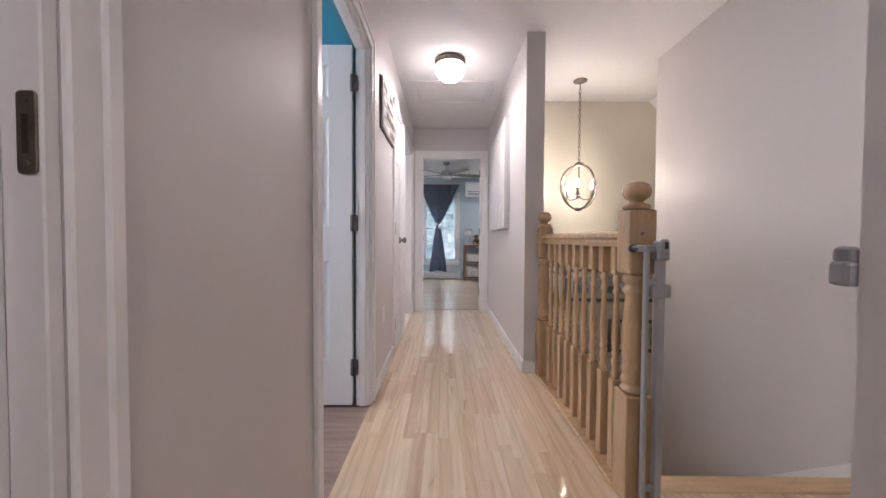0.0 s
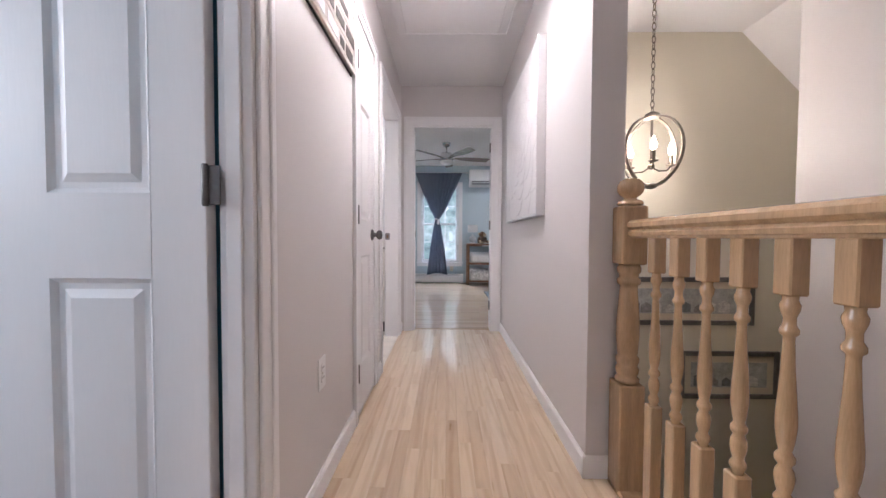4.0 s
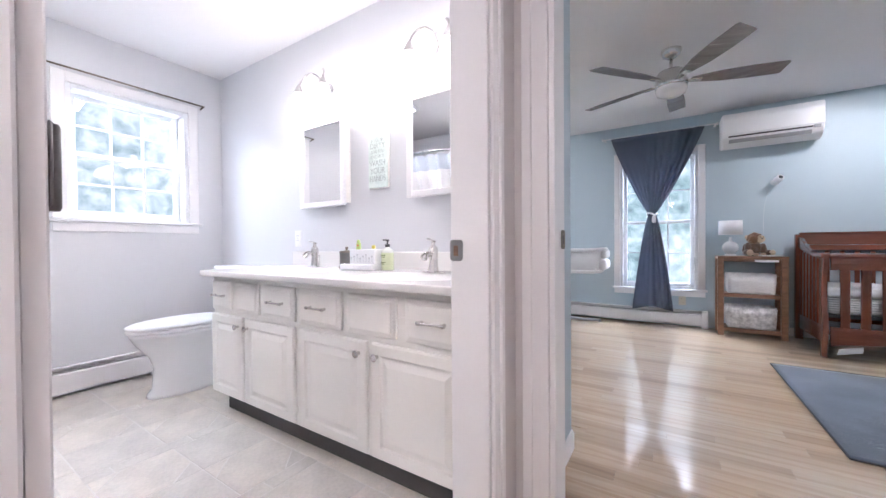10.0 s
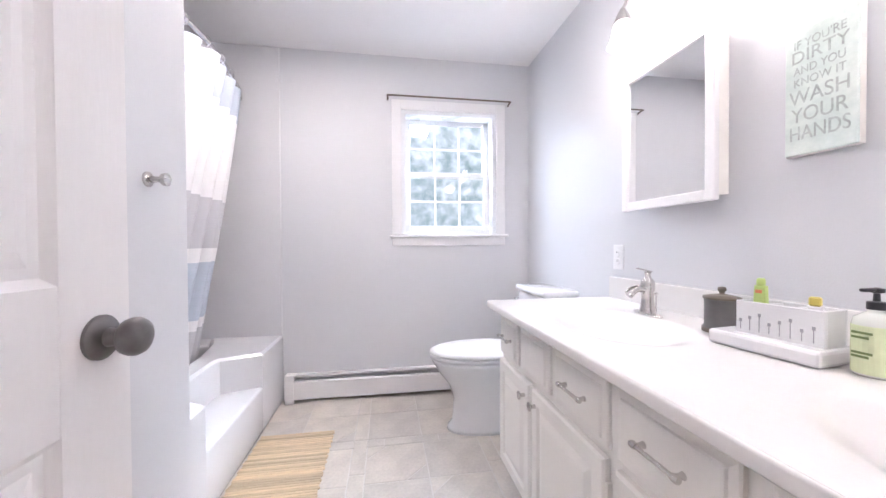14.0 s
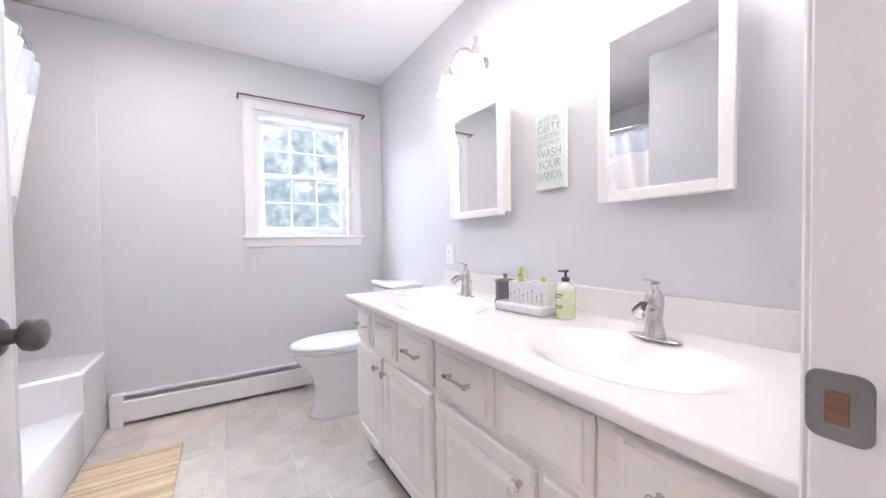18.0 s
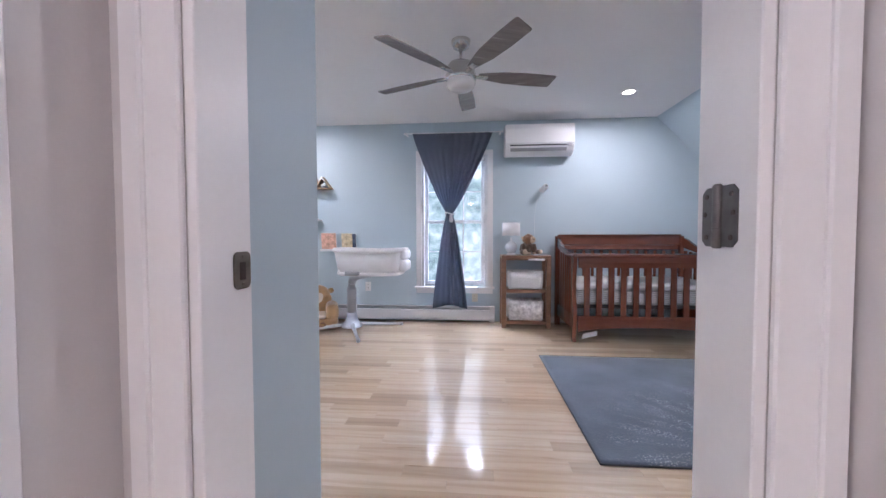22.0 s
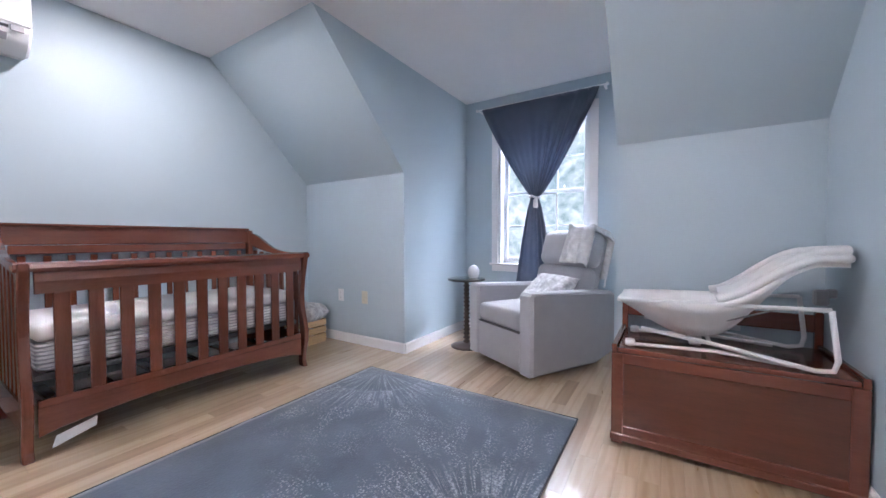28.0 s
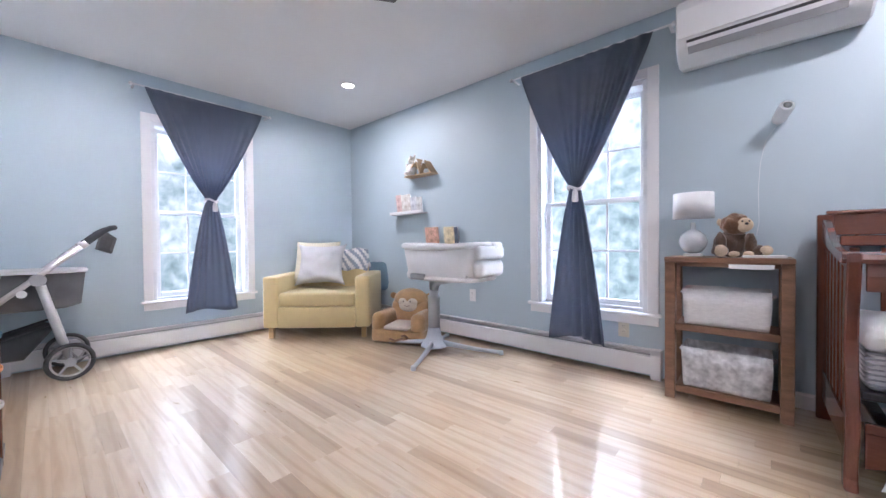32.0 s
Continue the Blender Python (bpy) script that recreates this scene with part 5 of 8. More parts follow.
def oval(bm, rings, cy, steps=32):
    """Stacked ovals: (half width, front reach, back reach, height)."""
    rs = []
    for w, f, b, z in rings:
        rs.append([bm.verts.new((w * math.cos(2 * math.pi * k / steps), cy + (b if math.sin(2 * math.pi * k / steps) > 0 else f) * math.sin(2 * math.pi * k / steps), z)) for k in range(steps)])
    for a, b in zip(rs, rs[1:]):
        for k in range(steps):
            bm.faces.new((a[k], a[(k + 1) % steps], b[(k + 1) % steps], b[k]))
    bm.faces.new(rs[0][::-1])
    bm.faces.new(rs[-1])
    return bm


part("pedestal", oval(bmesh.new(), [(0.118, 0.235, 0.27, 0), (0.116, 0.232, 0.27, 0.02), (0.104, 0.205, 0.26, 0.05), (0.100, 0.195, 0.25, 0.17), (0.112, 0.22, 0.25, 0.24), (0.150, 0.28, 0.25, 0.31), (0.178, 0.315, 0.25, 0.365), (0.182, 0.322, 0.25, 0.385)], 4.86), PORCELAIN, to, "", 50)
part("seat", oval(bmesh.new(), [(0.180, 0.325, 0.24, 0.387), (0.187, 0.334, 0.245, 0.392), (0.187, 0.334, 0.245, 0.404), (0.180, 0.327, 0.24, 0.409)], 4.86), WHITE_PLASTIC, to, "", 50)
part("lid", oval(bmesh.new(), [(0.181, 0.328, 0.24, 0.411), (0.188, 0.336, 0.245, 0.416), (0.187, 0.334, 0.245, 0.428), (0.172, 0.312, 0.23, 0.437), (0.10, 0.2, 0.16, 0.440)], 4.86), WHITE_PLASTIC, to, "", 50)
part("tank", B((-0.205, 5.14, 0.39), (0.205, 5.335, 0.718), 0.030, 4), PORCELAIN, to, "", 40)
part("tank_lid", B((-0.215, 5.126, 0.718), (0.215, 5.345, 0.752), 0.016, 4), PORCELAIN, to, "", 40)
part("flush_lever", T([(-0.17, 5.13, 0.67), (-0.17, 5.11, 0.67), (-0.11, 5.105, 0.662)], 0.007, 8), CHROME, to, "", 60)
part("supply_valve", T([(-0.20, 5.34, 0.16), (-0.20, 5.28, 0.16), (-0.17, 5.27, 0.30), (-0.15, 5.26, 0.39)], 0.006, 8), CHROME, to, "", 60)
# ---------------------------------------------------------------- bath: vanity
van = thing("vanity_cabinet", "long off-white vanity cabinet with raised panels", "cabinet", (0, 0, 0))
part("body", B((-2.365, 4.790, 0.105), (-0.628, 5.347, 0.69)), CABINET, van)
part("face_frame", B((-2.365, 4.790, 0.691), (-0.628, 4.812, 0.796)), CABINET, van)
part("end_panel", B((-2.365, 4.813, 0.691), (-2.347, 5.347, 0.796)), CABINET, van)
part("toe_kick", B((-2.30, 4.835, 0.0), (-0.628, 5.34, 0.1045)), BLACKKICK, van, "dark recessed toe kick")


def raised_front(parent, nm, x0, x1, z0, z1, y=4.79, arch=False):
    """A thick door or drawer front with an eased edge and a raised centre field."""
    bm = bmesh.new()
    t = 0.019
    e = 0.045 if z1 - z0 > 0.25 else 0.026
    loops = []
    steps = ((0.0, 0.0), (0.0, t - 0.006), (0.007, t), (e, t), (e + 0.008, t - 0.007), (e + 0.016, t - 0.007), (e + 0.040, t + 0.001))
    if z1 - z0 < 0.25:
        steps = ((0.0, 0.0), (0.0, t - 0.010), (0.004, t - 0.007), (0.018, t - 0.004), (0.021, t), (0.026, t + 0.001))
    for ins, d in steps:
        loops.append([bm.verts.new((x, y - 0.001 - d, z)) for x, z in ((x0 + ins, z0 + ins), (x1 - ins, z0 + ins), (x1 - ins, z1 - ins), (x0 + ins, z1 - ins))])
    for a, b in zip(loops, loops[1:]):
        for k in range(4):
            bm.faces.new((a[k], a[(k + 1) % 4], b[(k + 1) % 4], b[k]))
    bm.faces.new(loops[-1])
    bm.faces.new(loops[0][::-1])
    bmesh.ops.recalc_face_normals(bm, faces=bm.faces)
    return part(nm, bm, CABINET, parent)


def pull(parent, x, z, y=4.769):
    bm = T([(x - 0.055, y - 0.020, z), (x + 0.055, y - 0.020, z)], 0.0045, 10)
    for s in (-1, 1):
        lathe(bm, [(0.0075, 0), (0.0055, 0.006), (0.005, 0.022)], 12, Matrix.Translation((x + s * 0.048, y, z)) @ pose(0, 0, 0, 90))
        lathe(bm, [(0.006, -0.008), (0.0075, -0.004), (0.0075, 0.004), (0.006, 0.008)], 12, Matrix.Translation((x + s * 0.052, y - 0.020, z)) @ pose(0, 0, 0, 0, 90))
    part("bar_pull", bm, NICKEL, parent, "brushed nickel bar pull", 40)


def cabknob(parent, x, z, y=4.769):
    part("knob", L([(0.0075, 0), (0.006, 0.010), (0.009, 0.016), (0.0155, 0.020), (0.0155, 0.024), (0.011, 0.026), (0.010, 0.0245), (0.004, 0.025)], 18, Matrix.Translation((x, y, z)) @ pose(0, 0, 0, 90)), NICKEL, parent, "round nickel knob", 40)


for (x0, x1), has in zip(((-2.36, -2.155), (-2.115, -1.88), (-1.84, -1.575), (-1.54, -1.255), (-1.215, -0.95), (-0.905, -0.64)), (1, 0, 1, 1, 0, 1)):
    dr = raised_front(van, "drawer_front" if has else "false_front", x0, x1, 0.60, 0.765)
    if has:
        pull(dr, (x0 + x1) / 2, 0.685)
for x0, x1, kx in ((-2.36, -2.03, -2.065), (-2.005, -1.58, -1.97), (-1.54, -1.105, -1.14), (-1.075, -0.64, -1.04)):
    dd = raised_front(van, "cabinet_door", x0, x1, 0.115, 0.575)
    cabknob(dd, kx, 0.525)
    for z in (0.18, 0.50):
        xh = x1 if kx < (x0 + x1) / 2 else x0
        part("hinge", B((xh - 0.006, 4.776, z - 0.02), (xh + 0.006, 4.792, z + 0.02), 0.002), CABINET, dd)

top = thing("countertop", "white cultured marble vanity top with two oval bowls", "countertop", (0, 0, 0))
bm = bmesh.new()
X0, X1, Y0, Y1, ZT = -2.385, -0.627, 4.725, 5.348, 0.828
nx, ny = 150, 54
g = []
for i in range(nx + 1):
    row = []
    for j in range(ny + 1):
        x, y = X0 + (X1 - X0) * i / nx, Y0 + (Y1 - Y0) * j / ny
        z = ZT
        for sx in (-1.87, -1.035):
            q = math.hypot((x - sx) / 0.280, (y - 4.990) / 0.200)
            if q < 1:
                z -= 0.105 * (1 - q * q) ** 1.9
        row.append(bm.verts.new((x, y, z)))
    g.append(row)
for i in range(nx):
    for j in range(ny):
        bm.faces.new((g[i][j], g[i + 1][j], g[i + 1][j + 1], g[i][j + 1]))
rim = [g[i][0] for i in range(nx + 1)]
low = [bm.verts.new((v.co.x, Y0, ZT - 0.032)) for v in rim]
for i in range(nx):
    bm.faces.new((rim[i], low[i], low[i + 1], rim[i + 1]))
side = [g[0][j] for j in range(ny + 1)]
sl = [bm.verts.new((X0, v.co.y, ZT - 0.032)) for v in side]
for j in range(ny):
    bm.faces.new((side[j], side[j + 1], sl[j + 1], sl[j]))
bmesh.ops.remove_doubles(bm, verts=bm.verts, dist=0.0001)
part("top", bm, MARBLE, top, "", 50)
part("front_edge", B((X0, Y0 - 0.006, ZT - 0.031), (X1, Y0 + 0.030, ZT - 0.0006), 0.006, 3), MARBLE, top, "", 40)
part("backsplash", B((X0, 5.326, ZT - 0.004), (X1, 5.3475, ZT + 0.10), 0.006, 2), MARBLE, top)
for sx in (-1.87, -1.035):
    part("drain", L([(0.022, 0.0), (0.022, 0.003), (0.014, 0.004), (0.012, 0.001)], 18, Matrix.Translation((sx, 4.985, ZT - 0.1045))), CHROME, top, "chrome drain", 40)


def faucet(x, y):
    f = thing("faucet", "brushed nickel single-lever waterfall faucet", "faucet", (x, y, 0.829), -4)
    f.scale = (0.88, 0.88, 0.96)
    bp = oval(bmesh.new(), [(0.082, 0.027, 0.027, 0), (0.084, 0.028, 0.028, 0.003), (0.080, 0.025, 0.025, 0.006), (0.03, 0.022, 0.022, 0.007)], 0.0)
    part("deck_plate", bp, NICKEL, f, "thin oval deck plate", 40)
    part("body", L([(0.0315, 0.005), (0.0310, 0.010), (0.0270, 0.028), (0.0235, 0.050), (0.0225, 0.062), (0.0245, 0.080), (0.0265, 0.096), (0.0270, 0.106), (0.0262, 0.108), (0.0262, 0.112), (0.0268, 0.114), (0.0250, 0.124), (0.0200, 0.133), (0.0130, 0.139), (0.0100, 0.144), (0.0105, 0.150), (0.0125, 0.154), (0.0120, 0.158), (0.005, 0.160)], 32), NICKEL, f, "", 60)
    sp = bmesh.new()
    prof, nq = [], 28
    for k in range(13):
        u = k / 12
        r = 0.0150 + 0.0060 * u ** 1.6
        yc, zc = -0.008 - 0.064 * u, 0.086 + 0.016 * math.sin(u * 2.5) - 0.016 * u ** 3
        gap = math.radians(8 + 66 * u)
        row = []
        for q in range(nq + 1):
            a = math.pi / 2 + gap + (2 * math.pi - 2 * gap) * q / nq
            row.append(sp.verts.new((1.18 * r * math.cos(a), yc - 0.010 * u * u * (1 + math.sin(a)) , zc + 0.82 * r * math.sin(a))))
        prof.append(row)
    for a, b in zip(prof, prof[1:]):
        for q in range(nq):
            sp.faces.new((a[q], a[q + 1], b[q + 1], b[q]))
    bmesh.ops.recalc_face_normals(sp, faces=sp.faces)
    s = part("waterfall_spout", sp, NICKEL, f, "open curved spout", 80)
    m = s.modifiers.new("thick", "SOLIDIFY")
    m.thickness = 0.003
    lv = bmesh.new()
    prev = None
    for k in range(9):
        u = k / 8
        y0 = 0.013 - 0.056 * u
        w = 0.0115 - 0.003 * math.sin(u * math.pi) + 0.001 * u
        z0 = 0.158 + 0.012 * u * u + 0.003 * math.sin(u * math.pi)
        ring = [lv.verts.new(p) for p in ((-w, y0, z0), (w, y0, z0), (w, y0, z0 + 0.0045), (0, y0, z0 + 0.0062), (-w, y0, z0 + 0.0045))]
        if prev:
            for q in range(5):
                lv.faces.new((prev[q], prev[(q + 1) % 5], ring[(q + 1) % 5], ring[q]))
        else:
            lv.faces.new(ring)
        prev = ring
    lv.faces.new(prev[::-1])
    bmesh.ops.recalc_face_normals(lv, faces=lv.faces)
    part("lever", lv, NICKEL, f, "thin upswept lever", 40)
    part("lift_rod", L([(0.0025, 0.005), (0.0025, 0.072), (0.006, 0.075), (0.0055, 0.081), (0.002, 0.083)], 12, Matrix.Translation((0.0, 0.037, 0))), NICKEL, f, "", 40)
    return f


faucet(-1.962, 5.195)
faucet(-1.043, 5.175)

# things on the vanity
jar = thing("lidded_jar", "grey metal lidded jar with a bronze knob", "jar", (-1.700, 5.222, 0.829))
jar.scale = (1.12, 1.12, 1.1)
part("body", L([(0.040, 0), (0.042, 0.004), (0.042, 0.012), (0.038, 0.018), (0.038, 0.082), (0.040, 0.086)], 28), mat("pewter grey", (0.15, 0.145, 0.14), 0.4, metal=0.5, var=0.1), jar, "", 40)
part("lid", L([(0.041, 0.087), (0.041, 0.093), (0.020, 0.098), (0.006, 0.100), (0.006, 0.104), (0.010, 0.110), (0.008, 0.117), (0.001, 0.119)], 28), BRONZE_MID, jar, "bronze lid", 40)
part("foot_ring", L([(0.043, 0.0005), (0.043, 0.010), (0.0425, 0.011), (0.041, 0.011)], 28), BRONZE_MID, jar)
tr = thing("toothbrush_caddy", "white ceramic bathroom caddy with grey plant motifs", "organizer", (-1.516, 5.168, 0.829), 8)
tr.scale = (0.77, 1, 1)
part("tray", B((-0.145, -0.062, 0), (0.145, 0.062, 0.036), 0.008, 2), PORCELAIN, tr)
cw = bmesh.new()
for a, b in (((-0.085, -0.030, 0.030), (0.135, -0.024, 0.115)), ((-0.085, 0.040, 0.030), (0.135, 0.046, 0.115)), ((-0.085, -0.024, 0.030), (-0.079, 0.040, 0.115)), ((0.129, -0.024, 0.030), (0.135, 0.040, 0.115)), ((-0.012, -0.024, 0.030), (-0.006, 0.040, 0.113)), ((0.058, -0.024, 0.030), (0.064, 0.040, 0.113))):
    box(cw, a, b, 0.002)
part("holder", cw, PORCELAIN, tr)
for k in range(8):
    x = -0.07 + k * 0.026
    hh = 0.018 + 0.018 * ((k * 7) % 3) / 2
    part("plant_motif", box(B((x - 0.001, -0.0312, 0.045), (x + 0.001, -0.0300, 0.045 + hh)), (x - 0.004, -0.0312, 0.045 + hh), (x + 0.004, -0.0300, 0.053 + hh), 0.0005), GREY_PLASTIC, tr)
GREENP = mat("lime green plastic", (0.50, 0.64, 0.20), 0.35, var=0.05)
gt = thing("spray_bottle", "small lime green bottle in the caddy", "bottle", (-1.556, 5.178, 0.882), 8)
gt.scale = (0.72, 0.8, 1.0)
part("body", P([(-0.021, 0), (0.021, 0), (0.020, 0.03), (0.016, 0.098), (-0.016, 0.098), (-0.020, 0.03)], -0.011, 0.011, "y", 0.004), GREENP, gt)
part("label_mark", B((-0.010, -0.0118, 0.080), (0.010, -0.0110, 0.088), 0.0002), mat("orange ink", (0.70, 0.22, 0.10), 0.5), gt)
part("cap", L([(0.012, 0.097), (0.012, 0.112), (0.009, 0.116)], 14), GREENP, gt, "", 40)
tb = thing("toothpaste_tube", "white and yellow toothpaste tube in the caddy", "tube", (-1.450, 5.188, 0.862), 20)
part("tube", P([(-0.018, 0), (0.018, 0), (0.020, 0.02), (0.012, 0.085), (-0.012, 0.085), (-0.020, 0.02)], -0.008, 0.008, "y", 0.003), WHITE_PLASTIC, tb)
part("cap", B((-0.010, -0.007, 0.085), (0.010, 0.007, 0.105), 0.003), mat("pale yellow plastic", (0.62, 0.52, 0.12), 0.4, var=0.05), tb)
sp = thing("soap_dispenser", "clear green liquid soap bottle with a black pump", "soap bottle", (-1.358, 5.198, 0.829))
sp.scale = (0.9, 0.9, 0.92)
part("bottle", L([(0.034, 0), (0.037, 0.004), (0.037, 0.105), (0.034, 0.120), (0.020, 0.130), (0.014, 0.133), (0.014, 0.140)], 28), mat("frosted soap bottle", (0.70, 0.72, 0.66), 0.15, var=0.03, coat=0.3), sp, "", 40)
part("label", L([(0.0371, 0.005), (0.0376, 0.007), (0.0376, 0.103), (0.0371, 0.105)], 28), mat("pale green label", (0.66, 0.72, 0.46), 0.25, var=0.06, scale=40, coat=0.3), sp, "pale green label")
for k, z in enumerate((0.088, 0.078, 0.046, 0.038)):
    part("label_text", B((-0.018, -0.0385, z), (0.016 - 0.006 * (k % 2), -0.0368, z + 0.005)), mat("dark olive ink", (0.16, 0.22, 0.08), 0.6), sp)
part("pump", box(L([(0.0155, 0.138), (0.0155, 0.154), (0.006, 0.156), (0.005, 0.172), (0.012, 0.174), (0.012, 0.182), (0.003, 0.184)], 16), (-0.006, -0.040, 0.176), (0.006, 0.0, 0.183), 0.002), DARK_PLASTIC, sp, "black pump", 40)
outlet("white outlet on the bathroom wall above the vanity", (-2.34, 5.35, 1.02), 0)


def med_cabinet(label, x0, x1, z0, z1):
    c = thing("mirror_cabinet", label, "mirror cabinet", ((x0 + x1) / 2, 5.349, (z0 + z1) / 2))
    w, h, d = (x1 - x0) / 2, (z1 - z0) / 2, 0.055
    part("box", B((-w + 0.022, -d, -h + 0.022), (w - 0.022, 0, h - 0.022)), CABINET, c)
    bm = bmesh.new()
    t = 0.036
    for a, b in (((-w, -d - 0.022, -h), (-w + t, -d - 0.001, h)), ((w - t, -d - 0.022, -h), (w, -d - 0.001, h)), ((-w + t, -d - 0.022, -h), (w - t, -d - 0.001, -h + t)), ((-w + t, -d - 0.022, h - t), (w - t, -d - 0.001, h))):
        box(bm, a, b, 0.005, 2)
    part("frame", bm, TRIM, c, "white mirror frame")
    part("mirror", B((-w + t - 0.002, -d - 0.012, -h + t - 0.002), (w - t + 0.002, -d - 0.008, h - t + 0.002)), MIRROR, c, "mirror glass")
    return c


med_cabinet("white framed mirror cabinet above the far basin", -2.215, -1.775, 1.22, 1.785)
med_cabinet("white framed mirror cabinet above the near basin", -1.285, -0.90, 1.225, 1.785)


def sconce(x):
    s = thing("wall_sconce", "two-light wall sconce with lit bell glass shades", "wall lamp", (x, 5.349, 0.045))
    part("back_plate", L([(0.052, 0), (0.052, 0.006), (0.040, 0.016), (0.014, 0.022), (0.008, 0.05)], 24, Matrix.Translation((0, 0, 1.955)) @ pose(0, 0, 0, 90)), NICKEL, s, "", 40)
    for k in (-1, 1):
        pts = [(0, -0.045, 1.955)]
        for q in range(13):
            a = math.pi * q / 12
            pts.append((k * (0.06 - 0.06 * math.cos(a)), -0.06 - 0.085 * q / 12, 1.985 + 0.075 * math.sin(a) - 0.02 * q / 12))
        part("arm", T(pts, 0.0065, 10), NICKEL, s, "curved nickel arm", 60)
        sh = part("shade", L([(0.022, 1.922), (0.031, 1.913), (0.037, 1.897), (0.040, 1.872), (0.046, 1.846), (0.057, 1.829), (0.054, 1.829), (0.043, 1.847), (0.037, 1.872), (0.033, 1.897), (0.026, 1.911)], 28, Matrix.Translation((k * 0.12, -0.145, 0))), FROST, s, "glowing frosted bell shade", 60)
        sh.visible_shadow = False
        part("socket_cap", L([(0.010, 1.975), (0.014, 1.965), (0.024, 1.945), (0.031, 1.925), (0.031, 1.918), (0.024, 1.916)], 24, Matrix.Translation((k * 0.12, -0.145, 0))), NICKEL, s, "", 40)
    return s


sconce(-1.995)
sconce(-1.085)
bl = thing("ceiling_light", "square lit bathroom ceiling light with a white frame", "ceiling light", (-2.49, 3.89, H))
part("frame", B((-0.16, -0.16, -0.030), (0.16, 0.16, -0.001), 0.008, 2), WHITE_PLASTIC, bl)
part("diffuser", B((-0.13, -0.13, -0.036), (0.13, 0.13, -0.029), 0.002), glow("lit diffuser", (1.0, 0.97, 0.95), 5.0), bl)

# hand-washing sign
ws = thing("wall_sign", "small distressed mint wooden sign with grey capitals", "sign", (-1.541, 5.349, 1.472))
ws.scale = (1.07, 1, 1)
MINT = mat("distressed mint paint", (0.62, 0.72, 0.68), 0.7, var=0.12, scale=10, bump=0.15, bump_scale=60, tint=(0.70, 0.76, 0.72))
part("board", B((-0.070, -0.026, -0.160), (0.070, 0, 0.160), 0.002), MINT, ws)
part("worn_edge", B((-0.071, -0.020, -0.161), (0.071, -0.004, 0.161)), CABINET, ws)
INK = mat("grey ink", (0.42, 0.47, 0.45), 0.8, var=0.2, scale=60)


def words(parent, text, x, y, z, size, width, material):
    """Flat lettering facing -y, squeezed to a width."""
    cu = bpy.data.curves.new("lettering", "FONT")
    cu.body, cu.align_x, cu.align_y, cu.extrude = text, "CENTER", "BOTTOM_BASELINE", 0.0004
    tmp = bpy.data.objects.new("tmp", cu)
    scene.collection.objects.link(tmp)
    bpy.context.view_layer.update()
    me = bpy.data.meshes.new_from_object(tmp.evaluated_get(bpy.context.evaluated_depsgraph_get()))
    bpy.data.objects.remove(tmp)
    bpy.data.curves.remove(cu)
    xs = [v.co.x for v in me.vertices]
    ys = [v.co.y for v in me.vertices]
    sx, sy = width / max(1e-6, max(xs) - min(xs)), size / max(1e-6, max(ys) - min(ys))
    me.transform(Matrix.Diagonal((sx, sy, 1, 1)))
    me.transform(pose(x, y, z, 90))
    me.materials.append(material)
    ob = new("lettering", me)
    ob.parent = parent
    return ob


for text, z, s, w in (("IF YOU'RE", 0.112, 0.022, 0.100), ("DIRTY", 0.076, 0.030, 0.110), ("AND YOU", 0.046, 0.020, 0.100), ("KNOW IT", 0.016, 0.020, 0.100), ("WASH", -0.030, 0.036, 0.116), ("YOUR", -0.076, 0.036, 0.110), ("HANDS", -0.122, 0.036, 0.116)):
    words(ws, text, 0, -0.0268, z, s, w, INK)

# curtain rod over the bath window, heater, mat
cr = thing("curtain_rod", "thin dark metal curtain rod above the bathroom window", "curtain rod", (-3.355, 0, 2.135))
part("rod", T([(0, 4.285, 0), (0, 5.185, 0)], 0.006, 10), BRONZE_MID, cr, "", 60)
for y in (4.285, 5.185):
    part("bracket", T([(0, y, 0), (-0.03, y, 0), (-0.064, y, -0.01)], 0.006, 8), BRONZE_MID, cr, "", 60)
bmat = thing("bath_mat", "woven straw-coloured bath mat on the floor", "mat", (-2.655, 3.765, 0.001), 0)
for k in range(34):
    x = -0.285 + k * 0.0173
    part("strip", B((x, -0.20 + 0.004 * math.sin(k * 1.7), 0.003), (x + 0.0165, 0.20 + 0.004 * math.sin(k * 2.3), 0.010), 0.003), WICKER, bmat)

# ---------------------------------------------------------------- bedroom: crib
GREYSTRIPE = mat("grey sheet stripe", (0.36, 0.37, 0.39), 0.9, var=0.2, scale=60)
crib = thing("crib", "dark cherry wooden baby crib with a white mattress", "crib", (1.735, 8.34, 0))
CW, CF, CB = 0.70, -0.375, 0.36
part("headboard", P([(-CW + 0.02, 0.945), (CW - 0.03, 0.945), (CW - 0.03, 1.03), (CW - 0.05, 1.055), (-CW + 0.03, 1.055), (-CW + 0.02, 1.04)], CB - 0.030, CB - 0.008, "y", 0.004), CRIBWOOD, crib)
part("headboard_cap", B((-CW, CB - 0.045, 1.05), (CW - 0.02, CB + 0.004, 1.068), 0.008, 2), CRIBWOOD, crib)
part("back_rail", B((-CW + 0.05, CB - 0.036, 0.892), (CW - 0.05, CB - 0.004, 0.9435), 0.004), CRIBWOOD, crib)
part("back_lower_rail", B((-CW + 0.05, CB - 0.032, 0.20), (CW - 0.05, CB - 0.006, 0.27), 0.004), CRIBWOOD, crib)
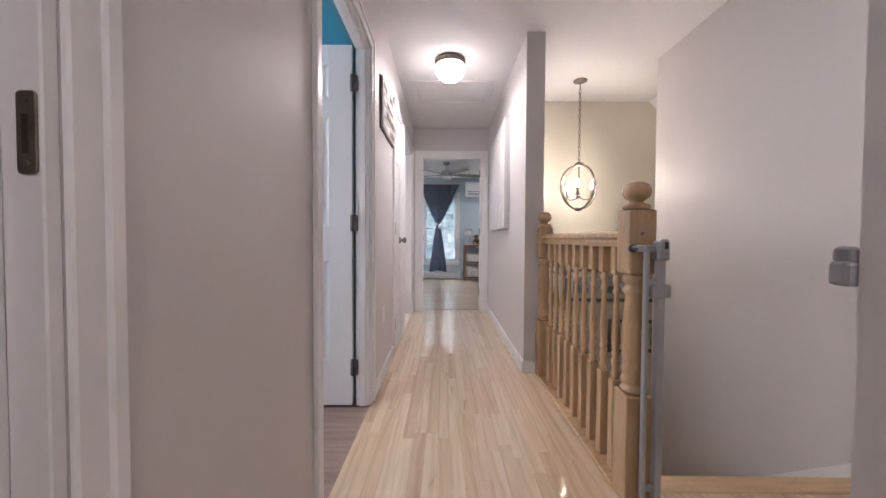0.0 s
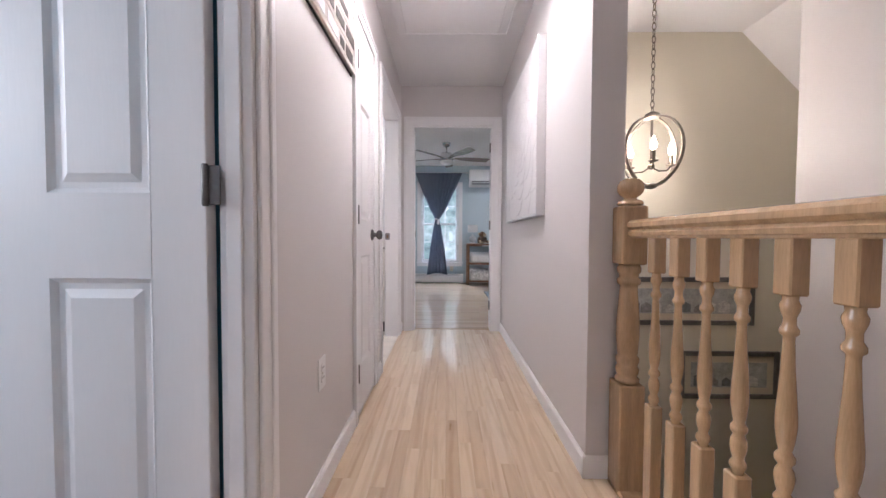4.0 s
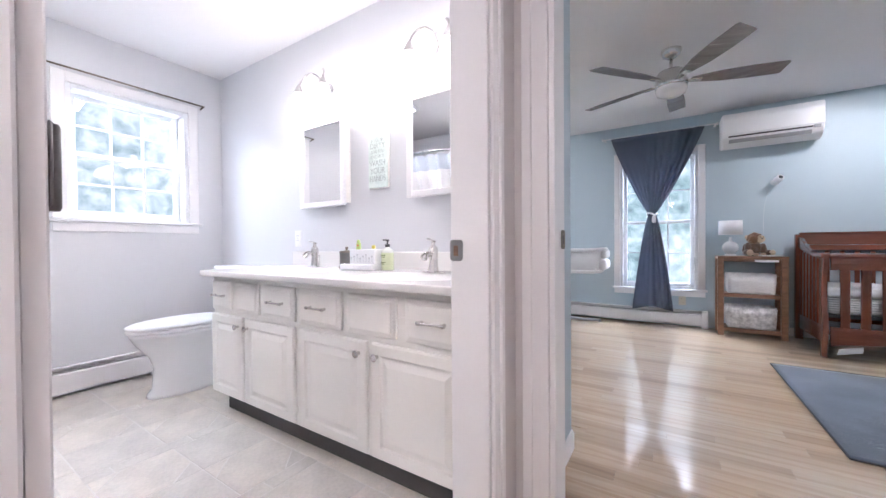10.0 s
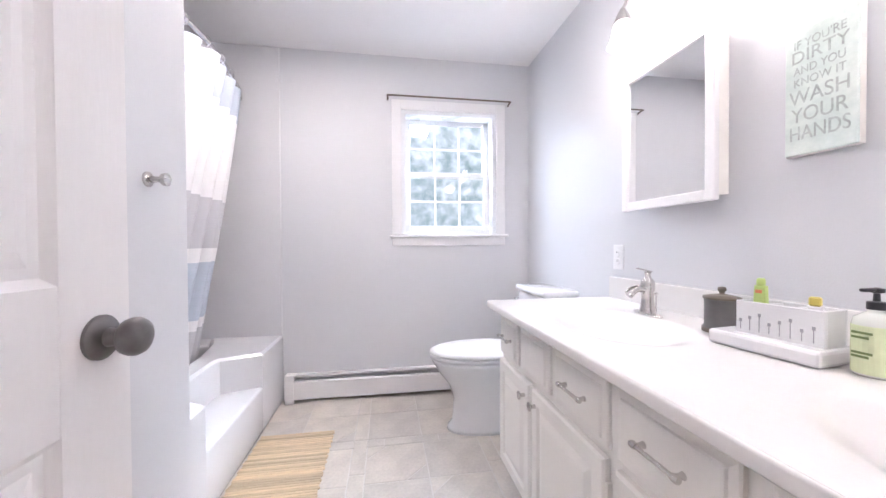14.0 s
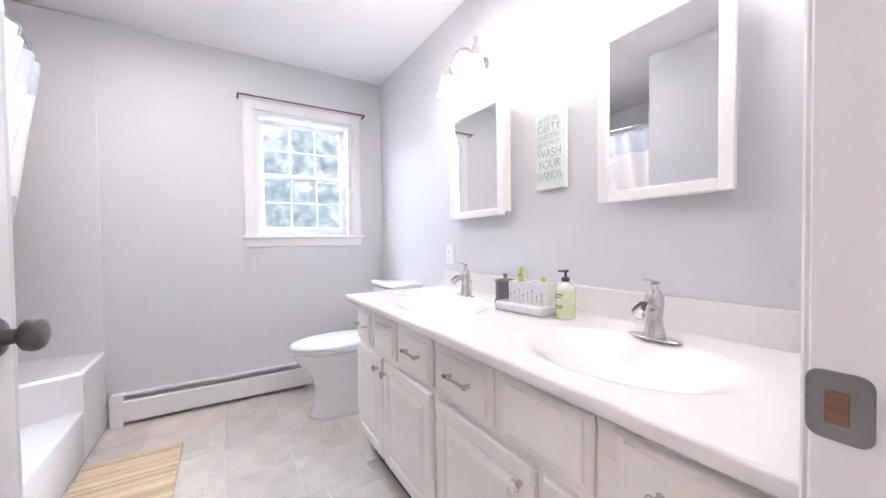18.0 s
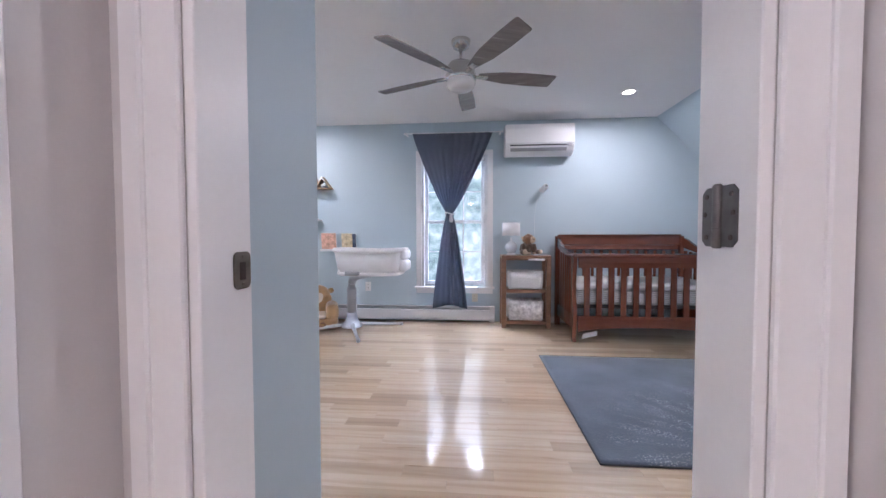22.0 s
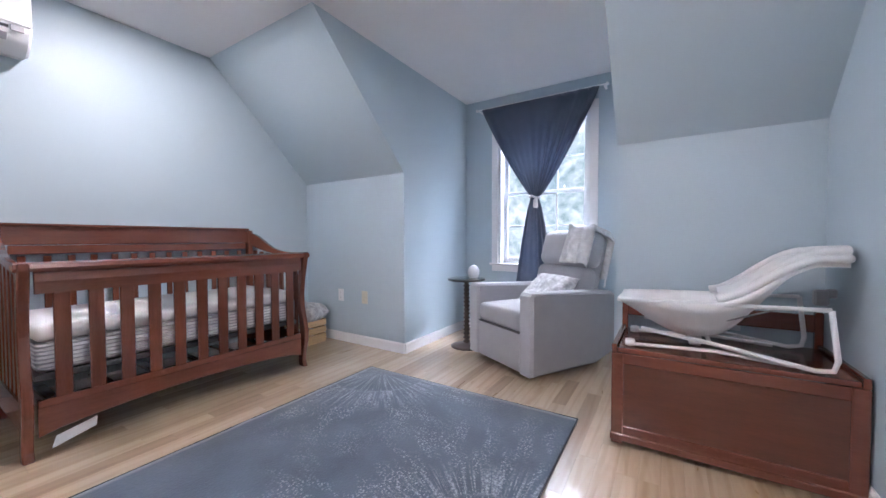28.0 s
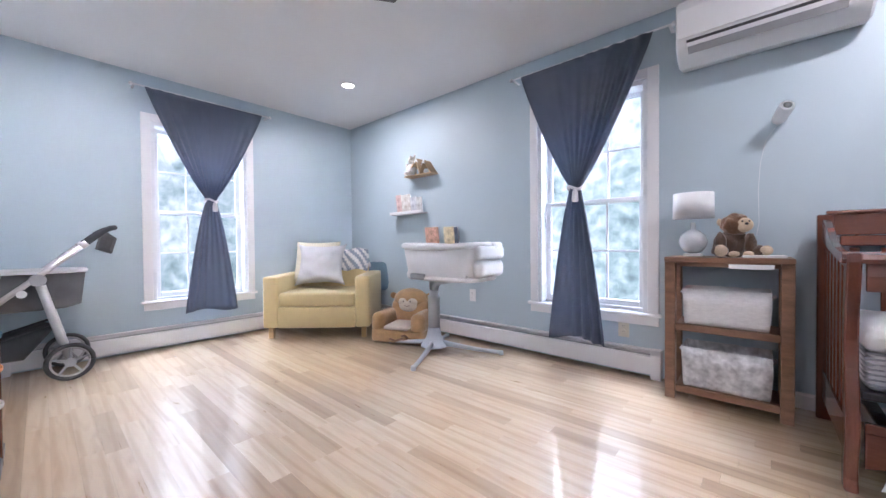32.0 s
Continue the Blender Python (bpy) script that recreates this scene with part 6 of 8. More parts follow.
for k in range(13):
    x = -CW + 0.10 + k * (2 * CW - 0.20) / 12
    part("back_slat", B((x - 0.017, CB - 0.026, 0.268), (x + 0.017, CB - 0.012, 0.883), 0.003), CRIBWOOD_V, crib)
for s in (-1, 1):
    part("back_post", B((s * CW - 0.03, CB - 0.04, 0), (s * CW + 0.03 - (0.0 if s < 0 else 0.02), CB + 0.012, 1.05), 0.006, 2), CRIBWOOD_V, crib)
    # sleigh-shaped front post
    bow = ((0.0, 0.012), (0.04, -0.004), (0.10, 0.002), (0.20, 0.028), (0.28, 0.032), (0.36, 0.014), (0.45, -0.010), (0.55, -0.016), (0.66, -0.004), (0.76, 0.018), (0.84, 0.034), (0.872, 0.034))
    prof = [(CF - d, z) for z, d in bow] + [(CF + 0.050 - d * 0.55, z) for z, d in reversed(bow)]
    part("front_post", P(prof, s * CW - 0.019, s * CW + 0.019, "x", 0.005), CRIBWOOD_V, crib)
    # side: curved top rail, slats, lower rail
    up = [(CF + 0.03, 0.815), (CF + 0.03, 0.875)] + [(CF + 0.05 + (CB - CF - 0.08) * q / 12, 0.872 + 0.155 * (0.5 - 0.5 * math.cos(math.pi * (q / 12) ** 1.5)) ** 1.2) for q in range(13)] + [(CB - 0.03, 0.93)] + [(CB - 0.03 - (CB - CF - 0.08) * q / 12, 0.93 - 0.115 * (q / 12) ** 0.7) for q in range(13)]
    part("side_rail", P(up, s * CW - 0.014, s * CW + 0.014, "x", 0.003), CRIBWOOD, crib)
    part("side_lower_rail", B((s * CW - 0.013, CF + 0.045, 0.12), (s * CW + 0.013, CB - 0.035, 0.26), 0.004), CRIBWOOD, crib)
    for k in range(7):
        y = CF + 0.10 + k * 0.091
        part("side_slat", B((s * CW - 0.008, y - 0.022, 0.258), (s * CW + 0.008, y + 0.022, 0.83 + 0.05 * k / 6), 0.002), CRIBWOOD_V, crib)
part("front_top_rail", P([(CF - 0.024, 0.835), (CF - 0.030, 0.850), (CF - 0.024, 0.868), (CF - 0.004, 0.877), (CF + 0.030, 0.872), (CF + 0.036, 0.852), (CF + 0.026, 0.835)], -CW - 0.03, CW + 0.036, "x", 0.003), CRIBWOOD, crib)
part("front_upper_board", P([(CF - 0.012, 0.735), (CF - 0.016, 0.79), (CF - 0.006, 0.838), (CF + 0.014, 0.838), (CF + 0.010, 0.735)], -CW + 0.032, CW - 0.032, "x", 0.002), CRIBWOOD, crib)
part("front_lower_rail", B((-CW + 0.032, CF - 0.006, 0.225), (CW - 0.032, CF + 0.020, 0.262), 0.004), CRIBWOOD, crib)
ap = [(-CW + 0.032, 0.226), (CW - 0.032, 0.226)] + [(CW - 0.032 - (2 * CW - 0.064) * q / 20, 0.095 + 0.055 * math.sin(math.pi * q / 20) ** 0.6) for q in range(21)]
part("front_apron", P(ap, CF - 0.004, CF + 0.018, "y", 0.002), CRIBWOOD, crib)
for k in range(11):
    x = -CW + 0.118 + k * 0.1165
    part("front_slat", B((x - 0.029, CF - 0.002, 0.258), (x + 0.029, CF + 0.014, 0.74), 0.004), CRIBWOOD_V, crib)
part("mattress_frame", B((-CW + 0.03, CF + 0.05, 0.33), (CW - 0.03, CB - 0.05, 0.36), 0.004), DARK_PLASTIC, crib, "dark metal mattress support")
for k in range(6):
    x = -CW + 0.12 + k * 0.23
    part("floor_slat", B((x, CF + 0.06, 0.13), (x + 0.05, CB - 0.05, 0.142)), CRIBWOOD_V, crib)
mt = thing("crib_mattress", "white mattress with a patterned fitted sheet in the crib", "mattress", (1.735, 8.34, 0.361))
part("mattress", B((-CW + 0.04, CF + 0.06, 0.0), (CW - 0.04, CB - 0.06, 0.150), 0.03, 3), mat("patterned sheet", (0.78, 0.78, 0.79), 0.9, var=0.14, scale=40, bump=0.2, stretch=(0.6, 1, 6)), mt, "", 40)
for k in range(7):
    part("sheet_stripe", B((-CW + 0.0385, CF + 0.0588, 0.022 + 0.019 * k), (CW - 0.0385, CB - 0.0588, 0.030 + 0.019 * k), 0.002), GREYSTRIPE, mt)
part("top_sheet", B((-CW + 0.036, CF + 0.056, 0.140), (CW - 0.036, CB - 0.056, 0.225), 0.035, 4), WHITECLOTH, mt, "white cotton sheet", 40)
lb = thing("paper_label", "white paper label hanging under the crib", "label", (1.19, 7.985, 0.03), 12)
part("card", P([(-0.085, 0.0), (0.075, 0.03), (0.08, 0.075), (-0.07, 0.05)], -0.002, 0.002, "y"), WHITE_PLASTIC, lb)
bk = thing("toy_bin", "wooden crate with a patterned white cushion beside the crib", "crate", (2.85, 8.53, 0))
bk.scale = (0.85, 0.85, 0.9)
for k in range(3):
    part("slat", B((-0.15, -0.19, 0.03 + 0.075 * k), (0.15, -0.178, 0.09 + 0.075 * k), 0.003), STAIRWOOD, bk)
    part("slat", B((-0.15, 0.178, 0.03 + 0.075 * k), (0.15, 0.19, 0.09 + 0.075 * k), 0.003), STAIRWOOD, bk)
    part("end_slat", B((-0.16, -0.178, 0.03 + 0.075 * k), (-0.15, 0.178, 0.09 + 0.075 * k), 0.003), STAIRWOOD, bk)
    part("end_slat", B((0.15, -0.178, 0.03 + 0.075 * k), (0.16, 0.178, 0.09 + 0.075 * k), 0.003), STAIRWOOD, bk)
part("bottom", B((-0.15, -0.18, 0.0), (0.15, 0.18, 0.03)), STAIRWOOD, bk)
PATTERN = mat("grey leaf print cloth", (0.40, 0.39, 0.40), 0.9, var=0.05, scale=24, bump=0.2, tint=(0.74, 0.73, 0.73), detail=1.0)
cu2 = thing("cushion", "white and grey patterned cushion in a crate", "cushion", (2.87, 8.53, 0.275), 20)
part("cushion", pillow(0.30, 0.34, 0.18, 12, seed=7), PATTERN, cu2, "", 60)

# ---------------------------------------------------------------- bedroom: night stand and what is on it
st = thing("shelf_stand", "brown wooden side stand with two open shelves", "shelf", (0.64, 8.60, 0))
for sx in (-1, 1):
    for sy in (-1, 1):
        part("leg", B((sx * 0.25 - 0.026, sy * 0.115 - 0.026, 0), (sx * 0.25 + 0.026, sy * 0.115 + 0.026, 0.80), 0.003), STANDWOOD, st)
part("top", B((-0.277, -0.152, 0.80), (0.277, 0.152, 0.830), 0.004), STANDWOOD, st)
for z in (0.425, 0.065):
    part("shelf_board", B((-0.224, -0.120, z), (0.224, 0.120, z + 0.018), 0.002), STANDWOOD, st)
    part("front_rail", B((-0.224, -0.128, z - 0.022), (0.224, -0.108, z + 0.016), 0.002), STANDWOOD, st)
for z in (0.775,):
    part("apron", B((-0.224, -0.120, z), (0.224, -0.104, 0.80), 0.002), STANDWOOD, st)


def bin_(name, label, at, w, d, h, material, liner=None):
    b = thing(name, label, "storage bin", at)
    bm = bmesh.new()
    n = 10
    rnd = random.Random(int(w * 1000))
    ring = []
    for lev, (s, z) in enumerate(((0.94, 0.0), (0.96, 0.02), (1.0, h * 0.6), (1.0, h), (0.955, h), (0.93, h * 0.3))):
        loop = []
        pts = [(-1 + 2 * i / n, -1) for i in range(n)] + [(1, -1 + 2 * i / n) for i in range(n)] + [(1 - 2 * i / n, 1) for i in range(n)] + [(-1, 1 - 2 * i / n) for i in range(n)]
        for u, v in pts:
            wob = 1 + 0.018 * noise.noise((u * 3, v * 3, lev * 0.8))
            loop.append(bm.verts.new((u * w / 2 * s * wob, v * d / 2 * s * wob, z + (0.008 * noise.noise((u * 4, v * 4, 5)) if lev in (3, 4) else 0))))
        ring.append(loop)
    m = len(ring[0])
    for a, b2 in zip(ring, ring[1:]):
        for k in range(m):
            bm.faces.new((a[k], a[(k + 1) % m], b2[(k + 1) % m], b2[k]))
    bm.faces.new(ring[0][::-1])
    bm.faces.new(ring[-1])
    part("bin", bm, material, b, "", 50)
    for s in (-1, 1):
        part("handle", T([(s * w / 2 * 0.99, -0.04, h * 0.8), (s * (w / 2 + 0.014), -0.035, h * 0.86), (s * (w / 2 + 0.014), 0.035, h * 0.86), (s * w / 2 * 0.99, 0.04, h * 0.8)], 0.006, 8), liner or material, b, "", 60)
    return b


WHITEWEAVE = mat("white woven fibre", (0.72, 0.71, 0.71), 0.85, var=0.10, scale=30, bump=0.6, bump_scale=110, stretch=(1, 1, 2.5))
bin_("storage_basket", "white woven basket on the middle shelf", (0.64, 8.60, 0.444), 0.385, 0.215, 0.205, WHITEWEAVE)
bin_("storage_basket", "white and grey leaf-print fabric bin on the bottom shelf", (0.64, 8.60, 0.084), 0.395, 0.22, 0.225, PATTERN, WHITECLOTH)
lp = thing("table_lamp", "white glass ball table lamp with a drum shade", "table lamp", (0.485, 8.61, 0.831))
part("base", B((-0.045, -0.045, 0), (0.045, 0.045, 0.018), 0.004), WHITE_PLASTIC, lp)
part("ball", L([(0.02, 0.018), (0.045, 0.03), (0.066, 0.06), (0.072, 0.09), (0.062, 0.125), (0.035, 0.15), (0.015, 0.158), (0.012, 0.20)], 28), mat("pearl glass", (0.62, 0.64, 0.67), 0.12, var=0.06, scale=12, coat=0.5), lp, "silvery ball of mottled glass", 60)
shd = part("shade", L([(0.100, 0.225), (0.104, 0.225), (0.102, 0.375), (0.098, 0.375), (0.100, 0.230)], 36), mat("white linen shade", (0.80, 0.79, 0.80), 0.9, var=0.03, bump=0.2, bump_scale=300), lp, "white drum shade", 60)
mk = thing("plush_monkey", "brown plush monkey with a beige face sitting on the stand", "plush toy", (0.672, 8.60, 0.831), 20)
BEIGEFUR = mat("beige plush", (0.58, 0.46, 0.33), 0.95, var=0.15, scale=20, bump=0.6, bump_scale=140)
RUSSETFUR = mat("russet plush", (0.17, 0.088, 0.045), 0.95, var=0.3, scale=18, bump=1.0, bump_scale=120, sheen=0.5)
for nm, c, r, fur in (("body", (0.0, 0.010, 0.072), (0.086, 0.062, 0.078), BROWNFUR), ("head", (0.008, -0.012, 0.180), (0.068, 0.060, 0.062), RUSSETFUR), ("face", (0.030, -0.056, 0.176), (0.042, 0.024, 0.040), BEIGEFUR),
                      ("ear", (-0.062, 0.004, 0.196), (0.014, 0.009, 0.020), BEIGEFUR), ("ear", (0.076, 0.000, 0.178), (0.012, 0.009, 0.018), BEIGEFUR),
                      ("leg", (-0.078, -0.052, 0.034), (0.036, 0.060, 0.034), BROWNFUR), ("leg", (0.092, -0.050, 0.034), (0.036, 0.060, 0.034), BROWNFUR), ("paw", (-0.088, -0.108, 0.036), (0.030, 0.014, 0.033), BEIGEFUR),
                      ("paw", (0.110, -0.104, 0.038), (0.028, 0.014, 0.026), BEIGEFUR), ("arm", (-0.070, -0.038, 0.078), (0.026, 0.034, 0.060), BROWNFUR), ("arm", (0.062, -0.044, 0.070), (0.028, 0.036, 0.062), BROWNFUR),
                      ("hand_pad", (-0.022, -0.082, 0.018), (0.026, 0.016, 0.016), BEIGEFUR), ("hand_pad", (0.040, -0.084, 0.018), (0.024, 0.016, 0.016), BEIGEFUR),
                      ("eye", (0.016, -0.076, 0.196), (0.005, 0.005, 0.005), DARK_PLASTIC), ("eye", (0.048, -0.074, 0.196), (0.005, 0.005, 0.005), DARK_PLASTIC), ("nose", (0.034, -0.081, 0.182), (0.010, 0.006, 0.007), DARK_PLASTIC)):
    part(nm, blob(c, r, 4 if r[0] > 0.05 else 3 if r[0] > 0.012 else 2, 0.16 if fur is not BEIGEFUR and fur is not DARK_PLASTIC else 0.04, c[0] * 9), fur, mk, "", 80)
part("label", B((0.02, -0.1535, 0.772), (0.20, -0.1515, 0.796), 0.0005), WHITE_PLASTIC, st, "white paper tag under the top edge")
pbk = thing("book", "flat white book lying on the stand", "book", (0.80, 8.56, 0.831), 4)
part("cover", B((-0.085, -0.06, 0), (0.085, 0.06, 0.012), 0.002), WHITE_PLASTIC, pbk)
cm = thing("security_camera", "small white wall camera with a black lens", "camera", (0.862, 8.768, 1.60))
cm.scale = (1.15, 1.15, 1.15)
part("bracket", L([(0.026, 0), (0.026, 0.006), (0.010, 0.010), (0.008, 0.045)], 18, pose(0, 0, 0, 90)), WHITE_PLASTIC, cm, "", 40)
part("barrel", L([(0.020, -0.045), (0.027, -0.040), (0.029, 0.0), (0.029, 0.045), (0.026, 0.050), (0.016, 0.0515), (0.003, 0.0515)], 22, Matrix.Translation((0.012, -0.060, 0.012)) @ pose(0, 0, 0, 66, 0, 18)), WHITE_PLASTIC, cm, "white barrel", 40)
part("lens", L([(0.0165, 0.0505), (0.016, 0.054), (0.010, 0.056), (0.002, 0.0555)], 20, Matrix.Translation((0.012, -0.060, 0.012)) @ pose(0, 0, 0, 66, 0, 18)), DARK_PLASTIC, cm, "black lens", 40)
part("cord", T([(0.0, -0.008, -0.02), (-0.045, -0.006, -0.09), (-0.066, -0.006, -0.20), (-0.074, -0.006, -0.34), (-0.070, -0.006, -0.50), (-0.080, -0.006, -0.565)], 0.0009, 6), WHITE_PLASTIC, cm, "thin white cord", 60)

# ---------------------------------------------------------------- bedroom: air conditioner, fan, downlights
ac = thing("air_conditioner", "white wall-mounted air conditioner above the stand", "air conditioner", (0.795, 8.768, 1.98))
part("body", P([(0, 0.02), (-0.10, 0.0), (-0.17, 0.03), (-0.215, 0.075), (-0.232, 0.11), (-0.235, 0.30), (-0.225, 0.345), (0, 0.345)], -0.39, 0.39, "x", 0.012), WHITE_PLASTIC, ac, "", 30)
part("front_panel", P([(-0.236, 0.125), (-0.241, 0.13), (-0.243, 0.29), (-0.236, 0.335)], -0.385, 0.385, "x", 0.003), WHITE_PLASTIC, ac)
part("air_slot", P([(-0.195, 0.046), (-0.222, 0.078), (-0.226, 0.074), (-0.199, 0.043)], -0.33, 0.30, "x"), GREY_PLASTIC, ac, "grey outlet slot")
part("flap", P([(-0.196, 0.052), (-0.224, 0.092), (-0.234, 0.096), (-0.206, 0.052)], -0.335, 0.305, "x", 0.002), WHITE_PLASTIC, ac, "hinged white flap")
part("air_slot", P([(-0.229, 0.098), (-0.2335, 0.112), (-0.2365, 0.112), (-0.233, 0.098)], -0.335, 0.305, "x"), DARK_PLASTIC, ac)
part("status_panel", B((0.31, -0.239, 0.09), (0.36, -0.231, 0.12), 0.002), GREY_PLASTIC, ac)

fan = thing("ceiling_fan", "five-blade ceiling fan in brushed nickel with grey blades", "ceiling fan", (-0.055, 6.975, 0))
part("canopy", L([(0.068, H - 0.001), (0.068, H - 0.012), (0.058, H - 0.045), (0.030, H - 0.062), (0.014, H - 0.066)], 28), NICKEL, fan, "", 40)
part("downrod", T([(0, 0, H - 0.06), (0, 0, 2.25)], 0.011, 12), NICKEL, fan, "", 60)
part("motor_housing", L([(0.030, 2.285), (0.085, 2.275), (0.098, 2.255), (0.098, 2.205), (0.108, 2.195), (0.108, 2.160), (0.100, 2.152)], 36), NICKEL, fan, "", 40)
part("light_bowl", L([(0.102, 2.155), (0.106, 2.135), (0.096, 2.108), (0.066, 2.092), (0.003, 2.086)], 32), mat("opal glass", (0.80, 0.79, 0.80), 0.2, var=0.02), fan, "unlit opal glass bowl", 60)
BLADE = mat("grey oak blade", (0.22, 0.195, 0.19), 0.26, var=0.22, scale=5, bump=0.08, bump_scale=50, stretch=(0.7, 7, 1))
for k in range(5):
    a = 14 + 72 * k
    m = pose(0, 0, 2.20, 0, 0, a)
    ol = [(0.13, -0.026), (0.20, -0.042), (0.32, -0.062), (0.50, -0.070), (0.69, -0.066), (0.705, -0.058), (0.690, 0.055), (0.68, 0.060), (0.50, 0.064), (0.32, 0.056), (0.20, 0.036), (0.13, 0.024)]
    b = P(ol, -0.004, 0.004, "z", 0.0015)
    bmesh.ops.transform(b, matrix=m @ pose(0, 0, 0, -13), verts=b.verts)
    part("blade", b, BLADE, fan, "grey wood-grain blade")
    part("blade_iron", B((0.085, -0.022, -0.012), (0.20, 0.022, -0.004), 0.004, 1, m @ pose(0, 0, 0, -10)), NICKEL, fan)
# the last two, near y 6, are unseen and added to mirror the first pair
for dx, dy in ((-2.16, 7.99), (1.535, 8.0), (-2.16, 6.2), (1.535, 6.05)):
    dl = thing("recessed_light", "lit recessed round ceiling light", "ceiling light", (dx, dy, H), group="recessed lights in the bedroom ceiling")
    part("trim_ring", L([(0.070, -0.0005), (0.072, -0.004), (0.058, -0.009), (0.052, -0.004), (0.052, -0.0005)], 28), WHITE_PLASTIC, dl, "", 40)
    part("lens", L([(0.051, -0.0008), (0.050, -0.004), (0.02, -0.0045)], 28), DOWNLIGHT, dl, "glowing lens")

# ---------------------------------------------------------------- bedroom: wall shelves, books
def book(label, at, w, h, d, colour, rz=0, lean=0):
    b = thing("book", label, "book", at, rz, group="books on the wall shelves")
    c = mat("book cover", colour, 0.5, var=0.25, scale=18, tint=tuple(min(1, q * 1.4 + 0.08) for q in colour))
    part("cover", B((-w / 2, -d, 0), (w / 2, 0, h), 0.0015, 1, pose(0, 0, 0, lean)), c, b)
    part("pages", B((-w / 2 + 0.003, -d + 0.002, 0.003), (w / 2 + 0.0008, -0.002, h + 0.0006), 0.0, 1, pose(0, 0, 0, lean)), WHITE_PLASTIC, b)
    return b


def ledge(label, x0, x1, z):
    s = thing("wall_shelf", label, "shelf", ((x0 + x1) / 2, 8.769, z))
    w = (x1 - x0) / 2
    part("board", B((-w, -0.105, 0), (w, 0, 0.014), 0.002), TRIM, s)
    part("front_lip", B((-w, -0.115, 0), (w, -0.105, 0.030), 0.002), TRIM, s)
    return s


PINE = mat("light pine", (0.46, 0.31, 0.18), 0.5, var=0.2, scale=7, stretch=(0.8, 5, 5), bump=0.08)
ms = thing("mountain_shelf", "small wooden shelf shaped like two mountain peaks", "shelf", (-1.91, 8.769, 1.64))
part("base", B((-0.205, -0.115, 0), (0.195, 0, 0.012), 0.002), PINE, ms)
for x0, x1, xp, h in ((-0.175, 0.035, -0.030, 0.185), (0.010, 0.190, 0.085, 0.150)):
    part("slope", P([(x0, 0.012), (x0 + 0.014, 0.012), (xp + 0.004, h - 0.012), (xp, h)], -0.11, -0.002, "y"), PINE, ms)
    part("slope", P([(x1, 0.012), (x1 - 0.014, 0.012), (xp - 0.004, h - 0.012), (xp, h)], -0.11, -0.002, "y"), PINE, ms)
    part("snow_cap", P([(xp - 0.03, h - 0.05), (xp, h + 0.004), (xp + 0.03, h - 0.05), (xp, h - 0.028)], -0.112, -0.100, "y"), WHITE_PLASTIC, ms, "white painted peak")
PALEFUR = mat("grey white fur", (0.56, 0.51, 0.49), 0.95, var=0.22, scale=25, bump=1.0, bump_scale=90, sheen=0.4)
pt = thing("plush_toy", "fluffy pale grey plush leaning on the mountain shelf", "plush toy", (-1.91, 8.70, 1.653))
for nm, c, r in (("body", (-0.135, 0.0, 0.072), (0.058, 0.048, 0.068)), ("head", (-0.118, -0.008, 0.168), (0.047, 0.042, 0.042)), ("ear", (-0.152, 0.0, 0.208), (0.016, 0.010, 0.020)), ("ear", (-0.086, 0.0, 0.208), (0.016, 0.010, 0.020)),
                 ("arm", (-0.178, -0.020, 0.105), (0.020, 0.020, 0.036)), ("leg", (-0.165, -0.045, 0.022), (0.024, 0.034, 0.022)), ("leg", (-0.100, -0.050, 0.022), (0.024, 0.034, 0.022)), ("muzzle", (-0.112, -0.046, 0.160), (0.018, 0.012, 0.015))):
    part(nm, blob(c, r, 3, 0.14, c[0] * 30), PALEFUR, pt, "", 80)
for nm, lab, c, r, m in (("toy_figure", "small blue and white toy inside the mountain shelf", (-1.925, 8.70, 1.692), (0.026, 0.03, 0.038), mat("blue white toy", (0.42, 0.52, 0.60), 0.5, var=0.4, scale=50)), ("ornament", "small white and blue ornament inside the mountain shelf", (-1.815, 8.70, 1.680), (0.034, 0.03, 0.027), mat("glazed white", (0.45, 0.48, 0.52), 0.4, var=0.45, scale=60))):
    e = thing(nm, lab, "toy", c)
    part("body", blob((0, 0, 0), r, 3, 0.25, r[0] * 50), m, e, "", 80)
ledge("white narrow picture ledge with books", -2.365, -1.865, 1.245)
for q in ((-2.275, 0.09, 0.215, (0.66, 0.40, 0.38), "pink picture book on a wall ledge"), (-2.16, 0.15, 0.21, (0.68, 0.58, 0.50), "cream picture book on a wall ledge"), (-2.045, 0.09, 0.175, (0.50, 0.52, 0.60), "pale blue book on a wall ledge"), (-1.955, 0.08, 0.165, (0.50, 0.50, 0.50), "grey picture book on a wall ledge")):
    book(q[4], (q[0], 8.745, 1.2595), q[1], q[2], 0.012, q[3], 0, 7)
ledge("white narrow picture ledge with books", -1.85, -1.35, 0.865)
for q in ((-1.765, 0.19, 0.215, (0.50, 0.28, 0.20), "orange and green picture book on a wall ledge"), (-1.53, 0.14, 0.21, (0.56, 0.44, 0.28), "yellow picture book on a wall ledge"), (-1.44, 0.05, 0.205, (0.05, 0.07, 0.12), "dark book on a wall ledge")):
    book(q[4], (q[0], 8.745, 0.8795), q[1], q[2], 0.014, q[3], 0, 7)

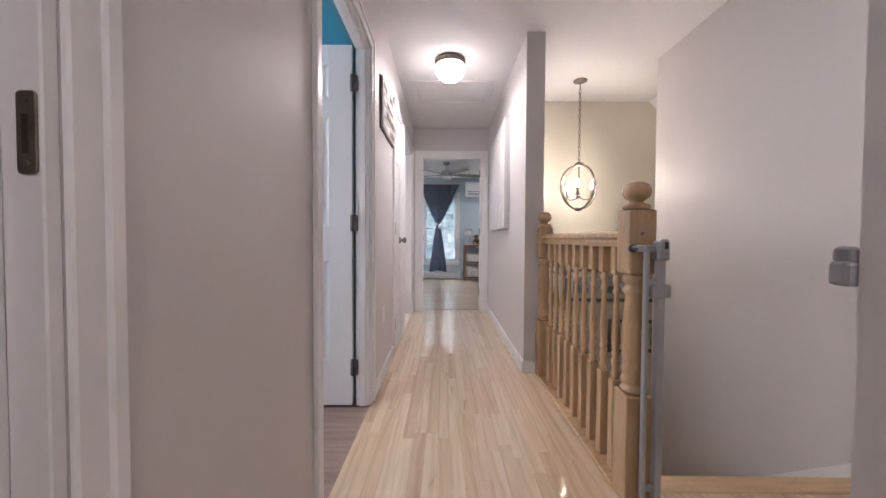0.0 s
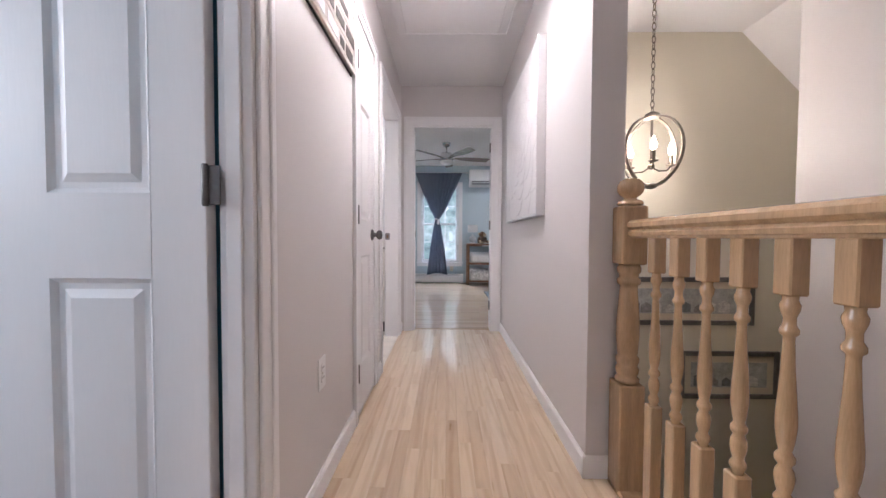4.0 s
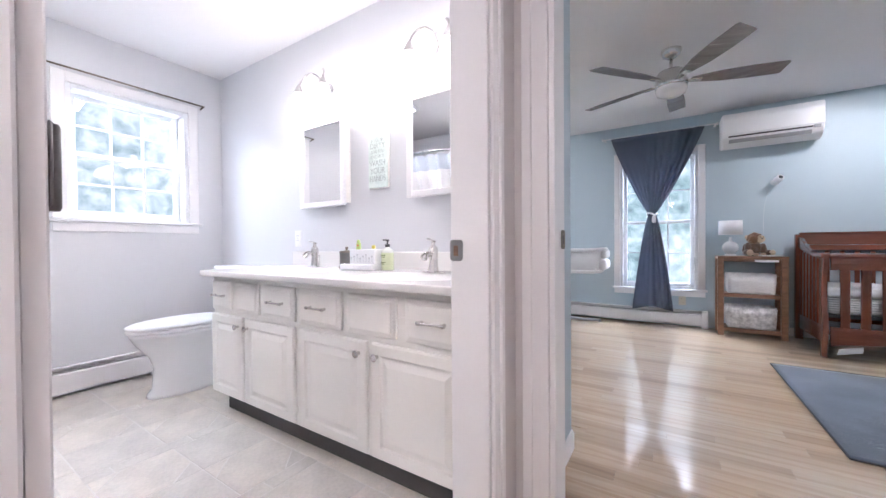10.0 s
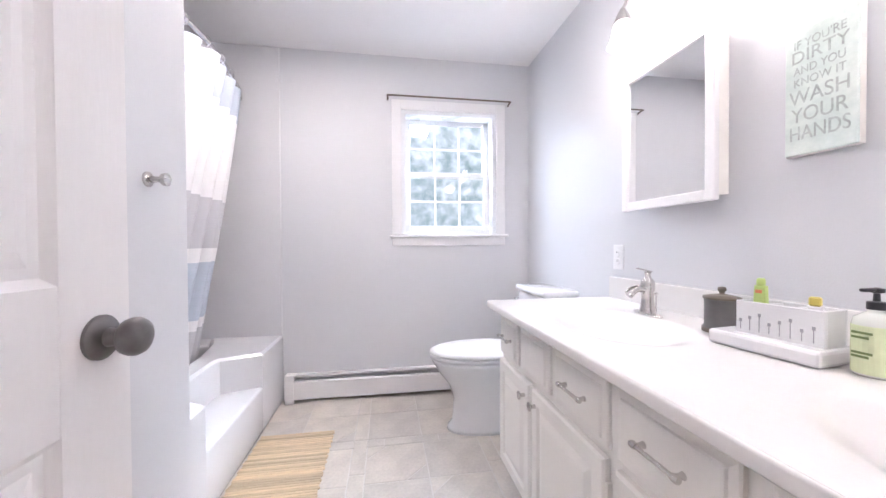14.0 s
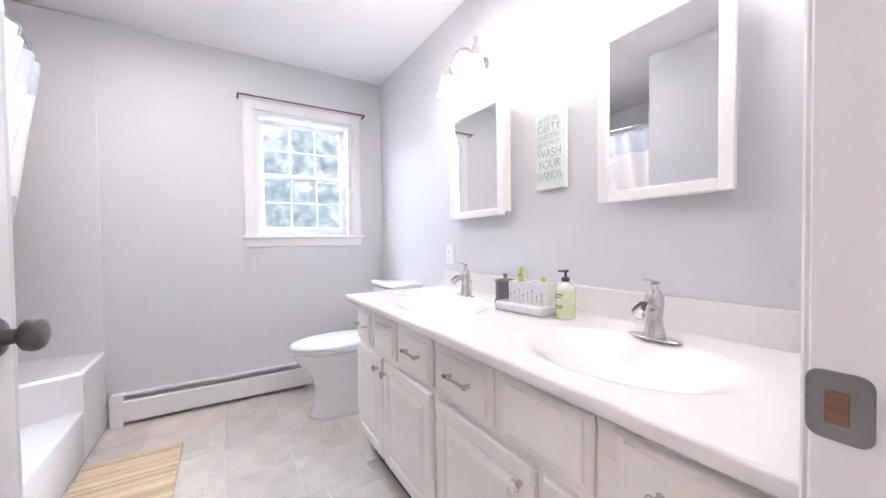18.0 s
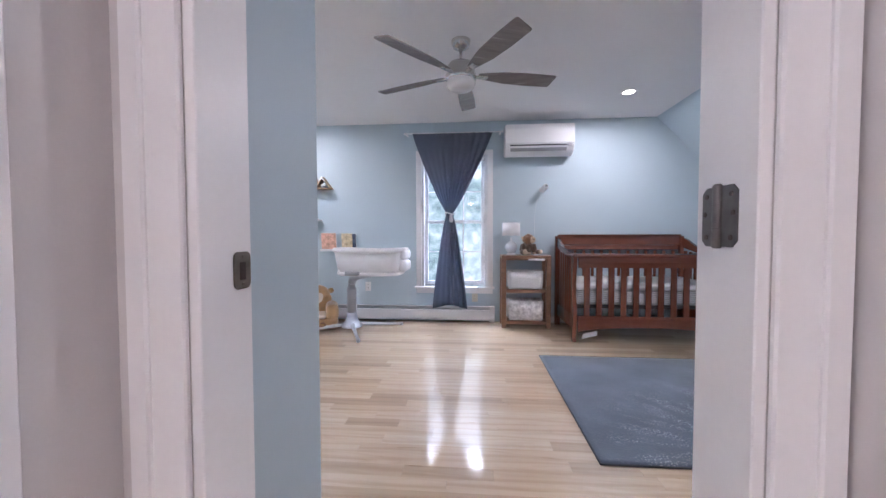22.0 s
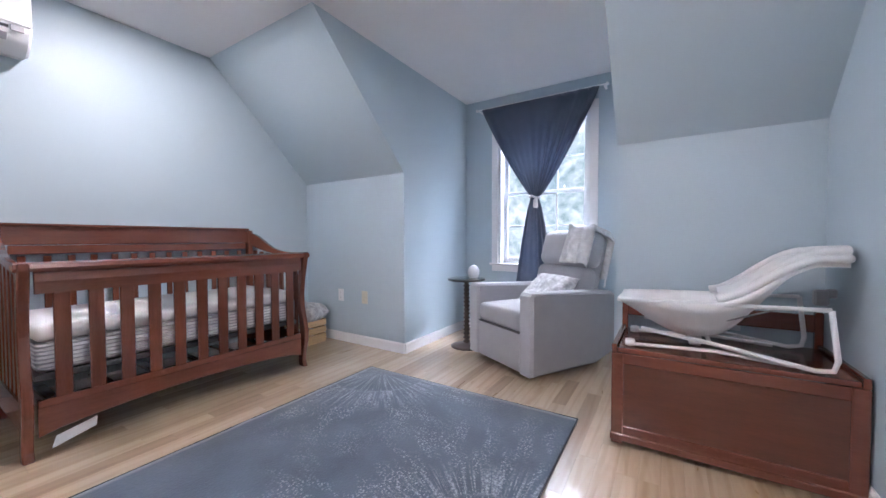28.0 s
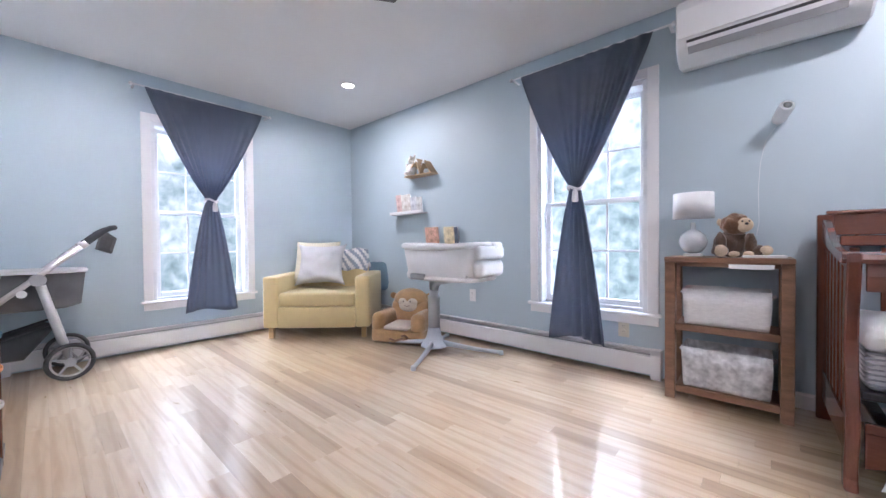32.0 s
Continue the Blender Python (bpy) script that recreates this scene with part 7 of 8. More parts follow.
# ---------------------------------------------------------------- bedroom: bassinet
bs = thing("bassinet", "white mesh bassinet on a silver swivel stand", "bassinet", (-1.315, 8.255, 0))
part("hub", L([(0.115, 0.040), (0.112, 0.055), (0.085, 0.085), (0.064, 0.125), (0.056, 0.165), (0.054, 0.20)], 24), SILVER, bs, "", 40)
for tx, ty in ((0.22, -0.46), (0.51, 0.26), (-0.47, -0.09), (-0.21, 0.42)):
    part("leg", T([(0, 0, 0.085), (tx * 0.25, ty * 0.25, 0.060), (tx * 0.7, ty * 0.7, 0.030), (tx, ty, 0.020)], [0.028, 0.021, 0.016, 0.015], 12), SILVER, bs, "silver splayed leg", 60)
    part("foot", L([(0.017, 0.0), (0.019, 0.004), (0.019, 0.028), (0.014, 0.035)], 14, Matrix.Translation((tx, ty, 0))), SILVER, bs, "", 40)
part("column", L([(0.050, 0.18), (0.050, 0.44), (0.053, 0.445), (0.053, 0.47), (0.040, 0.48), (0.038, 0.56)], 24), SILVER, bs, "", 40)
part("arm", T([(0, 0, 0.53), (0.02, -0.01, 0.585), (0.10, -0.04, 0.615), (0.24, -0.06, 0.625)], [0.042, 0.046, 0.038, 0.026], 12), SILVER, bs, "", 60)
part("control_box", B((0.03, -0.312, 0.642), (0.19, -0.270, 0.690), 0.014, 3), GREY_PLASTIC, bs, "grey control panel")


def basin_loop(w, d, z, n=40, cx=0.250, cy=-0.07, e=0.52):
    return [(cx + w * math.copysign(abs(math.cos(t)) ** e, math.cos(t)), cy + d * math.copysign(abs(math.sin(t)) ** e, math.sin(t)), z) for t in [2 * math.pi * k / n for k in range(n)]]


bm = bmesh.new()
loops = []
for w, d, z in ((0.285, 0.175, 0.630), (0.318, 0.205, 0.634), (0.336, 0.222, 0.652), (0.374, 0.252, 0.88), (0.362, 0.240, 0.88), (0.324, 0.212, 0.67), (0.30, 0.19, 0.655)):
    loops.append([bm.verts.new(p) for p in basin_loop(w, d, z)])
for a, b in zip(loops, loops[1:]):
    for k in range(40):
        bm.faces.new((a[k], a[(k + 1) % 40], b[(k + 1) % 40], b[k]))
bm.faces.new(loops[0][::-1])
bm.faces.new(loops[-1])
part("basket", bm, MESHCLOTH, bs, "white mesh sides", 40)
rl = [(x, y, z + 0.016 * ((x - 0.25) / 0.38) ** 2) for x, y, z in basin_loop(0.374, 0.254, 0.892)]
part("rim", T(rl + rl[:1], 0.022, 12), WHITECLOTH, bs, "padded white rim", 60)
part("end_flap", B((0.590, -0.235, 0.800), (0.656, 0.095, 0.905), 0.032, 6), WHITECLOTH, bs, "white fabric flap over the end", 50)
part("end_pocket", B((0.566, -0.225, 0.672), (0.662, 0.085, 0.798), 0.044, 6), WHITECLOTH, bs, "soft white end pocket", 50)
lband = basin_loop(0.332, 0.218, 0.656)
part("lower_band", T(lband + lband[:1], 0.020, 10), WHITECLOTH, bs, "white padded lower band", 60)
part("mattress", B((-0.07, -0.26, 0.656), (0.56, 0.12, 0.70), 0.02, 2), WHITECLOTH, bs)

# ---------------------------------------------------------------- bedroom: yellow armchair
yc = thing("armchair", "pale yellow upholstered armchair in the corner", "armchair", (-2.445, 7.785, 0), 42.9)
yc.scale = (1.09, 1.09, 1.07)
YW, YD = 0.475, 0.72
part("base", B((-YW + 0.13, 0.015, 0.10), (YW - 0.13, YD - 0.02, 0.29), 0.012, 2), YELLOWCLOTH, yc, "", 40)
part("front_panel", B((-YW + 0.132, 0.004, 0.10), (YW - 0.132, 0.018, 0.285), 0.006, 2), YELLOWCLOTH, yc, "", 40)
for s in (-1, 1):
    part("arm", B((s * YW, 0.0, 0.10) if s < 0 else (YW - 0.13, 0.0, 0.10), (-YW + 0.13, YD, 0.57) if s < 0 else (YW, YD, 0.57), 0.022, 3), YELLOWCLOTH, yc, "", 40)
part("seat_cushion", B((-YW + 0.135, 0.005, 0.292), (YW - 0.135, 0.56, 0.42), 0.028, 3), YELLOWCLOTH, yc, "", 40)
bk2 = B((-YW + 0.135, 0.54, 0.30), (YW - 0.135, 0.70, 0.80), 0.045, 3)
part("backrest", bk2, YELLOWCLOTH, yc, "", 40)
part("back_frame", B((-YW + 0.13, 0.66, 0.10), (YW - 0.13, YD, 0.70), 0.02, 2), YELLOWCLOTH, yc, "", 40)
for sx in (-1, 1):
    for y in (0.05, YD - 0.06):
        part("leg", B((sx * (YW - 0.06) - 0.022, y - 0.022, 0.0), (sx * (YW - 0.06) + 0.022, y + 0.022, 0.101), 0.005), STAIRWOOD, yc, "short pale wooden leg")
rot = Matrix.Translation((-2.445, 7.785, 0)) @ pose(0, 0, 0, 0, 0, 42.9) @ Matrix.Diagonal((1.09, 1.09, 1.07, 1))
pw = tagged(link("throw_pillow", pillow(0.48, 0.44, 0.17, 20, 0.45, seed=3, wrinkle=0.035), mat("pale grey linen", (0.60, 0.59, 0.61), 0.9, var=0.05, bump=0.35, bump_scale=300), None, "", 80), "pale grey square throw pillow on the yellow armchair", "pillow")
pw.matrix_basis = rot @ pose(-0.06, 0.36, 0.66, 68, 0, 4)
pw = tagged(link("throw_pillow", pillow(0.46, 0.44, 0.15, 16, seed=9), mat("cream cotton", (0.68, 0.63, 0.50), 0.9, var=0.05, bump=0.35, bump_scale=300), None, "", 80), "cream throw pillow behind the grey one", "pillow")
pw.matrix_basis = rot @ pose(-0.14, 0.47, 0.68, 74, 0, -4)


def drape(bm, rows, cols, fn):
    g = [[bm.verts.new(fn(i / rows, j / cols)) for j in range(cols + 1)] for i in range(rows + 1)]
    for i in range(rows):
        for j in range(cols):
            bm.faces.new((g[i][j], g[i + 1][j], g[i + 1][j + 1], g[i][j + 1]))
    return bm


def over_back(u, v):
    s = u * 0.62
    y = 0.525 if s < 0.22 else (0.525 + (s - 0.22) if s < 0.40 else 0.715)
    z = 0.59 + s if s < 0.22 else (0.815 if s < 0.40 else 0.815 - (s - 0.40))
    return (-0.02 + v * 0.38 + 0.02 * math.sin(u * 7), y + 0.010 * math.sin(v * 14 + u * 3) * (-1 if s < 0.22 else 1), z + 0.010 * math.sin(v * 11))


STRIPE = mat("striped knit", (0.30, 0.34, 0.42), 0.95, var=0.02, bump=0.6, bump_scale=150)
bl_ = drape(bmesh.new(), 24, 18, over_back)
for i, f in enumerate(bl_.faces):
    f.material_index = 1 if (i % 18 + i // 18) % 4 < 2 else 0
th_ = link("throw_blanket", bl_, (WHITECLOTH, STRIPE), None, "", 80)
tagged(th_, "white and grey striped knit blanket over the chair back", "blanket")
th_.matrix_basis = rot
so = th_.modifiers.new("thick", "SOLIDIFY")
so.thickness, so.offset = 0.012, 1
bc = tagged(link("cushion", pillow(0.34, 0.34, 0.12, 12, seed=5), mat("slate blue cotton", (0.18, 0.27, 0.36), 0.9, var=0.06, bump=0.3), None, "", 80), "slate blue cushion behind the armchair", "cushion")
bc.matrix_basis = rot @ pose(0.44, 0.76, 0.50, 84, 0, 10)

# ---------------------------------------------------------------- bedroom: plush monkey chair
mc = thing("plush_chair", "tan plush monkey-shaped child's armchair", "child chair", (-1.81, 8.38, 0), 24)
mc.scale = (0.94, 0.96, 0.88)
part("base", B((-0.275, -0.25, 0.0), (0.275, 0.22, 0.155), 0.04, 4), TANFUR, mc, "", 50)
for s in (-1, 1):
    part("arm", B((0.135 if s > 0 else -0.285, -0.245, 0.10), (0.285 if s > 0 else -0.135, 0.16, 0.315), 0.066, 5), TANFUR, mc, "", 60)
    part("ear", blob((s * 0.205, 0.14, 0.445), (0.038, 0.022, 0.036), 3, 0.03), TANFUR, mc, "", 80)
part("backrest", B((-0.215, 0.06, 0.12), (0.215, 0.24, 0.42), 0.085, 5), TANFUR, mc, "", 60)
part("head", blob((0, 0.145, 0.40), (0.195, 0.105, 0.135), 4, 0.03, 4), TANFUR, mc, "", 80)
face = merge(merge(blob((-0.046, 0.070, 0.388), (0.068, 0.038, 0.056), 3), blob((0.046, 0.070, 0.388), (0.068, 0.038, 0.056), 3)), blob((0, 0.066, 0.348), (0.104, 0.042, 0.070), 3))
part("face", face, CREAMFUR, mc, "cream heart-shaped face", 60)
for s in (-1, 1):
    part("eye", blob((s * 0.038, 0.030, 0.398), (0.007, 0.005, 0.008), 2), DARK_PLASTIC, mc)
part("mouth", T([(-0.03, 0.026, 0.352), (0.0, 0.0235, 0.343), (0.03, 0.026, 0.352)], 0.003, 6), STANDWOOD, mc)
part("seat_pad", B((-0.13, -0.252, 0.145), (0.13, 0.07, 0.185), 0.018, 3), CREAMFUR, mc, "cream seat pad", 50)
part("tail", T([(-0.06, -0.254, 0.055), (0.0, -0.256, 0.035), (0.07, -0.256, 0.060), (0.11, -0.257, 0.045), (0.13, -0.257, 0.075), (0.10, -0.258, 0.10), (0.07, -0.258, 0.09)], 0.012, 8), STANDWOOD, mc, "curled brown tail", 60)

# ---------------------------------------------------------------- bedroom: recliner, table
rc = thing("recliner", "light grey upholstered swivel recliner in the dormer", "recliner", (3.60, 6.485, 0), -119.4)
rc.scale = (1.0, 1.0, 1.03)
W2, F2 = 0.385, -0.46
for s in (-1, 1):
    ao = [(F2, 0.032), (F2 + 0.66, 0.032), (F2 + 0.86, 0.10), (F2 + 0.86, 0.53), (F2 + 0.80, 0.555), (F2 + 0.02, 0.585), (F2, 0.565)]
    part("arm", P(ao, W2 - 0.135 if s > 0 else -W2, W2 if s > 0 else -W2 + 0.135, "x", 0.018), GREYCLOTH, rc, "", 40)
part("front_panel", B((-W2 + 0.136, F2 + 0.006, 0.032), (W2 - 0.136, F2 + 0.05, 0.30), 0.014, 2), GREYCLOTH, rc, "", 40)
part("seat_cushion", B((-W2 + 0.138, F2 + 0.004, 0.305), (W2 - 0.138, F2 + 0.60, 0.445), 0.035, 3), GREYCLOTH, rc, "", 40)
part("footrest_seam", B((-W2 + 0.138, F2 + 0.010, 0.296), (W2 - 0.138, F2 + 0.04, 0.306)), DARK_PLASTIC, rc)
tilt = Matrix.Translation((0, F2 + 0.56, 0.40)) @ pose(0, 0, 0, -17)
part("backrest", B((-0.27, 0.0, 0.0), (0.27, 0.17, 0.36), 0.06, 4, tilt), GREYCLOTH, rc, "", 50)
part("head_pillow", B((-0.275, -0.01, 0.35), (0.275, 0.19, 0.66), 0.075, 4, tilt), GREYCLOTH, rc, "", 50)
part("back_shell", B((-0.265, 0.12, -0.20), (0.265, 0.22, 0.63), 0.05, 3, tilt), GREYCLOTH, rc, "", 50)
part("swivel_base", L([(0.25, 0.0), (0.25, 0.02), (0.20, 0.03), (0.20, 0.06)], 32, Matrix.Translation((0, -0.10, 0))), DARK_PLASTIC, rc, "dark round swivel base", 40)
part("side_seam", T([(W2 + 0.001, F2 + 0.04, 0.575), (W2 + 0.001, F2 + 0.80, 0.55)], 0.004, 6), GREYCLOTH, rc)
rrot = Matrix.Translation((3.60, 6.485, 0)) @ pose(0, 0, 0, 0, 0, -119.4) @ Matrix.Diagonal((1, 1, 1.03, 1))
pw = tagged(link("throw_pillow", pillow(0.46, 0.34, 0.13, 14, seed=11), PATTERN, None, "", 80), "white and grey geometric lumbar pillow on the recliner", "pillow")
pw.matrix_basis = rrot @ pose(0.02, F2 + 0.50, 0.535, 40, 0, -6)


def over_head(u, v):
    s = u * 0.86
    w = 0.012 * math.sin(v * 15 + 2 * u) + 0.008 * math.sin(v * 6 + 5 * u)
    if s < 0.30:
        p = (-0.030 + w, 0.365 + s)
    elif s < 0.50:
        p = (-0.03 + (s - 0.30) * 1.25, 0.675 + w)
    else:
        p = (0.235 + w, 0.665 - (s - 0.50))
    side = 0.0 + v * 0.29 + 0.05 * u
    drop = max(0.0, side - 0.255)
    return tuple(tilt @ Vector((min(side, 0.255) + 0.5 * drop + 0.01, p[0], p[1] - 0.8 * drop)))


WAFFLE = mat("white floral muslin", (0.60, 0.59, 0.58), 0.9, var=0.12, scale=22, bump=0.4, bump_scale=200, tint=(0.72, 0.71, 0.70))
tw_ = tagged(link("throw_blanket", drape(bmesh.new(), 34, 20, over_head), WAFFLE, None, "", 80), "white patterned muslin blanket draped over the recliner back", "blanket")
tw_.matrix_basis = rrot
so = tw_.modifiers.new("thick", "SOLIDIFY")
so.thickness, so.offset = 0.012, 1

tbl = thing("side_table", "small round dark side table with a twisted stem", "side table", (3.535, 7.15, 0))
part("tabletop", L([(0.165, 0.600), (0.170, 0.606), (0.170, 0.616), (0.160, 0.620)], 36), mat("dark glossy top", (0.035, 0.032, 0.03), 0.08, var=0.1, coat=0.5), tbl, "dark glass top", 40)
prof = [(0.030, 0.02)]
zz = 0.03
while zz < 0.58:
    prof += [(0.017, zz), (0.033, zz + 0.017), (0.017, zz + 0.034)]
    zz += 0.036
part("turned_stem", L(prof + [(0.03, 0.60)], 18), BROWNMETAL, tbl, "turned beaded stem", 50)
part("base", L([(0.140, 0), (0.142, 0.008), (0.120, 0.016), (0.045, 0.024), (0.03, 0.03)], 32), BROWNMETAL, tbl, "", 40)
# plain white egg-shaped object on the table, its use unknown
eg = thing("night_light", "white egg-shaped object on the side table", "night light", (3.575, 7.10, 0.621))
part("shell", L([(0.030, 0), (0.042, 0.010), (0.052, 0.040), (0.050, 0.070), (0.036, 0.100), (0.016, 0.114), (0.001, 0.117)], 24), WHITE_PLASTIC, eg, "", 60)

# ---------------------------------------------------------------- bedroom: toy chest and bouncer
cs = thing("toy_chest", "cherry wood toy chest bench with a low back rail", "chest", (2.555, 5.42, 0))
HW = 0.418
part("front_frame", box(box(box(B((0, -HW, 0.0), (0.02, -HW + 0.05, 0.435), 0.004), (0, HW - 0.05, 0.0), (0.02, HW, 0.435), 0.004), (0.0005, -HW + 0.05, 0.385), (0.0195, HW - 0.05, 0.435), 0.003), (0.0005, -HW + 0.05, 0.035), (0.0195, HW - 0.05, 0.09), 0.003), CHESTWOOD, cs)
part("front_panel", B((0.008, -HW + 0.05, 0.088), (0.016, HW - 0.05, 0.386)), mat("cherry panel", (0.115, 0.040, 0.025), 0.3, var=0.2, scale=5, stretch=(5, 0.7, 5), coat=0.25), cs)
part("plinth", B((-0.008, -HW - 0.004, 0.018), (0.02, HW + 0.004, 0.052), 0.004), CHESTWOOD, cs)
for s in (-1, 1):
    part("side_panel", B((0.02, s * HW - 0.02 if s > 0 else -HW, 0.0), (0.50, s * HW if s > 0 else -HW + 0.02, 0.435), 0.003), CHESTWOOD, cs)
    part("side_rail", B((0.0, s * HW - 0.022 if s > 0 else -HW, 0.435), (0.50, s * HW if s > 0 else -HW + 0.022, 0.475), 0.004), CHESTWOOD, cs)
    part("back_post", B((0.47, s * HW - 0.03 if s > 0 else -HW, 0.435), (0.50, s * HW if s > 0 else -HW + 0.03, 0.625), 0.004), CHESTWOOD, cs)
part("lid", B((0.006, -HW + 0.024, 0.437), (0.47, HW - 0.024, 0.458), 0.005, 2), CHESTWOOD, cs)
# dark strip put in as the shade under the lid's front edge
part("lid_shadow_gap", B((0.004, -0.30, 0.4355), (0.008, 0.22, 0.4375)), DARK_PLASTIC, cs)
part("back_rail", B((0.474, -HW + 0.03, 0.53), (0.494, HW - 0.03, 0.612), 0.004), CHESTWOOD, cs)
part("back_panel", B((0.482, -HW + 0.02, 0.0), (0.50, HW - 0.02, 0.435)), CHESTWOOD, cs)
bo = thing("baby_bouncer", "white fabric baby bouncer seat on a bent metal frame", "bouncer", (2.76, 5.42, 0.459))


def bouncer_edge(u):
    """Height of the seat's side edge from the foot end to the head end."""
    k = min(1.0, max(0.0, (u - 0.48) / 0.42))
    return 0.235 + 0.025 * u + 0.165 * k * k * (3 - 2 * k)


def sling(u, v):
    e = 2 * v - 1
    w = 0.125 + 0.055 * math.sin(math.pi * min(1.0, 0.1 + u)) ** 0.7
    sag = 0.165 * math.sin(math.pi * min(1.0, u * 1.2 + 0.02)) ** 1.2
    return (e * w, 0.40 - 0.78 * u, bouncer_edge(u) - sag * (1 - abs(e) ** 2.4) + 0.006 * noise.noise((u * 6, v * 6, 1)))


def head_pad(u, v):
    e = 2 * v - 1
    q = 0.52 + 0.46 * u
    return (e * (0.165 - 0.04 * u * u), 0.40 - 0.78 * q, bouncer_edge(q) + 0.030 - 0.030 * (1 - e * e) * (1 - u) + 0.010 * noise.noise((u * 5, v * 5, 8)))


sl = part("sling_seat", drape(bmesh.new(), 28, 16, sling), WHITECLOTH, bo, "white padded sling", 80)
so = sl.modifiers.new("thick", "SOLIDIFY")
so.thickness, so.offset = 0.022, -1
hp = part("head_pad", drape(bmesh.new(), 16, 14, head_pad), WHITECLOTH, bo, "thick white head pad", 80)
so = hp.modifiers.new("thick", "SOLIDIFY")
so.thickness, so.offset = 0.034, -1
for lift, wide in ((0.0, 0.172), (0.028, 0.150)):
    side = [(wide - 0.030 * q / 10, 0.02 - 0.39 * q / 10, bouncer_edge((0.38 + 0.39 * q / 10) / 0.78) + 0.012 + lift * q / 10) for q in range(11)]
    part("piping_roll", T(side + [(0.0, -0.405, side[-1][2] + 0.004)] + [(-x, y, z) for x, y, z in reversed(side)], 0.017, 10), WHITECLOTH, bo, "rolled fabric edge", 60)
GREYTRIM = mat("grey trim tape", (0.36, 0.36, 0.38), 0.8, var=0.08)
for s in (-1, 1):
    part("trim_tape", T([(s * 0.135, 0.33, 0.205), (s * 0.13, 0.14, 0.150), (s * 0.14, -0.02, 0.165), (s * 0.17, -0.20, 0.245)], 0.004, 6), GREYTRIM, bo, "grey tape seam", 60)
    part("frame_tube", T([(s * 0.19, -0.315, 0.245), (s * 0.192, -0.335, 0.06), (s * 0.19, -0.325, 0.022), (s * 0.18, -0.28, 0.012), (s * 0.15, 0.04, 0.062), (s * 0.14, 0.30, 0.092)], 0.0095, 8), WHITE_PLASTIC, bo, "white bent steel tube", 60)
    part("side_tube", T([(s * 0.185, 0.38, 0.225), (s * 0.185, 0.0, 0.236), (s * 0.19, -0.315, 0.247)], 0.0085, 8), WHITE_PLASTIC, bo, "", 60)
    part("strut", T([(s * 0.145, 0.345, 0.012), (s * 0.15, 0.02, 0.030), (s * 0.16, -0.22, 0.014)], 0.0085, 8), WHITE_PLASTIC, bo, "", 60)
    part("foot", L([(0.016, -0.02), (0.020, 0.0), (0.016, 0.02)], 14, Matrix.Translation((s * 0.145, 0.345, 0.020)) @ pose(0, 0, 0, 90)), WHITE_PLASTIC, bo, "", 40)
part("cross_tube", T([(-0.15, 0.04, 0.062), (0.15, 0.04, 0.062)], 0.009, 8), WHITE_PLASTIC, bo, "", 60)
part("center_block", B((-0.03, 0.06, 0.012), (0.03, 0.11, 0.085), 0.010, 2), WHITE_PLASTIC, bo)
part("toy_bar_clip", box(B((0.155, -0.405, 0.215), (0.190, -0.355, 0.285), 0.008), (0.160, -0.43, 0.25), (0.185, -0.395, 0.29), 0.006), GREY_PLASTIC, bo, "grey plastic clip")

# ---------------------------------------------------------------- bedroom: rug
rug = thing("area_rug", "slate blue area rug with pale dandelion bursts", "rug", (1.645, 6.76, 0))
m, t, b = nodes_of("dandelion rug")
n, l = t.nodes, t.links
co = n.new("ShaderNodeTexCoord")


def mth(op, a, b2=None, c=None):
    q = n.new("ShaderNodeMath")
    q.operation = op
    for i, v in enumerate((a, b2, c)):
        if v is not None:
            if isinstance(v, (int, float)):
                q.inputs[i].default_value = v
            else:
                l.new(v, q.inputs[i])
    return q.outputs[0]


sep = n.new("ShaderNodeSeparateXYZ")
l.new(co.outputs["Object"], sep.inputs[0])
speck = n.new("ShaderNodeTexNoise")
speck.inputs["Scale"].default_value, speck.inputs["Detail"].default_value = 95, 2
l.new(co.outputs["Object"], speck.inputs[0])
dots = n.new("ShaderNodeTexVoronoi")
dots.inputs["Scale"].default_value = 92
l.new(co.outputs["Object"], dots.inputs[0])
dot = mth("MINIMUM", mth("MAXIMUM", mth("MULTIPLY", mth("SUBTRACT", 0.50, dots.outputs["Distance"]), 6.0), 0.0), 1.0)


def rays(an, r, turns, along, cut, gain):
    vec = n.new("ShaderNodeCombineXYZ")
    l.new(mth("MULTIPLY", an, turns), vec.inputs[0])
    l.new(mth("MULTIPLY", r, along), vec.inputs[1])
    nz = n.new("ShaderNodeTexNoise")
    nz.inputs["Scale"].default_value, nz.inputs["Detail"].default_value = 1.0, 2
    l.new(vec.outputs[0], nz.inputs[0])
    return mth("MINIMUM", mth("MAXIMUM", mth("MULTIPLY", mth("SUBTRACT", nz.outputs[0], cut), gain), 0.0), 1.0)


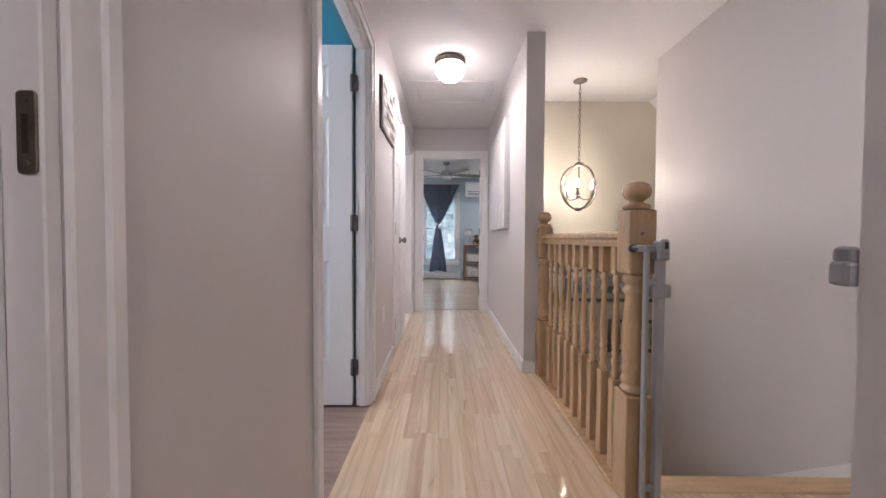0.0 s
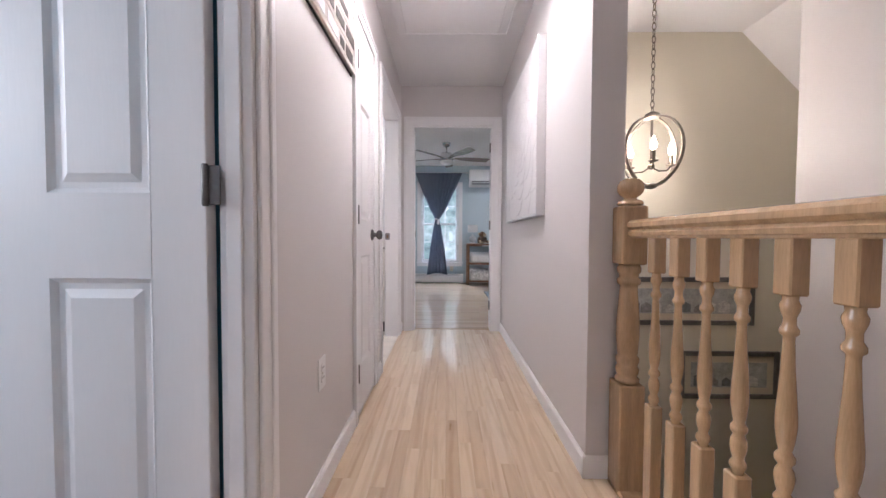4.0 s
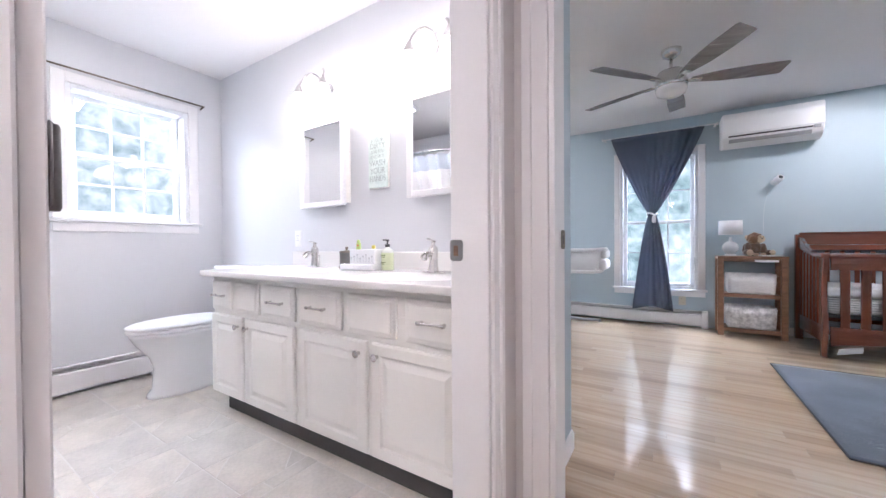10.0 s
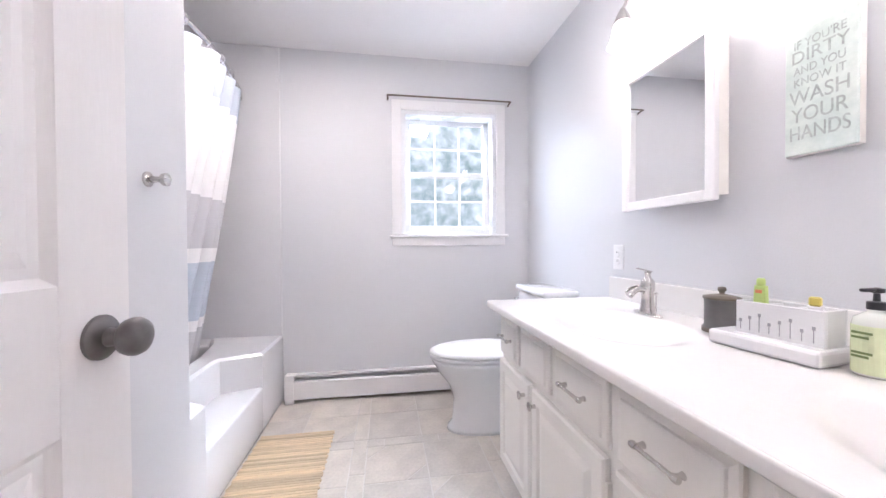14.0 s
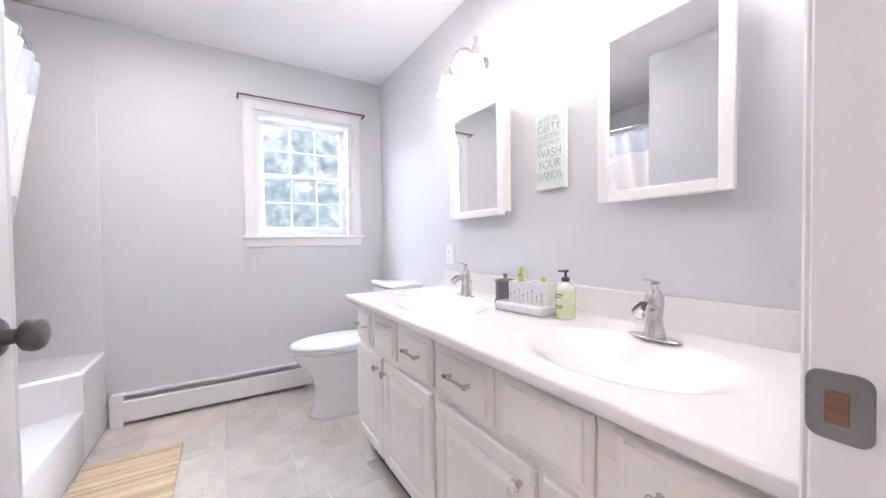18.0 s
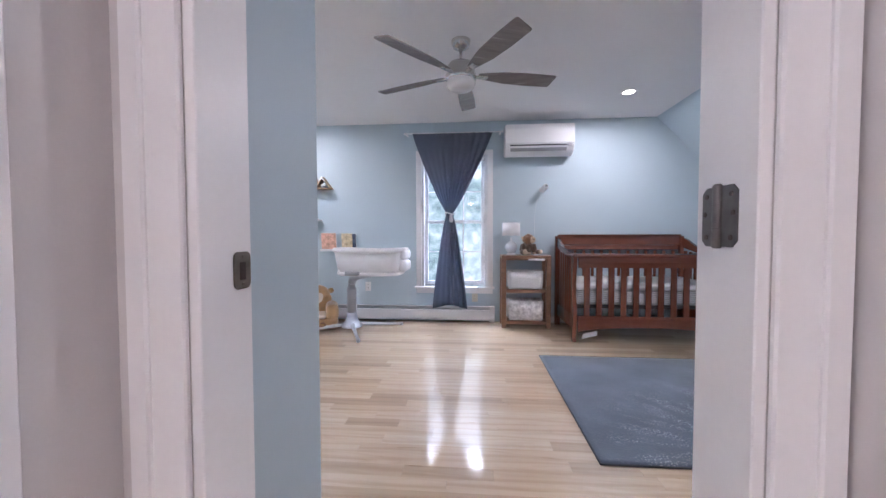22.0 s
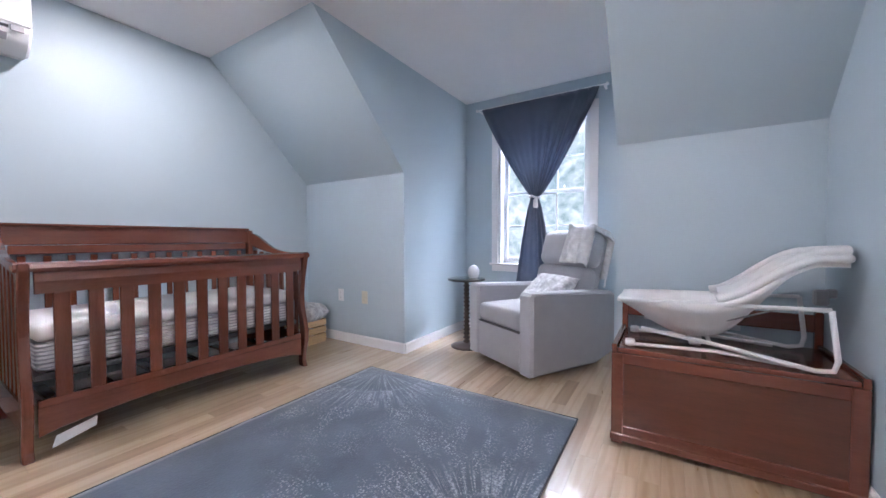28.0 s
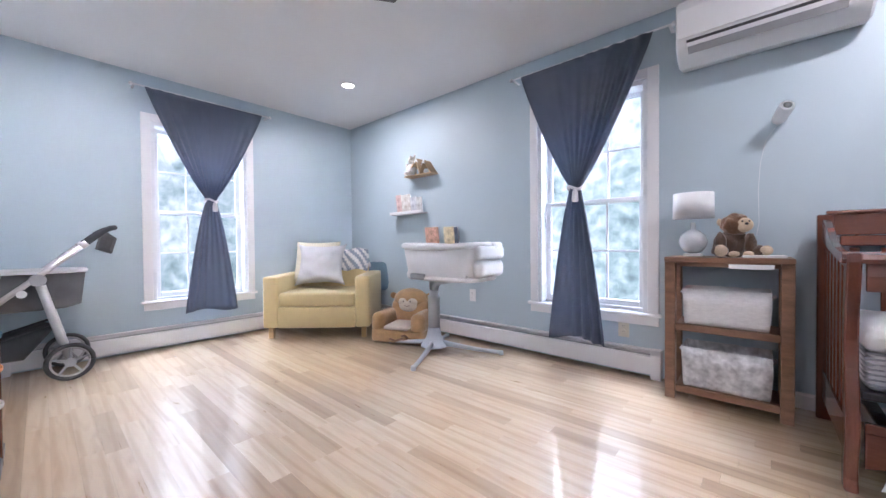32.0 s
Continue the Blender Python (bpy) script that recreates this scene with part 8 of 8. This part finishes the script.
total = None
for cx_, cy_, ring, reach in ((-0.015, -0.70, 0.305, 1.05), (1.015, 0.62, 0.36, 1.05)):
    dx, dy = mth("SUBTRACT", sep.outputs[0], cx_), mth("SUBTRACT", sep.outputs[1], cy_)
    r = mth("SQRT", mth("ADD", mth("MULTIPLY", dx, dx), mth("MULTIPLY", dy, dy)))
    an = mth("ARCTAN2", dy, dx)
    inside = mth("LESS_THAN", r, ring)
    fine_rays = mth("MULTIPLY", rays(an, r, 26.0, 3.0, 0.50, 9.0), mth("MULTIPLY", inside, 0.75))
    circle = mth("MAXIMUM", mth("SUBTRACT", 1.0, mth("MULTIPLY", mth("ABSOLUTE", mth("SUBTRACT", r, ring)), 75.0)), 0.0)
    outside = mth("SUBTRACT", 1.0, inside)
    fade = mth("MAXIMUM", mth("SUBTRACT", 1.0, mth("DIVIDE", r, reach)), 0.0)
    near_rays = mth("MULTIPLY", rays(an, r, 30.0, 4.0, 0.47, 7.0), mth("MINIMUM", mth("MAXIMUM", mth("MULTIPLY", mth("SUBTRACT", ring * 1.75, r), 6.0), 0.0), 0.9))
    far_dots = mth("MULTIPLY", mth("MULTIPLY", rays(an, r, 8.0, 3.5, 0.44, 6.0), dot), mth("MINIMUM", mth("MULTIPLY", fade, 3.0), 1.0))
    one = mth("MAXIMUM", mth("MAXIMUM", fine_rays, mth("MULTIPLY", circle, 0.5)), mth("MULTIPLY", outside, mth("MAXIMUM", near_rays, far_dots)))
    total = one if total is None else mth("MAXIMUM", total, one)
worn = mth("MINIMUM", mth("MAXIMUM", mth("MULTIPLY", mth("SUBTRACT", speck.outputs[0], 0.36), 4.0), 0.15), 1.0)
mask = mth("MULTIPLY", total, worn)
base = n.new("ShaderNodeTexNoise")
base.inputs["Scale"].default_value, base.inputs["Detail"].default_value = 3.5, 8
l.new(co.outputs["Object"], base.inputs[0])
cr1 = n.new("ShaderNodeValToRGB")
cr1.color_ramp.elements[0].position, cr1.color_ramp.elements[0].color = 0.35, (0.046, 0.064, 0.092, 1)
cr1.color_ramp.elements[1].position, cr1.color_ramp.elements[1].color = 0.68, (0.082, 0.105, 0.138, 1)
l.new(base.outputs[0], cr1.inputs[0])
mxr = n.new("ShaderNodeMix")
mxr.data_type = "RGBA"
l.new(mth("MULTIPLY", mask, 0.62), mxr.inputs[0])
l.new(cr1.outputs[0], mxr.inputs[6])
mxr.inputs[7].default_value = (0.52, 0.54, 0.57, 1)
l.new(mxr.outputs[2], b.inputs["Base Color"])
b.inputs["Roughness"].default_value = 0.95
b.inputs["Sheen Weight"].default_value = 0.3
bp = n.new("ShaderNodeBump")
bp.inputs["Strength"].default_value, bp.inputs["Distance"].default_value = 0.5, 0.003
l.new(speck.outputs[0], bp.inputs["Height"])
l.new(bp.outputs[0], b.inputs["Normal"])
rgm = bmesh.new()
nr, mr_ = 60, 44
g = []
for i in range(nr + 1):
    row = []
    for j in range(mr_ + 1):
        u, v = 2 * i / nr - 1, 2 * j / mr_ - 1
        edge = max(abs(u), abs(v))
        row.append(rgm.verts.new((u * 1.035 + 0.004 * noise.noise((u, v * 9, 1)) * (abs(u) > 0.97), v * 0.745 + 0.006 * noise.noise((u * 9, v, 2)) * (abs(v) > 0.97), 0.008 + 0.002 * noise.noise((u * 4, v * 3, 0)) + (0.004 * max(0, noise.noise((u * 7, v * 7, 3))) if edge > 0.95 else 0))))
    g.append(row)
for i in range(nr):
    for j in range(mr_):
        rgm.faces.new((g[i][j], g[i + 1][j], g[i + 1][j + 1], g[i][j + 1]))
pile = part("rug_body", rgm, m, rug, "", 80)
so = pile.modifiers.new("thick", "SOLIDIFY")
so.thickness, so.offset = 0.007, -1
el = [(-1.035, -0.745), (1.035, -0.745), (1.035, 0.745), (-1.035, 0.745)]
part("binding", T([(x, y, 0.006) for x, y in el + el[:1]], 0.005, 6), CHARCOAL, rug, "dark bound edge")

# ---------------------------------------------------------------- bedroom: stroller, stand by the wall
sr = thing("stroller", "silver stroller with a charcoal bassinet basket", "stroller", (-2.985, 5.95, 0), 90)
GREYCOT = mat("grey woven fabric", (0.115, 0.115, 0.122), 0.85, var=0.15, scale=12, bump=0.4, bump_scale=300)
SILV = mat("champagne aluminium", (0.55, 0.53, 0.53), 0.35, metal=0.6, var=0.05)


def wheel(x, y, r, w):
    wp = part("wheel", L([(r * 0.22, -w * 0.5), (r * 0.24, w * 0.5)], 20, Matrix.Translation((x, y, r)) @ pose(0, 0, 0, 90)), GREY_PLASTIC, sr, "stroller wheel", 40)
    part("tyre", T([(x + (r - 0.014) * math.cos(a), y, r + (r - 0.014) * math.sin(a)) for a in [2 * math.pi * q / 30 for q in range(31)]], 0.014, 8), DARK_PLASTIC, wp, "black tyre", 60)
    part("rim", T([(x + (r - 0.032) * math.cos(a), y, r + (r - 0.032) * math.sin(a)) for a in [2 * math.pi * q / 30 for q in range(31)]], 0.007, 6), SILV, wp, "", 60)
    for k in range(5):
        a = 2 * math.pi * k / 5 + 0.3
        part("spoke", T([(x, y, r), (x + (r - 0.03) * math.cos(a), y, r + (r - 0.03) * math.sin(a))], 0.009, 6), GREY_PLASTIC, wp)


for y in (-0.20, 0.20):
    wheel(0.19, y * 1.08, 0.128, 0.04)
    part("rear_leg", T([(0.185, y * 0.92, 0.15), (0.155, y * 0.92, 0.27), (0.063, y * 0.92, 0.66)], [0.020, 0.025, 0.025], 10), SILV, sr, "silver rear leg", 60)
    part("side_tube", T([(-0.14, y * 0.98, 0.545), (0.0, y * 0.98, 0.675), (0.27, y * 0.98, 0.935)], 0.017, 10), SILV, sr, "silver push tube", 60)
    part("collar", T([(0.255, y * 0.98, 0.92), (0.285, y * 0.98, 0.948)], 0.022, 10), SILV, sr, "", 60)
    part("grip", T([(0.285, y * 0.98, 0.948), (0.37, y * 0.98, 1.03), (0.41, y * 0.95, 1.055), (0.435, y * 0.8, 1.06)], 0.019, 10), CHARCOAL, sr, "black foam grip", 60)
    part("joint", L([(0.038, -0.02), (0.042, 0.0), (0.038, 0.02)], 18, Matrix.Translation((0.05, y * 0.98, 0.70)) @ pose(0, 0, 0, 90)), GREY_PLASTIC, sr, "", 40)
    part("badge", L([(0.024, -0.004), (0.024, 0.004)], 20, Matrix.Translation((-0.02, y * 1.10, 0.615)) @ pose(0, 0, 0, 90)), WHITE_PLASTIC, sr)
part("handlebar", T([(0.435, -0.16, 1.06), (0.445, -0.08, 1.062), (0.445, 0.08, 1.062), (0.435, 0.16, 1.06)], 0.016, 10), CHARCOAL, sr, "black handlebar", 60)
part("axle", T([(0.19, -0.21, 0.128), (0.19, 0.21, 0.128)], 0.012, 8), DARK_PLASTIC, sr)
cotb = bmesh.new()
lps = []
for w, d, z in ((0.29, 0.13, 0.49), (0.35, 0.16, 0.51), (0.375, 0.175, 0.74), (0.35, 0.16, 0.74), (0.32, 0.14, 0.56)):
    lps.append([cotb.verts.new((-0.09 + w * math.copysign(abs(math.cos(a)) ** 0.5, math.cos(a)), d * math.copysign(abs(math.sin(a)) ** 0.5, math.sin(a)), z)) for a in [2 * math.pi * q / 36 for q in range(36)]])
for a, b2 in zip(lps, lps[1:]):
    for k in range(36):
        cotb.faces.new((a[k], a[(k + 1) % 36], b2[(k + 1) % 36], b2[k]))
cotb.faces.new(lps[0][::-1])
cotb.faces.new(lps[-1])
part("carrycot", cotb, GREYCOT, sr, "charcoal fabric carrycot", 40)
rim_ = [(-0.09 + 0.375 * math.copysign(abs(math.cos(a)) ** 0.5, math.cos(a)), 0.178 * math.copysign(abs(math.sin(a)) ** 0.5, math.sin(a)), 0.752) for a in [2 * math.pi * q / 36 for q in range(37)]]
part("cot_rim", T(rim_, 0.014, 8), WHITECLOTH, sr, "white padded rim", 60)
part("parent_pouch", P([(0.345, 0.90), (0.425, 0.865), (0.455, 0.98), (0.40, 1.03), (0.37, 1.0)], -0.11, 0.11, "y", 0.02), GREYCOT, sr, "black mesh parent pouch")
part("storage_basket", P([(-0.44, 0.18), (-0.02, 0.17), (0.12, 0.36), (0.06, 0.38), (-0.06, 0.33), (-0.44, 0.30)], -0.15, 0.15, "y", 0.03), CHARCOAL, sr, "charcoal under-basket", 50)
part("front_post", T([(-0.14, 0, 0.545), (-0.30, 0, 0.36), (-0.50, 0, 0.17)], 0.024, 10), SILV, sr, "", 60)
for y in (-0.13, 0.13):
    part("lower_tube", T([(0.13, y, 0.40), (-0.48, y, 0.20)], 0.009, 8), DARK_PLASTIC, sr, "", 60)
    part("front_wheel", L([(0.02, -0.02), (0.085, -0.018), (0.09, 0.0), (0.085, 0.018), (0.02, 0.02)], 24, Matrix.Translation((-0.50, y, 0.09)) @ pose(0, 0, 0, 90)), DARK_PLASTIC, sr, "small black front wheel", 40)

# toy stand by the bedroom's entry wall
ts = thing("toy_stand", "dark brown wooden toy stand with small bright toys", "toy stand", (-1.60, 5.83, 0))
for y in (0.05, -0.29):
    part("post", B((-0.017, y - 0.017, 0.0), (0.017, y + 0.017, 0.93), 0.005, 2), CRIBWOOD_V, ts)
    part("post_cap", L([(0.018, 0.93), (0.020, 0.94), (0.014, 0.96), (0.002, 0.966)], 14, Matrix.Translation((0, y, 0))), DARK_PLASTIC, ts, "", 40)
    part("foot", B((-0.16, y - 0.016, 0.0), (0.16, y + 0.016, 0.045), 0.008, 2), DARK_PLASTIC, ts)
for z in (0.16, 0.52, 0.86):
    part("cross_bar", B((-0.011, -0.272, z), (0.011, 0.033, z + 0.026), 0.003), CRIBWOOD, ts)
for z, c in ((0.80, (0.62, 0.60, 0.58)), (0.56, (0.25, 0.45, 0.62)), (0.42, (0.70, 0.24, 0.10)), (0.27, (0.60, 0.58, 0.56))):
    part("toy_ring", T([(0.026 + 0.006 * math.sin(q * 0.2), 0.052 + 0.018 * math.cos(q * math.pi / 6), z + 0.018 * math.sin(q * math.pi / 6)) for q in range(13)], 0.006, 6), mat("toy plastic", c, 0.4, var=0.08), ts, "", 60)

# outlets of the bedroom
outlet("white outlet on the pale blue knee wall", (KX, 8.27, 0.44), -90)
outlet("cream cover plate on the pale blue knee wall", (KX, 7.96, 0.44), -90, "outlet", mat("almond plastic", (0.66, 0.62, 0.52), 0.4))
outlet("cream outlet below the window", (0.06, NB, 0.30), 0, "outlet", MATS["almond plastic"])
outlet("white outlet on the blue knee wall above the chest", (KX, 5.33, 0.55), -90)
outlet("white outlet on the blue wall near the plush chair", (-1.28, NB, 0.42), 0)

# ---------------------------------------------------------------- floors: oak strips, thresholds, bath tiles
STRIP, WIDE, GAP = 0.057, 0.080, 0.0003
PLANKS = {}


def plank_mesh(length, along):
    wide = STRIP if along == "y" else WIDE
    key = (round(length * 1000), along)
    if key in PLANKS:
        return PLANKS[key]
    q = key[0] / 1000
    a, b, h, c = q / 2 - GAP, wide / 2 - GAP / 2, 0.0, 0.0002
    vs, fs = [], []
    for ins, z in ((0, -0.011), (0, -c), (c, h)):
        vs += [(-a + ins, -b + ins, z), (a - ins, -b + ins, z), (a - ins, b - ins, z), (-a + ins, b - ins, z)]
    if along == "y":
        vs = [(-y, x, z) for x, y, z in vs]
    for r in (0, 4):
        fs += [(r + k, r + (k + 1) % 4, r + 4 + (k + 1) % 4, r + 4 + k) for k in range(4)]
    fs.append((8, 9, 10, 11))
    me = bpy.data.meshes.new("oak_strip")
    me.from_pydata(vs, [], fs)
    me.materials.append(OAK_Y if along == "y" else OAK_X)
    PLANKS[key] = me
    return me


def strips(along, x0, x1, y0, y1, rnd):
    """Strip centres and lengths that fill a rectangle, with staggered joints."""
    out = []
    lo, hi, a0, a1 = (y0, y1, x0, x1) if along == "y" else (x0, x1, y0, y1)
    wide = STRIP if along == "y" else WIDE
    rows = int(math.ceil((a1 - a0) / wide - 0.2))
    for r in range(rows):
        c = a0 + (r + 0.5) * wide
        at = lo - rnd.choice((0.05, 0.15, 0.25, 0.35, 0.5))
        while at < hi:
            ln = rnd.choice((0.3, 0.4, 0.55, 0.7, 0.85, 1.0, 1.2))
            s, e = max(at, lo), min(at + ln, hi)
            if hi - e < 0.06:
                e, ln = hi, hi
            if e - s > 0.03:
                e2 = e
                out.append((c, (s + e2) / 2, e2 - s))
            at += ln
    return out


def lay(name, label, along, rects, limit, near, seed):
    rnd = random.Random(seed)
    root = thing(name, label, "floor", kind="structure")
    every = []
    for x0, x1, y0, y1 in rects:
        every += strips(along, x0, x1, y0, y1, rnd)
    every.sort(key=lambda p: near(p[0], p[1]) if along == "y" else near(p[1], p[0]))
    for c, mid, ln in every[:limit]:
        ob = new("oak_strip", plank_mesh(ln, along))
        ob.parent = root
        ob.location = (c, mid, 0) if along == "y" else (mid, c, 0)
    rest = every[limit:]
    if rest:
        vs, fs = [], []
        for c, mid, ln in rest:
            me = plank_mesh(ln, along)
            o = len(vs)
            off = (c, mid) if along == "y" else (mid, c)
            vs += [(v.co.x + off[0], v.co.y + off[1], v.co.z) for v in me.vertices]
            fs += [tuple(i + o for i in p.vertices) for p in me.polygons]
        me = bpy.data.meshes.new("oak_strips")
        me.from_pydata(vs, [], fs)
        me.materials.append(OAK_Y if along == "y" else OAK_X)
        ob = new("oak_strips", me)
        ob.parent = root
        ob["kind"] = "stuff"
    return root


lay("floor_hall", "clear-finished oak strip floor in the hall", "y", [(-0.504, 0.579, -1.4, 4.925), (0.579, 1.653, 0.60, 1.44)], 260, lambda x, y: abs(x) + 0.05 * abs(y - 2.5), 3)
lay("floor_bedroom", "clear-finished glossy oak strip floor in the bedroom", "x", [(WB, DX, SB, NB), (-0.46, KX, SB - 0.48, SB)], 300, lambda x, y: math.hypot(x - 0.3, (y - 6.6) * 1.2), 4)
struct("threshold_bedroom", P([(4.925, 0), (4.935, 0.006), (5.01, 0.006), (5.02, 0)], -0.372, 0.382, "x"), OAK_X, "oak threshold strip in the bedroom doorway", "trim")

# bath floor: large slate-look squares with diagonal inserts between narrow border strips
SLATES = []
for i, c in enumerate(((0.62, 0.575, 0.52), (0.66, 0.615, 0.555), (0.585, 0.55, 0.505))):
    SLATES.append(mat("slate vinyl %d" % i, c, 0.32, var=0.11, scale=6, bump=0.06, bump_scale=70, tint=tuple(q * 1.10 for q in c), random=0.035))
struct("threshold_bath", P([(-0.612, 0), (-0.60, 0.003), (-0.515, 0.003), (-0.505, 0)], 3.795, 4.58, "y"), SLATES[0], "pale slate-look flooring running into the doorway", "trim")
bf = thing("floor_bath_tiles", "pale beige-grey slate-look patterned bathroom floor", "floor", kind="structure")
TM = {}


def tile(outline, material, key):
    if key not in TM:
        me_b = P(outline, -0.001, 0.001, "z", 0.0006)
        me = bpy.data.meshes.new("tile")
        me_b.to_mesh(me)
        me_b.free()
        TM[key] = me
    return TM[key]


S_, B_ = 0.30, 0.075
rt = random.Random(8)
nt = 0
x = -3.42
ix = 0
while x < -0.62:
    y, iy = 2.81, 0
    while y < 5.34:
        w_, h_ = min(S_, -0.61 - x), min(S_, 5.348 - y)
        if h_ > 0.04 and w_ > 0.04 and not (y + h_ < 3.54):
            u, v = x + w_ / 2, y + h_ / 2
            k = 0.003
            if (ix + iy) % 2 == 0:
                cut = min(w_, h_) * 0.36
                o = [(-w_ / 2 + k + cut, -h_ / 2 + k), (w_ / 2 - k, -h_ / 2 + k), (w_ / 2 - k, h_ / 2 - k - cut), (w_ / 2 - k - cut, h_ / 2 - k), (-w_ / 2 + k, h_ / 2 - k), (-w_ / 2 + k, -h_ / 2 + k + cut)]
                pcs = [(o, 0), ([(-w_ / 2 + k, -h_ / 2 + k), (-w_ / 2 + k + cut - 0.008, -h_ / 2 + k), (-w_ / 2 + k, -h_ / 2 + k + cut - 0.008)], 1), ([(w_ / 2 - k, h_ / 2 - k), (w_ / 2 - k - cut + 0.008, h_ / 2 - k), (w_ / 2 - k, h_ / 2 - k - cut + 0.008)], 2)]
            else:
                pcs = [([(-w_ / 2 + k, -h_ / 2 + k), (w_ / 2 - k, -h_ / 2 + k), (w_ / 2 - k, h_ / 2 - k), (-w_ / 2 + k, h_ / 2 - k)], 2 if (ix * 3 + iy) % 3 else 1)]
            for q, (o, mi) in enumerate(pcs):
                me = tile(o, None, (round(w_, 2), round(h_, 2), (ix + iy) % 2, q, mi))
                if not me.materials:
                    me.materials.append(SLATES[mi])
                ob = new("tile", me)
                ob.parent, ob.location = bf, (u, v, 0)
        y += S_ + (B_ if iy % 2 else 0.0)
        iy += 1
    x += S_ + (B_ if ix % 2 else 0.0)
    ix += 1
for sx in range(5):
    x = -3.42 + 2 * S_ + sx * (2 * S_ + B_)
    if x < -0.65:
        y = 3.5
        while y < 5.33:
            o = [(-B_ / 2 + 0.003, -0.147), (B_ / 2 - 0.003, -0.147), (B_ / 2 - 0.003, 0.147), (-B_ / 2 + 0.003, 0.147)]
            me = tile(o, None, ("bx",))
            if not me.materials:
                me.materials.append(SLATES[2])
            ob = new("tile", me)
            ob.parent, ob.location = bf, (x + B_ / 2, y, 0)
            y += 0.30
for sy in range(4):
    y = 2.81 + 2 * S_ + sy * (2 * S_ + B_)
    if 3.5 < y < 5.3:
        x = -3.27
        while x < -0.7:
            if min(abs((x + 3.42 - 2 * S_ - B_ / 2) % (2 * S_ + B_)), 9) > 0.0:
                o = [(-0.147, -B_ / 2 + 0.003), (0.147, -B_ / 2 + 0.003), (0.147, B_ / 2 - 0.003), (-0.147, B_ / 2 - 0.003)]
                me = tile(o, None, ("by",))
                if not me.materials:
                    me.materials.append(SLATES[1])
                ob = new("tile", me)
                ob.parent, ob.location = bf, (x, y + B_ / 2, 0.0006)
            x += 0.30
